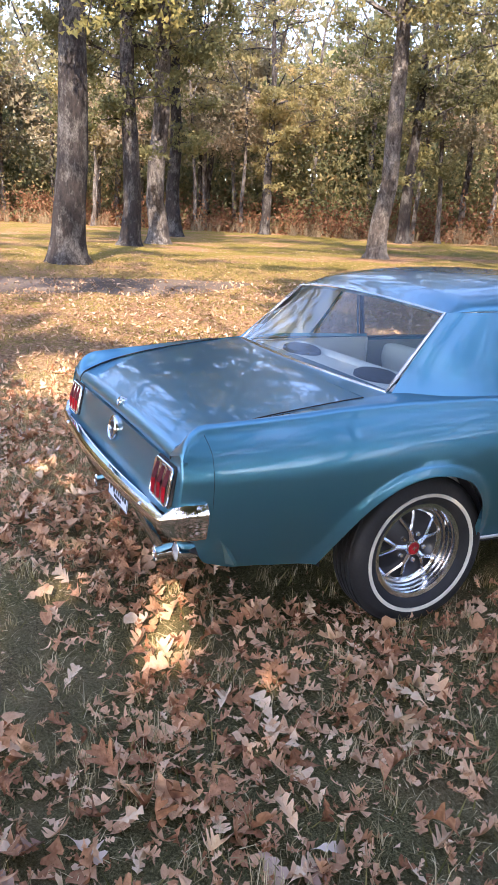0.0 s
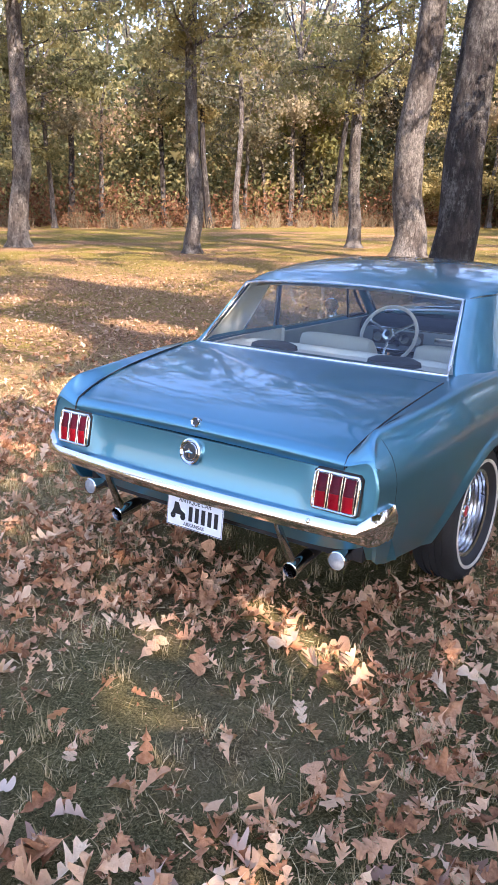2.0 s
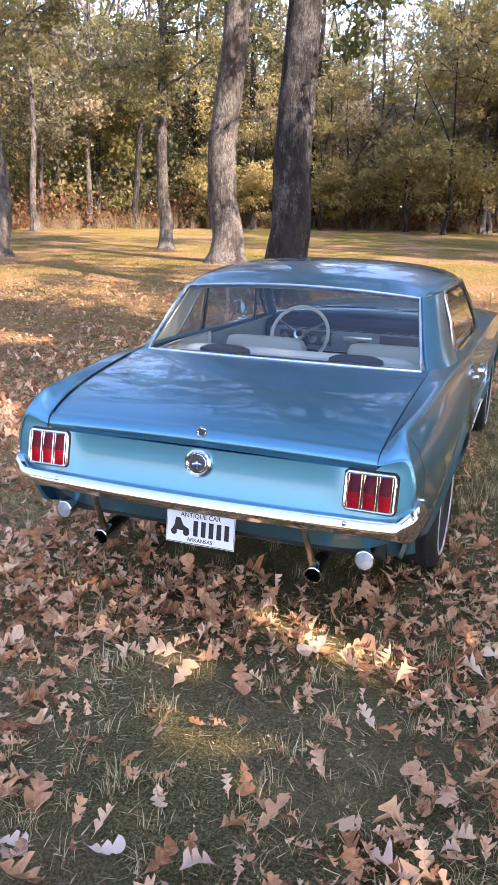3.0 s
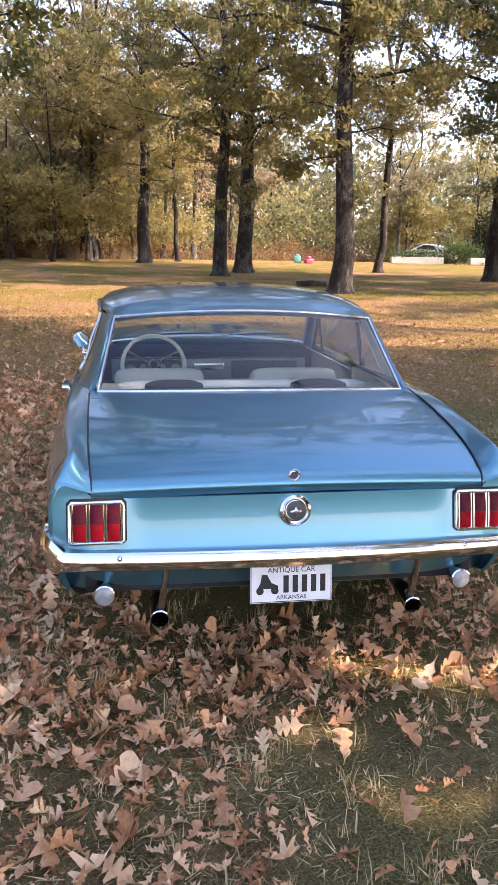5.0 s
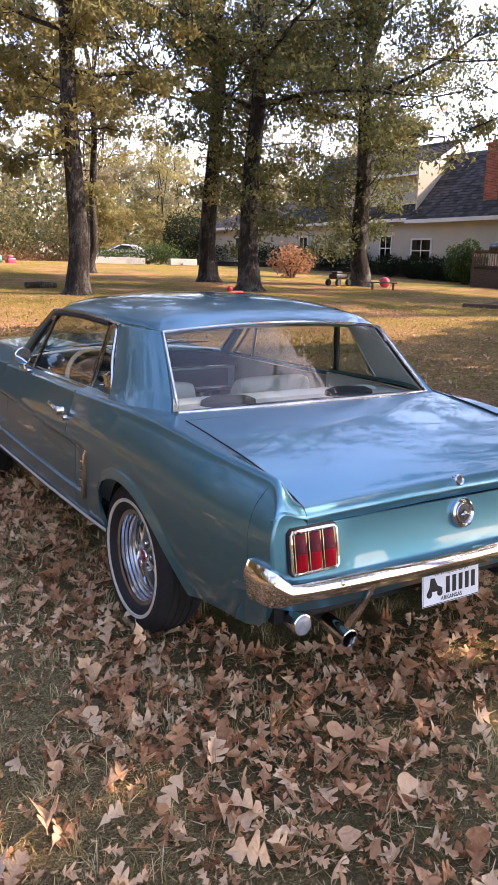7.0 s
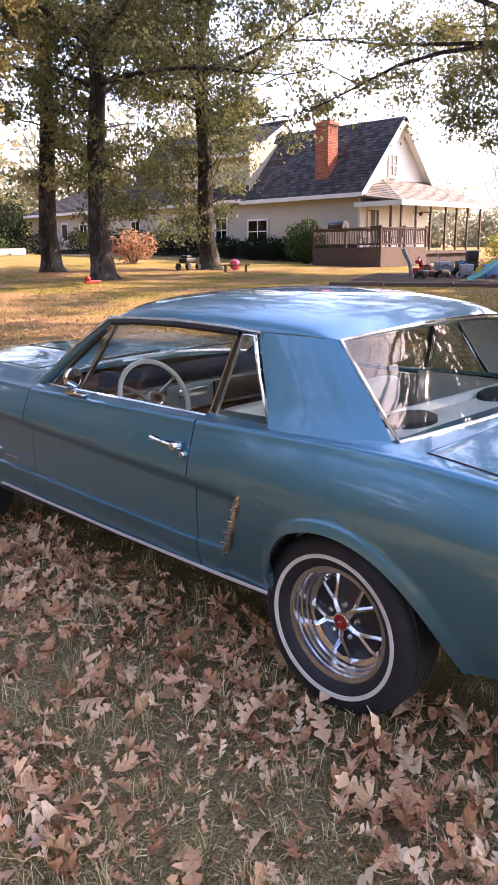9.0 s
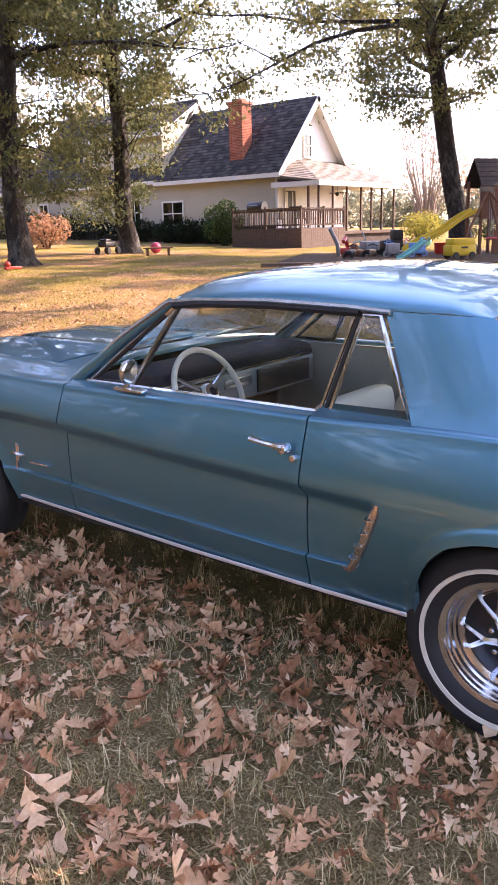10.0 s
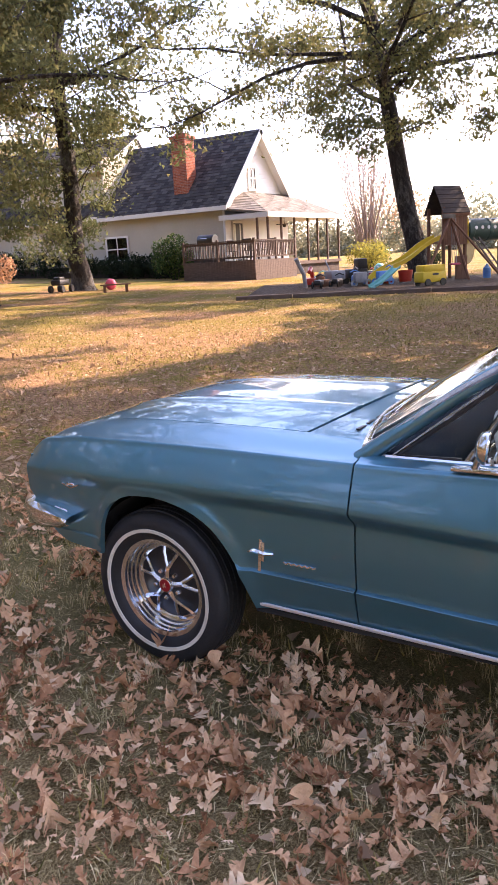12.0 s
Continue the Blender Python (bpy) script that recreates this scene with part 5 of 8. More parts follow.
def tree_shape(seed, height, dia, base, spread, leaves, size, limbs, fork, shoots=0, sides=7, twigs=3, fill=1.0, upper=0.45, low=7):
    """Trunk that forks into rising leaders with crooked limbs, leafy short shoots below the fork, and the crown's leaves."""
    r = np.random.default_rng(seed)
    top = height * 0.95
    zs = [-0.25, 0.0, 0.18, 0.5, 1.2] + list(np.linspace(2.2, fork, 6))
    off = np.cumsum(r.normal(0, 0.055, (len(zs), 2)), 0)
    off[:4] *= 0.15
    path = [np.array([off[k, 0], off[k, 1], z]) for k, z in enumerate(zs)]
    flare = {0: 2.0, 1: 1.6, 2: 1.25, 3: 1.10, 4: 1.02}
    thin = lambda z: max(1 - 0.42 * max(z, 0) / fork, 0.2)
    rad = [dia / 2 * flare.get(k, 1.0) * thin(z) for k, z in enumerate(zs)]
    TV, TF = tube([tuple(p) for p in path], rad, sides * 2)
    TV = [tuple(np.array(p) + (0.05 * noise.noise((p[0] * 9, p[1] * 9, p[2] * 0.7 + seed)) + 0.10 * math.exp(-max(p[2], 0) * 3) * noise.noise((p[0] * 6, p[1] * 6, seed))) * dia * np.array([p[0] - off[0, 0], p[1] - off[0, 1], 0]) / max(dia / 2, 0.01)) for p in TV]
    pieces = [(TV, TF)]
    spots, weight = [], []

    def bough(p0, d, L, r0, n, wob, lift, w, side_n):
        """A crooked tapering branch from p0; its twigs carry the leaf spots."""
        pts = [p0]
        for q in range(n):
            d = unit(d + np.array([*r.normal(0, wob, 2), lift * (1 - 1.6 * q / n) + r.normal(0, wob * 0.5)]))
            pts.append(pts[-1] + d * L / n)
        pieces.append(tube([tuple(p) for p in pts], [r0 * (1 - 0.86 * q / n) for q in range(n + 1)], max(sides - 2, 4), caps=False))
        for q in range(1 if w < 1 else 2, n + 1):
            for j in range(side_n):
                e = pts[q] + unit(r.normal(size=3) * np.array([1, 1, 0.6]) + d * 0.7) * (0.3 + L * r.uniform(0.10, 0.26))
                m = (pts[q] + e) / 2 + r.normal(0, 0.10, 3)
                if j < twigs:
                    pieces.append(tube([tuple(pts[q]), tuple(m), tuple(e)], [r0 * 0.22 + 0.004, r0 * 0.14 + 0.004, 0.006], 3, caps=False))
                for spot, k in ((e, 1.6), (m, 0.8)):
                    spots.append(spot)
                    weight.append(k * w * (1.0 if spot[2] < height * 0.56 else upper))
        return pts

    leaders = []
    az0 = r.uniform(0, 6.28)
    for i in range(2 + (seed % 2)):
        az = az0 + i * 2.6 + r.normal(0, 0.3)
        tilt = (0.10, 0.42, 0.55)[i]
        d = np.array([math.cos(az) * tilt, math.sin(az) * tilt, 1.0])
        L = (top - fork) * (1.0, 0.85, 0.7)[i]
        leaders.append((bough(path[-1] - np.array([0, 0, 0.25 * i]), unit(d), L, dia * 0.5 * 0.56 * (1.0, 0.78, 0.62)[i], 8, 0.10, 0.05, 1.0, 2), L, az))
    for i in range(limbs):
        pts, LL, az_l = leaders[int(r.integers(len(leaders)))]
        f = (i + r.uniform(0, 1)) / limbs
        if i < low:        # the lowest limbs leave the trunk itself, under the fork
            z = fork * r.uniform(0.62, 1.0)
            p0 = np.array([off[-1, 0] * z / fork, off[-1, 1] * z / fork, z])
        else:
            k = f * 6.5
            p0 = pts[int(k)] * (1 - k % 1) + pts[int(k) + 1] * (k % 1)
        az = i * 2.4 + az0 + r.normal(0, 0.35)
        d = unit(np.array([math.cos(az), math.sin(az), r.uniform(0.0, 0.35) if i < low else r.uniform(0.15, 0.6)]))
        L = spread * r.uniform(0.75, 1.1) * (1 - 0.5 * f)
        bough(p0, d, L, dia * 0.5 * (0.30 - 0.18 * f), 6, 0.24, 0.06 if i < low else 0.02, 1.5 if i < low else 1.0, 3)
    for i in range(shoots):
        z = base + (fork * 0.98 - base) * (i + r.random()) / shoots
        az = i * 2.4 + r.normal(0, 0.5)
        p0 = np.array([off[-1, 0] * z / fork, off[-1, 1] * z / fork, z])
        d = unit(np.array([math.cos(az), math.sin(az), r.uniform(-0.1, 0.6)]))
        bough(p0, d, r.uniform(0.9, 2.2) * (0.7 + spread * 0.05) * (fill if fill > 1.3 else 1.0), 0.02 + dia * 0.02, 4, 0.3, -0.02, 1.0 if fill > 1.32 else 0.45, 2)
    spots, weight = np.array(spots), np.array(weight)
    sprays = int(0.9 * len(spots))
    centre = spots[r.choice(len(spots), sprays, p=weight / weight.sum())] + r.normal(0, 1, (sprays, 3)) * np.array([0.22, 0.22, 0.14]) * fill
    share = r.random(sprays) ** 1.5 + 0.05
    C = centre[r.choice(sprays, leaves, p=share / share.sum())] + r.normal(0, 1, (leaves, 3)) * np.array([0.20, 0.20, 0.11]) * fill
    return merge(*pieces), leaf_tris(C, size, r, 0.4)


tree_kinds = {}


def tree(kind, x, y, scale=1.0, turn=0.0, lean=(0, 0), name="oak_tree", sink=0.0):
    """Stands a tree of a kind at x, y; the first of a kind is built, the next are copies."""
    m = pose(x, y, float(terrain(x, y)) - sink, lean[0], lean[1], 0) @ pose(0, 0, 0, 0, 0, turn) @ Matrix.Scale(scale, 4)
    made = tree_kinds[kind]
    if isinstance(made, tuple):
        label, group, args, wood, leaf = made
        ob = thing(name, (0, 0, 0), label, "tree", group)
        trunk, (LV, LF) = tree_shape(*args)
        part("trunk", trunk, wood, ob)
        part("crown", quick_mesh("crown", LV, LF, leaf), leaf, ob)
        tree_kinds[kind] = ob
        ob.matrix_basis = m
        return ob
    return copy_thing(made, m @ Matrix.Diagonal((*[1 / s for s in made.scale], 1)))


# seed, height, trunk, lowest shoots, spread, leaves, leaf size, limbs, fork, shoots, sides, twigs, fill, upper share
tree_kinds["oak_a"] = ("tall oak with dark furrowed bark and green-yellow leaves", "oaks on the lawn", (11, 22, 0.70, 5.2, 6.4, 24000, 0.14, 22, 8.4, 4), bark, oak_green)
tree_kinds["oak_b"] = ("tall oak with dark furrowed bark and olive leaves", "oaks on the lawn", (12, 22, 0.62, 3.0, 5.6, 22000, 0.19, 22, 9.0, 11), bark, oak_olive)
tree_kinds["oak_c"] = ("dark oak with leafy short low limbs below a wide forked crown", "oaks on the lawn", (13, 20, 0.72, 1.6, 7.2, 31000, 0.165, 26, 8.4, 26, 7, 3, 1.35, 0.30, 8), bark, oak_dark)
tree_kinds["oak_e"] = ("leaning dark oak with a high spreading crown", "oaks on the lawn", (18, 20, 0.74, 4.8, 10.0, 54000, 0.165, 34, 9.2, 12, 7, 3, 1.4, 0.30, 13), bark, oak_dark)
tree_kinds["oak_p"] = ("oak with bark painted pale as if sunlit and thin crown", "oaks on the lawn", (14, 21, 0.56, 5.0, 4.8, 13000, 0.17, 16, 9.5, 8), pale_sunlit_bark, oak_olive)
tree_kinds["oak_d"] = ("tall oak with dark bark and high branches", "oaks on the lawn", (19, 22, 0.66, 4.2, 7.4, 28000, 0.16, 24, 8.0, 8, 7, 3, 1.0, 0.9), bark, oak_green)
tree_kinds["oak_t"] = ("slender woodland-edge oak with yellow leaves brightened as if sunlit", "oaks on the lawn", (15, 20, 0.37, 4.2, 4.4, 11500, 0.19, 18, 8.5, 11, 6, 2), bark, oak_yellow)
tree_kinds["wood_a"] = ("woodland tree with mixed autumn leaves", "trees of the wood", (21, 22, 0.40, 3.0, 4.2, 4400, 0.30, 12, 9, 8, 4, 0, 1.3, 0.4), bark, wood_mixed)
tree_kinds["wood_b"] = ("woodland tree with pale trunk and thin crown", "trees of the wood", (22, 23, 0.36, 4.5, 3.4, 2600, 0.28, 11, 10, 4, 4, 0, 1.3, 0.4), pale_sunlit_bark, wood_mixed)
tree_kinds["wood_c"] = ("woodland tree with green-yellow leaves", "trees of the wood", (23, 18, 0.30, 1.0, 4.2, 7500, 0.29, 14, 5.5, 14, 4, 0, 1.5, 0.4), bark, oak_yellow)
tree_kinds["wood_d"] = ("bare-branched woodland tree with few leaves", "trees of the wood", (24, 22, 0.32, 3.5, 3.6, 1600, 0.30, 13, 7, 4, 4, 1, 1.4, 0.4), pale_sunlit_bark, wood_mixed)
tree_kinds["wood_f"] = ("thin dark woodland tree with a high crown", "trees of the wood", (26, 21, 0.38, 5.5, 3.2, 2600, 0.28, 10, 11, 4, 4, 0, 1.3, 0.4), bark, oak_olive)
tree_kinds["wood_e"] = ("dark green woodland tree", "trees of the wood", (25, 18, 0.32, 1.2, 3.8, 4600, 0.29, 13, 6, 12, 4, 0, 1.4, 0.4), bark, oak_green)

for kind, x, y, sc, turn, lean in (
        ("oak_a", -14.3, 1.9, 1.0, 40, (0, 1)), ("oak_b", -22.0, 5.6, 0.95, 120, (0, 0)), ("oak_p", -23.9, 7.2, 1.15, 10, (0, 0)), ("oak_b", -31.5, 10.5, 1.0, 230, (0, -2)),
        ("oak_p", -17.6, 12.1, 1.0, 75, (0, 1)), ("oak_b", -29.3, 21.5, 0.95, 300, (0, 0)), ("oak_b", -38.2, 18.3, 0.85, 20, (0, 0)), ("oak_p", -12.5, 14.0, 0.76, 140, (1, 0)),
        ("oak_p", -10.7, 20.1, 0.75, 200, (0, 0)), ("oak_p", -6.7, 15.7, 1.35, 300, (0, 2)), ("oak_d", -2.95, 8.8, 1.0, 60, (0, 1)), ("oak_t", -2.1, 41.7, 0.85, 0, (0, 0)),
        ("oak_b", 0.6, 39.2, 1.05, 180, (0, 0)), ("oak_t", 2.5, 41.8, 0.75, 80, (0, 0)), ("oak_b", 3.2, 27.7, 0.88, 260, (0, 0)), ("oak_a", 4.6, 30.8, 1.0, 310, (0, 0)),
        ("oak_b", 5.5, 18.2, 0.92, 15, (0, 0)), ("oak_t", 11.3, 32.6, 1.0, 220, (0, 0)), ("oak_b", 13.9, 26.0, 1.15, 190, (0, 1)), ("oak_c", 12.3, 20.2, 0.98, 100, (1, 2)),
        ("oak_c", 20.0, 23.5, 1.06, 215, (0.5, 1)), ("oak_e", 25.7, 11.6, 1.05, 330, (-9.5, -6.5))):
    tree(kind, x, y, sc, turn, lean)
# unseen oaks added on the sun's side: their crowns shade the car and the lawn, with openings cut to shape the sun
# patches
gaps = ((0.34, -1.08, 0.46, 0.30), (0.05, -0.80, 0.22, 0.22), (-6.8, 1.9, 2.6, 1.6), (-4.3, -0.3, 1.0, 0.5), (-5.2, 4.2, 0.9, 0.35), (-3.5, 1.7, 0.5, 0.3), (-8.5, 7.5, 2.4, 0.7), (-6.5, 10.5, 1.6, 0.5), (5.6, 8.2, 3.0, 0.9), (9.5, 9.8, 3.6, 0.7), (10.5, 14.0, 3.2, 0.6), (1.0, 12.0, 2.5, 0.7))
for k, (x, y, sc, fork) in enumerate(((8.1, -3.4, 0.85, 5.0), (9.8, 0.2, 0.85, 5.2), (13.8, -3.5, 1.5, 5.0), (11.3, -6.6, 1.1, 5.0), (18.6, -3.2, 1.6, 5.0), (25.3, -7.4, 1.2, 5.0), (30.7, 4.4, 1.3, 5.0), (42.5, 1.1, 1.6, 5.0), (17.0, -0.6, 0.95, 5.4), (23.5, -2.2, 1.35, 6.0), (8.2, -10.6, 1.5, 6.4))):
    trunk, (LV, LF) = tree_shape(120 + k, 14, 0.55, 4.6, 5.6, 7200, 0.29, 15, fork, 4, 5, 1, 1.15, 0.9)
    m = pose(x, y, float(terrain(x, y)), 0, 0, 55 * k) @ Matrix.Scale(sc, 4)
    M = np.array(m)
    W = LV @ M[:3, :3].T + M[:3, 3]
    mid = W.reshape(-1, 3, 3).mean(1)
    gx, gy = mid[:, 0] - to_sun.x / to_sun.z * mid[:, 2], mid[:, 1] - to_sun.y / to_sun.z * mid[:, 2]
    keep = np.ones(len(mid), bool)
    for ax, ay, rx, ry in gaps:
        keep &= ((gx - ax) / rx) ** 2 + ((gy - ay) / ry) ** 2 > 1.0
    ob = thing("oak_tree", (0, 0, 0), "unseen oak with a broad leafy crown, added to shade the car and lawn", "tree", "oaks on the lawn")
    ob.matrix_basis = m
    part("trunk", trunk, bark, ob)
    part("crown", quick_mesh("crown", LV.reshape(-1, 3, 3)[keep].reshape(-1, 3), np.arange(3 * keep.sum(), dtype=np.int32).reshape(-1, 3), oak_green), oak_green, ob)

# the wood round the lawn
edge_far = spline((-85, 110), (-60, 112), (-35, 105), (-20, 92), (-8, 66), (0, 47), (15, 45), (30, 42), (45, 39), (60, 42), (75, 48), (90, 50), (110, 46), (135, 40))
mix = ["wood_a", "wood_b", "wood_a", "wood_d", "wood_e", "wood_a", "wood_d", "wood_e", "wood_b"]
count = 0
while count < 76:
    a = rng.uniform(-28, 128)
    d = edge_far(a) + 1.5 + 30 * rng.random() ** 1.5
    x, y = -d * math.sin(radians(a)), d * math.cos(radians(a))
    if a < -8 and rng.random() < 0.35:
        continue
    tree(("wood_c", "wood_a", "wood_c", "wood_b")[int(rng.integers(4))] if -8 < a < 24 else mix[int(rng.integers(len(mix)))], x, y, float(rng.uniform(0.75, 1.2)), float(rng.uniform(0, 360)), (float(rng.normal(0, 2)), float(rng.normal(0, 2))), "woodland_tree")
    count += 1
for _ in range(64):
    a = rng.uniform(-6, 126)
    d = edge_far(a) + rng.uniform(-2.5, 3.5)
    tree(("wood_d", "wood_b", "wood_f")[int(rng.integers(3))], -d * math.sin(radians(a)), d * math.cos(radians(a)), float(rng.uniform(0.7, 1.15)), float(rng.uniform(0, 360)), (float(rng.normal(0, 2.5)), float(rng.normal(0, 2.5))), "woodland_tree")
# Small trees added to brighten the edge with the sunlit yellow leaf colour.
for k in range(9):
    a = -4 + 3.4 * k + float(rng.uniform(-1, 1))
    d = edge_far(a) - rng.uniform(0.5, 4.0)
    tree("wood_c", -d * math.sin(radians(a)), d * math.cos(radians(a)), float(rng.uniform(0.5, 0.8)), float(rng.uniform(0, 360)), (0, 0), "woodland_tree")
for _ in range(18):
    a = rng.uniform(-44, -18)
    d = rng.uniform(84, 112)
    tree(("wood_c", "wood_a")[int(rng.integers(2))], -d * math.sin(radians(a)), d * math.cos(radians(a)), float(rng.uniform(0.9, 1.25)), float(rng.uniform(0, 360)), (0, 0), "woodland_tree")
# Unseen trees behind the walk, added to be mirrored in the car.
for x, y, k in ((-24, -26, "wood_a"), (27, -30, "wood_c"), (34, -16, "wood_a"), (-34, -16, "wood_c"), (44, -8, "wood_d")):
    tree(k, x, y, 1.0, x * 17, (0, 0), "woodland_tree")


def scatter(a0, a1, n, depth, zlo, zhi, size, clump, seed, edge=0.0):
    """Leafy growth along the wood's edge, in clumps with gaps."""
    r = np.random.default_rng(seed)
    k = n // clump
    A = r.uniform(a0, a1, k)
    D = np.array([edge_far(a) for a in A]) + edge + depth * r.random(k) ** 1.4
    X, Y = -D * np.sin(np.radians(A)), D * np.cos(np.radians(A))
    swell = np.array([noise.noise((a * 0.45, 0.0, seed)) + 0.5 * noise.noise((a * 1.7, 4.0, seed)) for a in A])
    H = zlo + (zhi - zlo) * r.random(k) ** 1.3 * np.clip(0.9 + 0.9 * swell, 0.4, 1.5)
    C = np.repeat(np.stack([X, Y, terrain(X, Y) + H], 1), clump, 0)
    hh = np.repeat(H, clump)[:, None]
    C = C + r.normal(0, 1, C.shape) * np.concatenate([0.55 + 0.12 * hh, 0.55 + 0.12 * hh, 0.22 + 0.16 * hh], 1)
    C[:, 2] = np.maximum(C[:, 2], terrain(C[:, 0], C[:, 1]) + 0.02)
    return leaf_tris(C, size * 1.25, r)


V, F = scatter(-22, 125, 60000, 8, 0.05, 1.7, 0.17, 40, 31)
tagged(new("undergrowth", quick_mesh("undergrowth", V, F, brush_red)), "rust-brown dry brush along the wood's edge", "undergrowth", kind="stuff")
V, F = scatter(-22, 125, 95000, 14, 0.2, 6.0, 0.215, 70, 32, 2.0)
tagged(new("saplings", quick_mesh("saplings", V, F, wood_green)), "green and yellow saplings below the trees", "saplings", kind="stuff")
V, F = scatter(-48, 135, 125000, 22, 0.0, 11.0, 0.54, 50, 33, 9.0)
tagged(new("far_wood", quick_mesh("far_wood", V, F, wood_green)), "distant mixed autumn wood closing the view", "wood", kind="stuff")
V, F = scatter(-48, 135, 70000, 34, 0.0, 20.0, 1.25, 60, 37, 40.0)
tagged(new("deep_wood", quick_mesh("deep_wood", V, F, wood_far)), "wood far behind the nearer trees, haze painted into its leaves", "wood", kind="stuff")
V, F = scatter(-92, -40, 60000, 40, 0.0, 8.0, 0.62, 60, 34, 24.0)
tagged(new("far_hedge", quick_mesh("far_hedge", V, F, wood_far)), "far tree line beyond the fields, haze painted into its leaves", "wood", kind="stuff")

def stalks(n, seed):
    """Tall dead grass in stands along the wood's edge."""
    r = np.random.default_rng(seed)
    A = r.uniform(-10, 100, n * 4)
    A = A[np.array([noise.noise((a * 0.8, 7.0, 1.0)) + 0.8 * noise.noise((a * 3.1, 2.0, 5.0)) + 0.25 * r.random() > 0.22 for a in A])][:n]
    n = len(A)
    D = np.array([edge_far(a) for a in A]) + r.uniform(-1.6, 2.6, n)
    X, Y = -D * np.sin(np.radians(A)), D * np.cos(np.radians(A))
    C = np.stack([X, Y, terrain(X, Y)], 1)
    h = r.uniform(0.25, 1.15, n)
    w = np.stack([np.cos(np.radians(A)), np.sin(np.radians(A)), np.zeros(n)], 1) * 0.010
    tip = np.stack([r.normal(0, 0.3, n), r.normal(0, 0.3, n), h], 1)
    return np.stack([C - w, C + w, C + tip], 1).reshape(-1, 3), np.arange(3 * n, dtype=np.int32).reshape(n, 3)


V, F = stalks(9000, 36)
tagged(new("dry_stalks", quick_mesh("dry_stalks", V, F, stalk_tan)), "tall tan dead grass stalks along the wood's edge", "grass", kind="stuff")

# ---- leaf litter and grass ----
def oak_leaf(seed, plain=False):
    """One lobed dry leaf, curled and twisted: points (k, 3) and quads. Pointed lobes, or a broad blade with blunt ones."""
    r = np.random.default_rng(seed)
    if seed % 3:
        S = np.array([0.0, 0.15, 0.24, 0.33, 0.38, 0.46, 0.56, 0.61, 0.69, 0.78, 0.83, 0.90, 1.0])
        W = np.array([0.007, 0.010, 0.05, 0.19, 0.20, 0.045, 0.27, 0.28, 0.055, 0.23, 0.21, 0.075, 0.012])
        sweep = np.array([0, 0, 0.0, 0.06, 0.10, 0.01, 0.09, 0.13, 0.01, 0.08, 0.12, 0.02, 0.0])
    else:
        S = np.array([0.0, 0.13, 0.22, 0.30, 0.37, 0.44, 0.53, 0.61, 0.69, 0.78, 0.86, 0.95, 1.0])
        W = np.array([0.008, 0.012, 0.05, 0.14, 0.16, 0.075, 0.23, 0.25, 0.09, 0.25, 0.24, 0.11, 0.03])
        sweep = np.array([0, 0, 0.0, 0.02, 0.04, 0.0, 0.03, 0.05, 0.0, 0.03, 0.05, 0.03, 0.0])
    if plain == 2:
        keep = [0, 2, 3, 5, 7, 8, 10, 12]
        S, W, sweep = S[keep], W[keep], sweep[keep]
    elif plain:
        keep = [0, 3, 7, 12]
        S, W, sweep = S[keep], W[keep] * 0.9, sweep[keep]
    W = W * r.uniform(0.7, 1.05)
    curl, bend, twist, fold = r.uniform(-1.6, 3.6), r.uniform(-1.0, 1.7), r.uniform(-1.2, 1.2), r.uniform(-0.2, 0.7)
    side = r.uniform(-0.12, 0.12)
    V = []
    for s, w, f in zip(S, W, sweep):
        zc = bend * (s - 0.5) ** 2
        yc = side * math.sin(s * 3.1)
        wl, wr = w * r.uniform(0.75, 1.15), w * r.uniform(0.75, 1.15)
        tw = twist * (s - 0.5)
        V += [(s + f - 0.5, yc + wl, zc + curl * wl * wl * 1.6 + (fold + tw) * wl), (s - 0.5, yc, zc), (s + f - 0.5, yc - wr, zc + curl * wr * wr * 1.6 + (fold - tw) * wr)]
    F = []
    for i in range(len(S) - 1):
        a, b = 3 * i, 3 * i + 3
        F += [(a, a + 1, b + 1, b), (a + 1, a + 2, b + 2, b + 1)]
    return np.array(V), np.array(F)


leaf_forms = [oak_leaf(50 + k) for k in range(30)]
plain_forms = [oak_leaf(50 + k, True) for k in range(10)]


def litter_density(x, y):
    """Leaves lie in drifts, thickest against the car's tail, with bare mossy patches behind it."""
    v = 0.42 + 1.5 * noise.noise((x * 0.85, y * 0.85, 8.0)) + 0.8 * noise.noise((x * 2.6, y * 2.6, 2.0))
    v += 0.8 * math.exp(-((y + 0.95) / 0.30) ** 2) * step(-1.3, -0.5, x) + 0.7 * math.exp(-((x - 1.25) / 0.35) ** 2 - ((y + 1.45) / 0.5) ** 2)
    v -= 0.65 * math.exp(-((x - 0.45) / 0.45) ** 2 - ((y + 1.95) / 0.42) ** 2) + 0.45 * math.exp(-((x + 0.30) / 0.40) ** 2 - ((y + 1.50) / 0.22) ** 2)
    v += 0.55 * math.exp(-((abs(x) - 0.85) / 0.28) ** 2) * step(-0.9, -0.5, y) * step(3.8, 3.2, y)
    v += (0.48 if x < -0.8 else 0.0) + 0.30 * step(-1.3, -1.8, x) + 0.25 * math.exp(-((y + 2.3) / 0.35) ** 2)
    return min(max(v, 0.14), 1.0)


def from_car(x, y):
    """Distance outwards from the strip round the car."""
    return math.hypot(max(abs(x) - 2.5, 0.0), max(-3.0 - y, y - 4.2, 0.0))


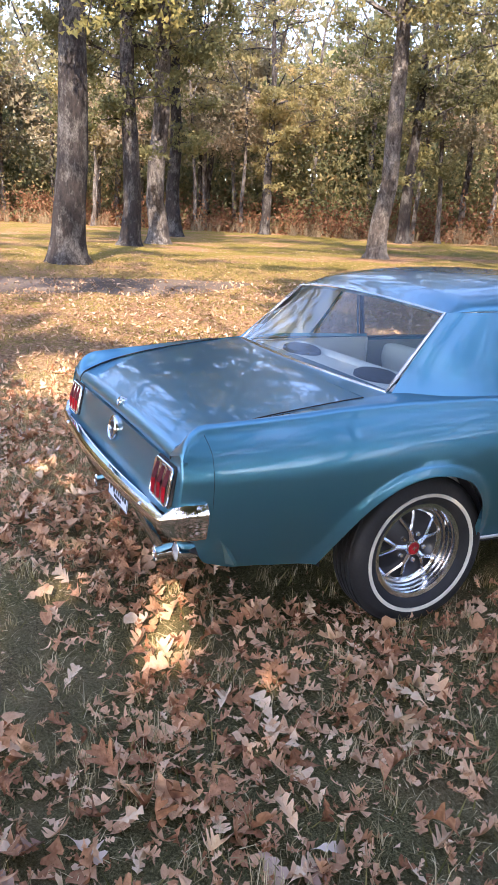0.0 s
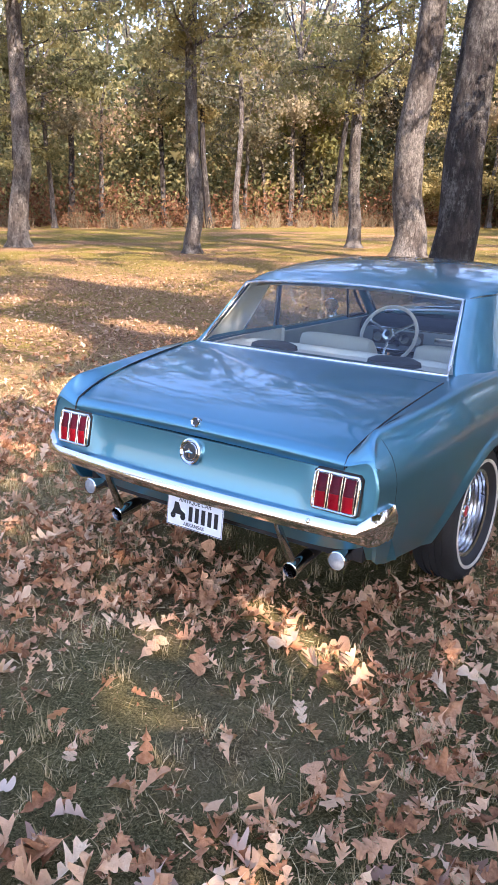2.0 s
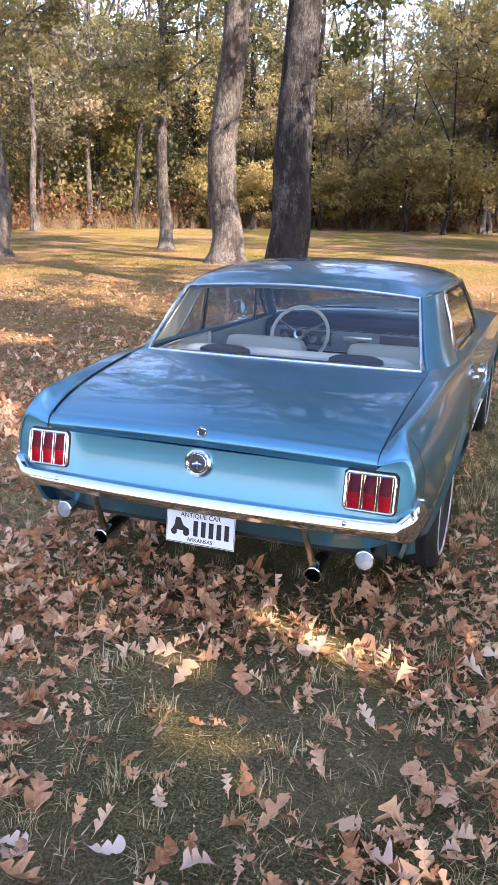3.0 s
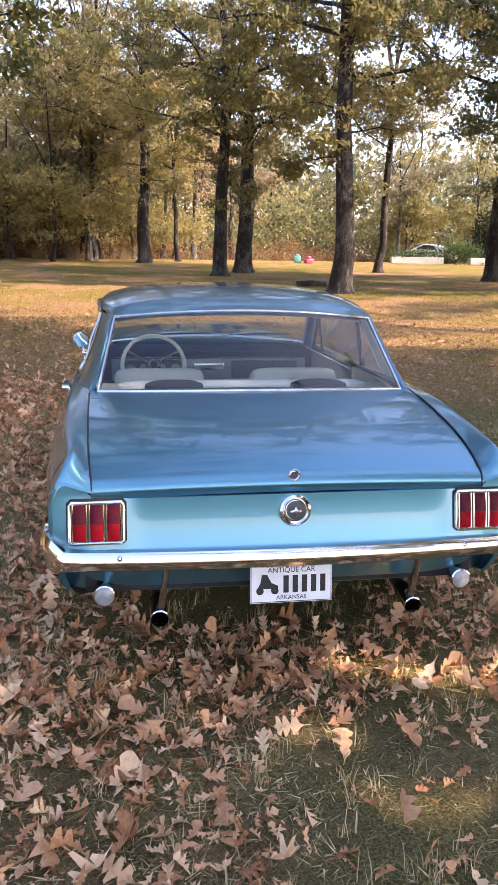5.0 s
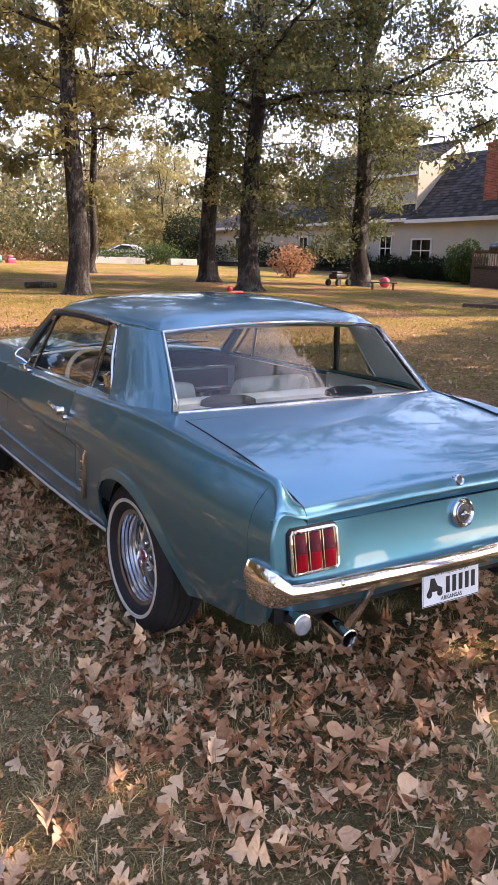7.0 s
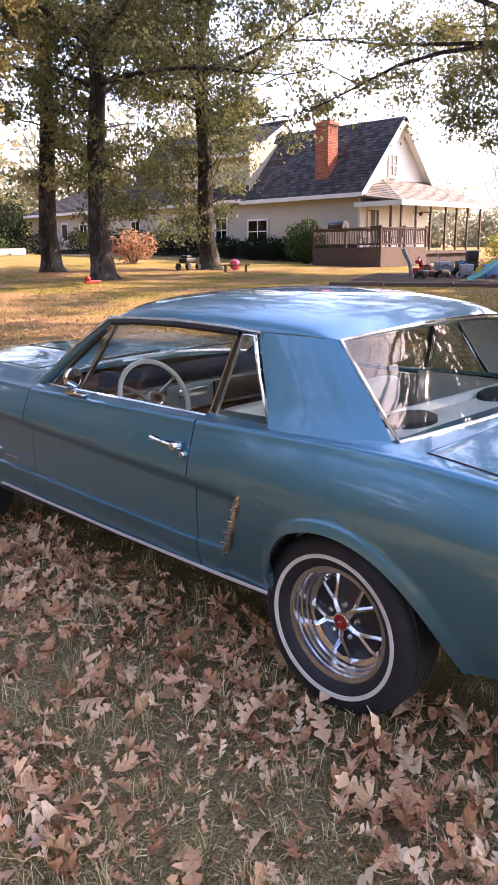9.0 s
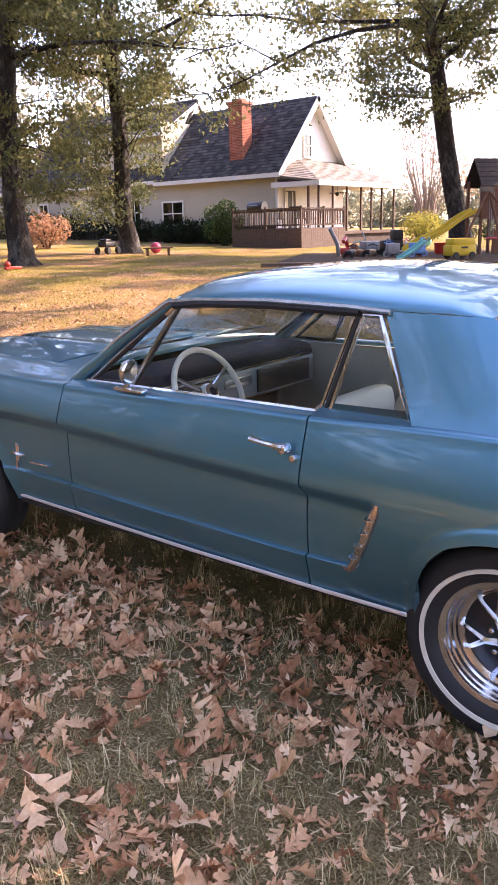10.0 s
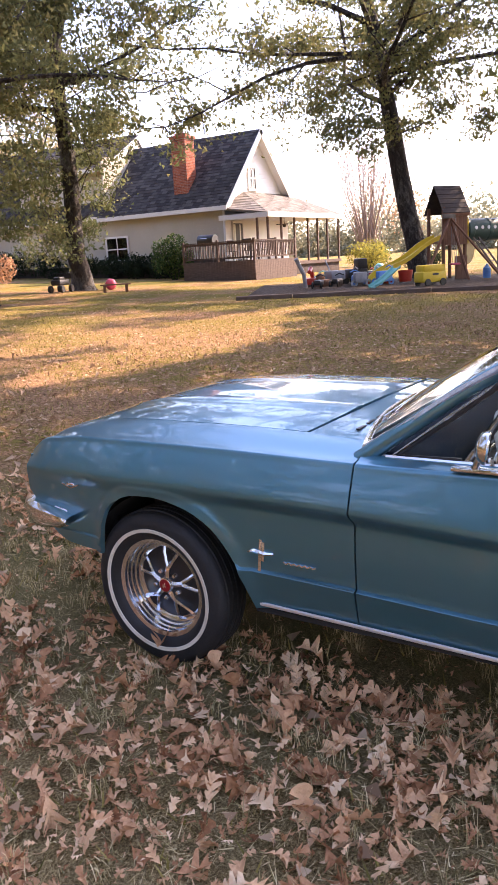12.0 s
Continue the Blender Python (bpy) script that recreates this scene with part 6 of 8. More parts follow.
def lay_leaves(n, place, seed, forms, lo, hi):
    """Leaves strewn where place(r) says, thinned to drifts."""
    r = np.random.default_rng(seed)
    out_v, out_f, base = [], [], 0
    k = 0
    while k < n:
        x, y = place(r)
        if r.random() > litter_density(x, y):
            continue
        V, F = forms[int(r.integers(len(forms)))]
        s = lo + (hi - lo) * r.random() ** 2.0
        m = Euler((r.normal(0, 0.55), r.normal(0, 0.55), r.uniform(0, 6.28))).to_matrix()
        P = (V * s) @ np.array(m).T
        z = float(terrain(x, y)) + 0.018 * noise.noise((x * 0.8, y * 0.8, 3.1)) - 0.004
        P[:, 2] -= P[:, 2].min() * 0.75
        P += np.array([x, y, z + 0.002 + 0.045 * r.random() ** 2])
        out_v.append(P); out_f.append(F + base); base += len(P)
        k += 1
    return np.concatenate(out_v), np.concatenate(out_f)


def beside_car(r):
    """A place near the car on the sides that are walked past, thinning outwards, and not far under it."""
    while True:
        x, y = r.uniform(-5.5, 4.2), r.uniform(-4.6, 6.4)
        if (abs(x) < 0.5 and -0.5 < y < 3.2) or (x > 0.8 and y > 0.9):
            continue
        if r.random() < math.exp(-(from_car(x, y) / 1.1) ** 2):
            return x, y


def on_lawn(r):
    """A place on the lawn outside the strip round the car."""
    while True:
        d, a = 2.6 + 8.5 * r.random() ** 0.8, r.uniform(0, 2 * math.pi)
        x, y = d * math.cos(a), d * math.sin(a) + 0.6
        if from_car(x, y) > 0.25 and y > -3.6 and not (x > 1.5 and y < 1.0 and d > 4.5):
            return x, y


mid_forms = [oak_leaf(80 + k, 2) for k in range(24)]
V, F = lay_leaves(8600, beside_car, 61, leaf_forms, 0.060, 0.150)
tagged(new("leaf_litter", quick_mesh("leaf_litter", V, F, litter, True)), "dry brown and pinkish fallen oak leaves", "fallen leaves", kind="stuff")
V, F = lay_leaves(11500, beside_car, 64, mid_forms, 0.035, 0.085)
tagged(new("small_leaf_litter", quick_mesh("small_leaf_litter", V, F, litter, True)), "smaller curled and broken brown oak leaves", "fallen leaves", kind="stuff")
V, F = lay_leaves(11500, on_lawn, 62, plain_forms, 0.045, 0.105)
tagged(new("leaf_litter_further_out", quick_mesh("leaf_litter_further_out", V, F, far_litter, True)), "fallen oak leaves scattered over the lawn", "fallen leaves", kind="stuff")
rf = np.random.default_rng(63)
D, A = 5 + 27 * rf.random(32000) ** 0.75, rf.uniform(0, 2 * np.pi, 32000)
X, Y = D * np.cos(A), np.abs(D * np.sin(A) + 2.0) - 1.6
A, L = rf.uniform(0, 2 * np.pi, len(X)), rf.uniform(0.022, 0.042, len(X))
V = np.stack([np.stack([X + L * np.cos(A + w), Y + L * np.sin(A + w), terrain(X, Y) + 0.012 + rf.uniform(0, 0.02, len(X))], 1) for w in (0.0, 1.9, 4.4)], 1).reshape(-1, 3)
F = np.arange(len(V), dtype=np.int32).reshape(-1, 3)
tagged(new("leaf_scatter_far", quick_mesh("leaf_scatter_far", V, F, far_litter)), "scatter of fallen leaves on the far lawn", "fallen leaves", kind="stuff")


def blades(n, reach, seed, tall, per, green=False):
    """Thin curved grass blades in loose tufts."""
    r = np.random.default_rng(seed)
    C = []
    while len(C) < n // per:
        d, a = reach * r.random() ** 0.62, r.uniform(0, 2 * math.pi)
        x, y = d * math.cos(a), d * math.sin(a) + 0.8
        v = noise.noise((x * 0.75, y * 0.75, 8.0))
        if (r.random() < (0.12 + max(0.1 - v, 0) * 1.6)) if green else (r.random() < 0.55 - 0.5 * v):
            C.append((x, y))
    C = np.repeat(np.array(C), per, 0) + r.normal(0, 0.016 if not green else 0.05, (len(C) * per, 2))
    k = len(C)
    a = r.uniform(0, 2 * np.pi, k)
    h = tall * r.uniform(0.35, 1.15, k)
    out = np.stack([np.cos(a), np.sin(a)], 1)
    side = np.stack([-np.sin(a), np.cos(a)], 1) * (0.0007 + 0.0009 * r.random(k))[:, None]
    lean = (h * r.uniform(0.25, 1.1, k))[:, None] * out
    z = terrain(C[:, 0], C[:, 1]) - 0.006
    P = np.zeros((k, 5, 3))
    P[:, 0, :2], P[:, 1, :2] = C - side, C + side
    P[:, 2, :2], P[:, 3, :2] = C + lean * 0.35 + side * 0.8, C + lean * 0.35 - side * 0.8
    P[:, 4, :2] = C + lean
    P[:, :, 2] = z[:, None]
    P[:, 2, 2] += h * 0.62; P[:, 3, 2] += h * 0.62; P[:, 4, 2] += h * 0.86
    if green:
        return P[:, [0, 1, 4]].reshape(-1, 3), np.arange(3 * k, dtype=np.int32).reshape(k, 3)
    base = (np.arange(k) * 5)[:, None]
    F = np.concatenate([base + np.array([0, 1, 2]), base + np.array([0, 2, 3]), base + np.array([3, 2, 4])])
    return P.reshape(-1, 3), F


V, F = blades(40000, 3.6, 71, 0.080, 18)
tagged(new("dry_grass", quick_mesh("dry_grass", V, F, straw)), "straw-coloured dry grass tufts between the leaves", "grass", kind="stuff")
V, F = blades(90000, 3.6, 72, 0.020, 16, True)
tagged(new("green_grass", quick_mesh("green_grass", V, F, moss)), "short green grass in mossy patches", "grass", kind="stuff")


def lying_straw(n, seed):
    """Short matted dead blades lying on the ground round the car."""
    r = np.random.default_rng(seed)
    X, Y = r.uniform(-4.2, 4.2, n * 2), r.uniform(-4.4, 5.4, n * 2)
    keep = ~((np.abs(X) < 0.5) & (Y > -0.5) & (Y < 3.1)) & (r.random(n * 2) < 0.58 - 0.26 * np.sign(X))
    X, Y = X[keep][:n], Y[keep][:n]
    k = len(X)
    a, L = r.uniform(0, 2 * np.pi, k), r.uniform(0.018, 0.07, k)
    d = np.stack([np.cos(a), np.sin(a), r.normal(0.14, 0.22, k)], 1) * L[:, None]
    w = np.stack([-np.sin(a), np.cos(a), r.normal(0, 0.4, k)], 1) * (0.0008 + 0.0010 * r.random(k))[:, None]
    C = np.stack([X, Y, terrain(X, Y) + 0.004 + 0.014 * r.random(k) ** 2], 1)
    V = np.stack([C - w, C + w, C + d], 1).reshape(-1, 3)
    return V, np.arange(3 * k, dtype=np.int32).reshape(k, 3)


V, F = lying_straw(105000, 73)
tagged(new("dead_grass_mat", quick_mesh("dead_grass_mat", V, F, straw)), "matted grey-tan dead grass on the ground", "grass", kind="stuff")


def crumbs(n, seed):
    """Small broken bits of leaf between the whole ones."""
    r = np.random.default_rng(seed)
    X, Y = r.uniform(-3.8, 3.8, n * 2), r.uniform(-4.0, 5.0, n * 2)
    keep = np.array([litter_density(x, y) for x, y in zip(X, Y)]) + 0.12 > r.random(n * 2)
    X, Y = X[keep][:n], Y[keep][:n]
    n = len(X)
    C = np.stack([X, Y, terrain(X, Y) + 0.003 + 0.016 * r.random(n) ** 2 + np.array([0.018 * noise.noise((x * 0.8, y * 0.8, 3.1)) for x, y in zip(X, Y)])], 1)
    a = unit(np.stack([r.normal(size=n), r.normal(size=n), r.normal(0, 0.35, n)], 1))
    b = unit(np.cross(np.stack([r.normal(0, 0.35, n), r.normal(0, 0.35, n), np.ones(n)], 1), a))
    L = (0.004 + 0.012 * r.random(n) ** 2)[:, None]
    V = np.stack([C - a * L, C + b * L * 0.6, C + a * L * 0.7 - b * L * 0.3], 1).reshape(-1, 3)
    return V, np.arange(3 * n, dtype=np.int32).reshape(n, 3)


V, F = crumbs(26000, 74)
tagged(new("leaf_crumbs", quick_mesh("leaf_crumbs", V, F, litter)), "small broken bits of brown leaf on the ground", "fallen leaves", kind="stuff")


def lawn_blades(n, seed):
    """Short lawn grass further out, one thin face a blade."""
    r = np.random.default_rng(seed)
    D, A = 3.8 + 15 * r.random(n) ** 0.9, r.uniform(0, 2 * np.pi, n)
    X, Y = D * np.cos(A), np.abs(D * np.sin(A) + 3.0) - 2.4
    a, h = r.uniform(0, 2 * np.pi, n), r.uniform(0.02, 0.06, n)
    C = np.stack([X, Y, terrain(X, Y) - 0.004], 1)
    w = np.stack([-np.sin(a), np.cos(a), np.zeros(n)], 1) * (0.002 + 0.0022 * D / 8)[:, None]
    tip = np.stack([np.cos(a) * h * 0.9, np.sin(a) * h * 0.9, h], 1)
    return np.stack([C - w, C + w, C + tip], 1).reshape(-1, 3), np.arange(3 * n, dtype=np.int32).reshape(n, 3)


V, F = lawn_blades(95000, 75)
tagged(new("lawn_grass", quick_mesh("lawn_grass", V, F, lawn_straw)), "short dry olive-gold lawn grass", "grass", kind="stuff")


# ---- the house ----
G = 0.76      # ground level at the house
house = thing("house", (31, 24, G), "cream-sided house with steep dark roof, brick chimney and wrap porch", "house")
H0 = Matrix.Translation((-31, -24, -G))


def hpart(name, piece, mat, label="", parent=None, smooth=False):
    return part(name, moved(piece, H0), mat, parent or house, label, smooth)


def lap_wall(name, a, b, z0, z1, out, mat, label="", course=0.19, t=0.03, top=None):
    """A wall from a to b (x, y) with lapped boards; top(u) may cut it to a slope."""
    a, b, out = Vector((*a, 0)), Vector((*b, 0)), Vector((*out, 0)).normalized()
    us = [0.0, 0.5, 1.0] if top else [0.0, 1.0]
    ring = [(a, z0), (b, z0)] + [(a.lerp(b, u), max(top(u) - 0.02, z0) if top else z1) for u in reversed(us)]
    n = len(ring)
    V = [(*(q + out * 0.004).xy, z) for q, z in ring] + [(*(q - out * 0.11).xy, z) for q, z in ring]
    w = hpart(name, (V, [tuple(range(n)), tuple(range(2 * n - 1, n - 1, -1))] + [(i, (i + 1) % n, n + (i + 1) % n, n + i) for i in range(n)]), mat, label)
    for k in range(int((z1 - z0) / course + 0.999)):
        lo, hi = z0 + k * course, min(z0 + (k + 1) * course + 0.012, z1)
        u0, u1 = 0.0, 1.0
        if top:
            zm = lo + course * 0.5
            cut = [u for u in span(0, 1, 121) if top(u) > zm]
            if not cut:
                continue
            u0, u1 = cut[0], cut[-1]
        p, q = a.lerp(b, u0), a.lerp(b, u1)
        P = [p + out * t, q + out * t, q + out * 0.012, p + out * 0.012]
        V = [(*P[0].xy, lo), (*P[1].xy, lo), (*P[2].xy, hi), (*P[3].xy, hi), (*(p + out * 0.005).xy, lo), (*(q + out * 0.005).xy, lo), (*(q + out * 0.005).xy, hi), (*(p + out * 0.005).xy, hi)]
        hpart("board", (V, [(0, 1, 2, 3), (4, 7, 6, 5), (0, 4, 5, 1), (3, 2, 6, 7), (0, 3, 7, 4), (1, 5, 6, 2)]), mat, "", w)
    return w


def shingled(a, b, c, d, course=0.22, wide=0.33, t=0.02):
    """Shingles on a roof plane: eave from a to b, ridge from d to c."""
    a, b, c, d = [Vector(p) for p in (a, b, c, d)]
    n = max(1, int((d - a).length / course))
    nrm = (b - a).cross(d - a).normalized()
    if nrm.z < 0:
        nrm = -nrm
    V, F = [], []
    r = random.Random(int(a.x * 7 + b.y * 3))
    for k in range(n):
        v0, v1 = k / n, (k + 1.25) / n
        p0, p1 = a.lerp(d, v0), b.lerp(c, v0)
        q0, q1 = a.lerp(d, min(v1, 1)), b.lerp(c, min(v1, 1))
        m = max(1, int((p1 - p0).length / wide))
        sh = 0.5 * (k % 2) / m
        for j in range(m + 1):
            u0, u1 = max(j / m - sh, 0), min((j + 1) / m - sh, 1)
            if u1 - u0 < 0.02 / m:
                continue
            e = nrm * (t + 0.010 * r.random())
            i = len(V)
            V += [tuple(p0.lerp(p1, u0) + e), tuple(p0.lerp(p1, u1 - 0.02 / m) + e), tuple(q0.lerp(q1, u1 - 0.02 / m) + nrm * 0.004), tuple(q0.lerp(q1, u0) + nrm * 0.004), tuple(p0.lerp(p1, u0)), tuple(p0.lerp(p1, u1 - 0.02 / m))]
            F += [(i, i + 1, i + 2, i + 3), (i + 4, i + 5, i + 1, i)]
    return V, F


def slab(a, b, c, d, t=0.14):
    """A roof deck under the shingles."""
    P = [Vector(p) for p in (a, b, c, d)]
    nrm = (P[1] - P[0]).cross(P[3] - P[0]).normalized()
    if nrm.z < 0:
        nrm = -nrm
    V = [tuple(p - nrm * 0.004) for p in P] + [tuple(p - nrm * t) for p in P]
    return V, [(0, 1, 2, 3), (7, 6, 5, 4), (0, 4, 5, 1), (1, 5, 6, 2), (2, 6, 7, 3), (3, 7, 4, 0)]


EZ, RZ, RX = 4.42, 8.25, 34.2     # eave and ridge heights, ridge line
hpart("foundation", merge(box(31.02, 37.4, 24.02, 32.2, G - 0.4, 1.75), box(31.72, 39.5, 32.2, 58, G - 0.4, 1.75)), dark_brick, "dark brick foundation")
wall = lap_wall("wall", (31, 32.2), (31, 24), 1.72, 4.36, (-1, 0), siding, "cream lapped siding")
lap_wall("wall", (31, 24), (37.4, 24), 1.3, 4.5, (0, -1), white_paint, "white lapped siding under the porch")
lap_wall("wall", (31, 24), (37.4, 24), 4.5, 8.0, (0, -1), white_paint, "white lapped gable", top=lambda u: 4.45 + 3.7 * (1 - abs(u - 0.5) * 2))
lap_wall("wall", (31.7, 58), (31.7, 32.2), 1.72, 4.5, (-1, 0), siding, "cream lapped siding of the long wing")
for bx in ((37.3, 37.4, 24, 32.2, G, 4.4), (31.1, 37.4, 32.1, 32.2, G, 7.6), (39.4, 39.5, 32.2, 58, G, 4.4), (31.7, 39.5, 57.9, 58, G, 4.4)):
    hpart("wall", box(*bx), siding)
e0, e1 = 30.55, 37.85
hpart("roof", shingled((e0, 23.55, EZ - 0.16), (e0, 32.4, EZ - 0.16), (RX, 32.4, RZ), (RX, 23.55, RZ)), shingle, "steep dark shingle roof")
hpart("roof", merge(slab((e0, 23.55, EZ - 0.16), (e0, 32.4, EZ - 0.16), (RX, 32.4, RZ), (RX, 23.55, RZ)), slab((e1, 32.4, EZ - 0.16), (e1, 23.55, EZ - 0.16), (RX, 23.55, RZ), (RX, 32.4, RZ))), shingle)
for sx in (e0, e1):
    d = Vector((RX - sx, 0, RZ - EZ + 0.16))
    n = Vector((-d.z, 0, d.x)).normalized()
    if n.z < 0:
        n = -n
    A, B = Vector((sx, 23.50, EZ - 0.16)), Vector((RX, 23.50, RZ))
    V = [tuple(p + o) for p in (A, B) for o in (n * 0.02, n * -0.26, n * 0.02 + Vector((0, 0.06, 0)), n * -0.26 + Vector((0, 0.06, 0)))]
    hpart("rake_board", (V, [(0, 1, 5, 4), (2, 6, 7, 3), (0, 4, 6, 2), (1, 3, 7, 5), (0, 2, 3, 1), (4, 5, 7, 6)]), white_paint, "white rake board")
    V = [tuple(A + Vector((0, 0.05, 0)) - n * 0.17), tuple(B + Vector((0, 0.05, 0)) - n * 0.17), tuple(B + Vector((0, 0.5, 0)) - n * 0.17), tuple(A + Vector((0, 0.5, 0)) - n * 0.17)]
    hpart("rake_soffit", (V, [(0, 1, 2, 3)]), white_paint)
hpart("eave_board", merge(box(30.50, 30.56, 23.5, 32.4, EZ - 0.34, EZ - 0.13), box(30.52, 31.0, 23.5, 32.4, EZ - 0.30, EZ - 0.27)), white_paint, "white eave board")
hpart("corner_board", box(30.93, 31.06, 23.92, 24.05, 1.3, 4.36), white_paint)
# rear part: its steep roof stands higher, a wide shed dormer looks over the eave; a low wing goes on behind it
LX, LZ = 34.6, 9.15
hpart("roof", merge(shingled((31.2, 32.4, 4.42), (31.2, 45.0, 4.42), (LX, 45.0, LZ), (LX, 32.4, LZ)), slab((31.2, 32.4, 4.42), (31.2, 45.0, 4.42), (LX, 45.0, LZ), (LX, 32.4, LZ)),
      slab((38.0, 45.0, 4.42), (38.0, 32.4, 4.42), (LX, 32.4, LZ), (LX, 45.0, LZ))), shingle, "steep dark roof of the rear part")
for y0, y1 in ((32.44, 32.6), (44.6, 44.76)):
    V = [(x, y, z) for y in (y0, y1) for x, z in ((31.5, 4.4), (37.7, 4.4), (LX, LZ - 0.18))]
    hpart("wall", (V, [(0, 1, 2), (5, 4, 3), (0, 3, 4, 1), (1, 4, 5, 2), (2, 5, 3, 0)]), siding, "cream gable end")
hpart("roof", merge(shingled((31.2, 45.0, 4.42), (31.2, 58.5, 4.42), (34.9, 55.5, 6.4), (34.9, 45.0, 6.4)), slab((31.2, 45.0, 4.42), (31.2, 58.5, 4.42), (34.9, 55.5, 6.4), (34.9, 45.0, 6.4)),
      slab((40.0, 58.5, 4.42), (40.0, 45.0, 4.42), (34.9, 45.0, 6.4), (34.9, 55.5, 6.4)), slab((31.2, 58.5, 4.42), (40.0, 58.5, 4.42), (34.92, 55.5, 6.4), (34.9, 55.5, 6.4))), shingle, "dark roof of the low wing")
hpart("eave_board", box(31.14, 31.2, 32.4, 58.5, 4.25, 4.44), white_paint)
hpart("dormer_wall", ([(x, y, z) for y in (32.46, 39.8) for x, z in ((31.85, 4.9), (31.85, 7.25), (34.5, 8.85), (34.5, 4.9))],
      [(0, 1, 2, 3), (7, 6, 5, 4), (0, 4, 5, 1), (1, 5, 6, 2), (2, 6, 7, 3), (3, 7, 4, 0)]), white_paint, "white dormer cheek wall")
lap_wall("dormer_front", (31.845, 39.8), (31.845, 32.5), 5.1, 7.25, (-1, 0), siding, "cream lapped dormer front")
hpart("dormer_roof", merge(shingled((31.35, 32.2, 7.08), (31.35, 40.1, 7.08), (34.7, 40.1, 9.1), (34.7, 32.2, 9.1)), slab((31.35, 32.2, 7.08), (31.35, 40.1, 7.08), (34.7, 40.1, 9.1), (34.7, 32.2, 9.1))), shingle, "dark shed dormer roof")
hpart("dormer_rake", ([(x, y, z + dz) for y in (32.12, 32.19) for dz in (-0.2, 0.02) for x, z in ((31.3, 7.05), (34.6, 9.05))],
      [(0, 1, 3, 2), (6, 7, 5, 4), (0, 4, 5, 1), (2, 3, 7, 6), (0, 2, 6, 4), (1, 5, 7, 3)]), white_paint, "white dormer rake board")
hpart("dormer_eave", box(31.28, 31.34, 32.19, 40.1, 6.88, 7.08), white_paint)


def bricks(x0, x1, y0, y1, z0, z1, bl=0.2, bh=0.067, gap=0.011):
    """A brick stack: separate bricks proud of a mortar core."""
    V, F = [], []
    rows = int((z1 - z0) / (bh + gap))
    for k in range(rows):
        z = z0 + k * (bh + gap)
        for side in range(4):
            L = (x1 - x0) if side % 2 == 0 else (y1 - y0)
            n = max(2, round(L / (bl + gap)))
            w = L / n
            for j in range(-1, n):
                s0, s1 = max(j * w + (w / 2 if k % 2 else 0), 0), min((j + 1) * w + (w / 2 if k % 2 else 0), L) - gap
                if s1 - s0 < 0.03:
                    continue
                if side == 0:
                    q = [(x0 + s0, y0), (x0 + s1, y0)]; o = (0, -0.01)
                elif side == 2:
                    q = [(x1 - s0, y1), (x1 - s1, y1)]; o = (0, 0.01)
                elif side == 1:
                    q = [(x1, y0 + s0), (x1, y0 + s1)]; o = (0.01, 0)
                else:
                    q = [(x0, y1 - s0), (x0, y1 - s1)]; o = (-0.01, 0)
                i = len(V)
                (ax, ay), (bx, by) = q
                V += [(ax + o[0], ay + o[1], z), (bx + o[0], by + o[1], z), (bx + o[0], by + o[1], z + bh), (ax + o[0], ay + o[1], z + bh), (ax, ay, z), (bx, by, z), (bx, by, z + bh), (ax, ay, z + bh)]
                F += [(i, i + 1, i + 2, i + 3), (i + 4, i + 5, i + 1, i), (i + 3, i + 2, i + 6, i + 7), (i + 4, i, i + 3, i + 7), (i + 1, i + 5, i + 6, i + 2)]
    return V, F


ch = hpart("chimney", box(31.35, 32.15, 26.45, 27.35, 4.6, 8.05), mortar, "red brick chimney")
tagged(hpart("brickwork", bricks(31.35, 32.15, 26.45, 27.35, 4.9, 7.9), brick_red, "", ch), kind="stuff")
hpart("chimney_cap", merge(box(31.27, 32.23, 26.37, 27.43, 7.9, 8.06, 0.02), box(31.5, 32.0, 26.6, 27.2, 8.06, 8.2, 0.02)), brick_red, "", ch)


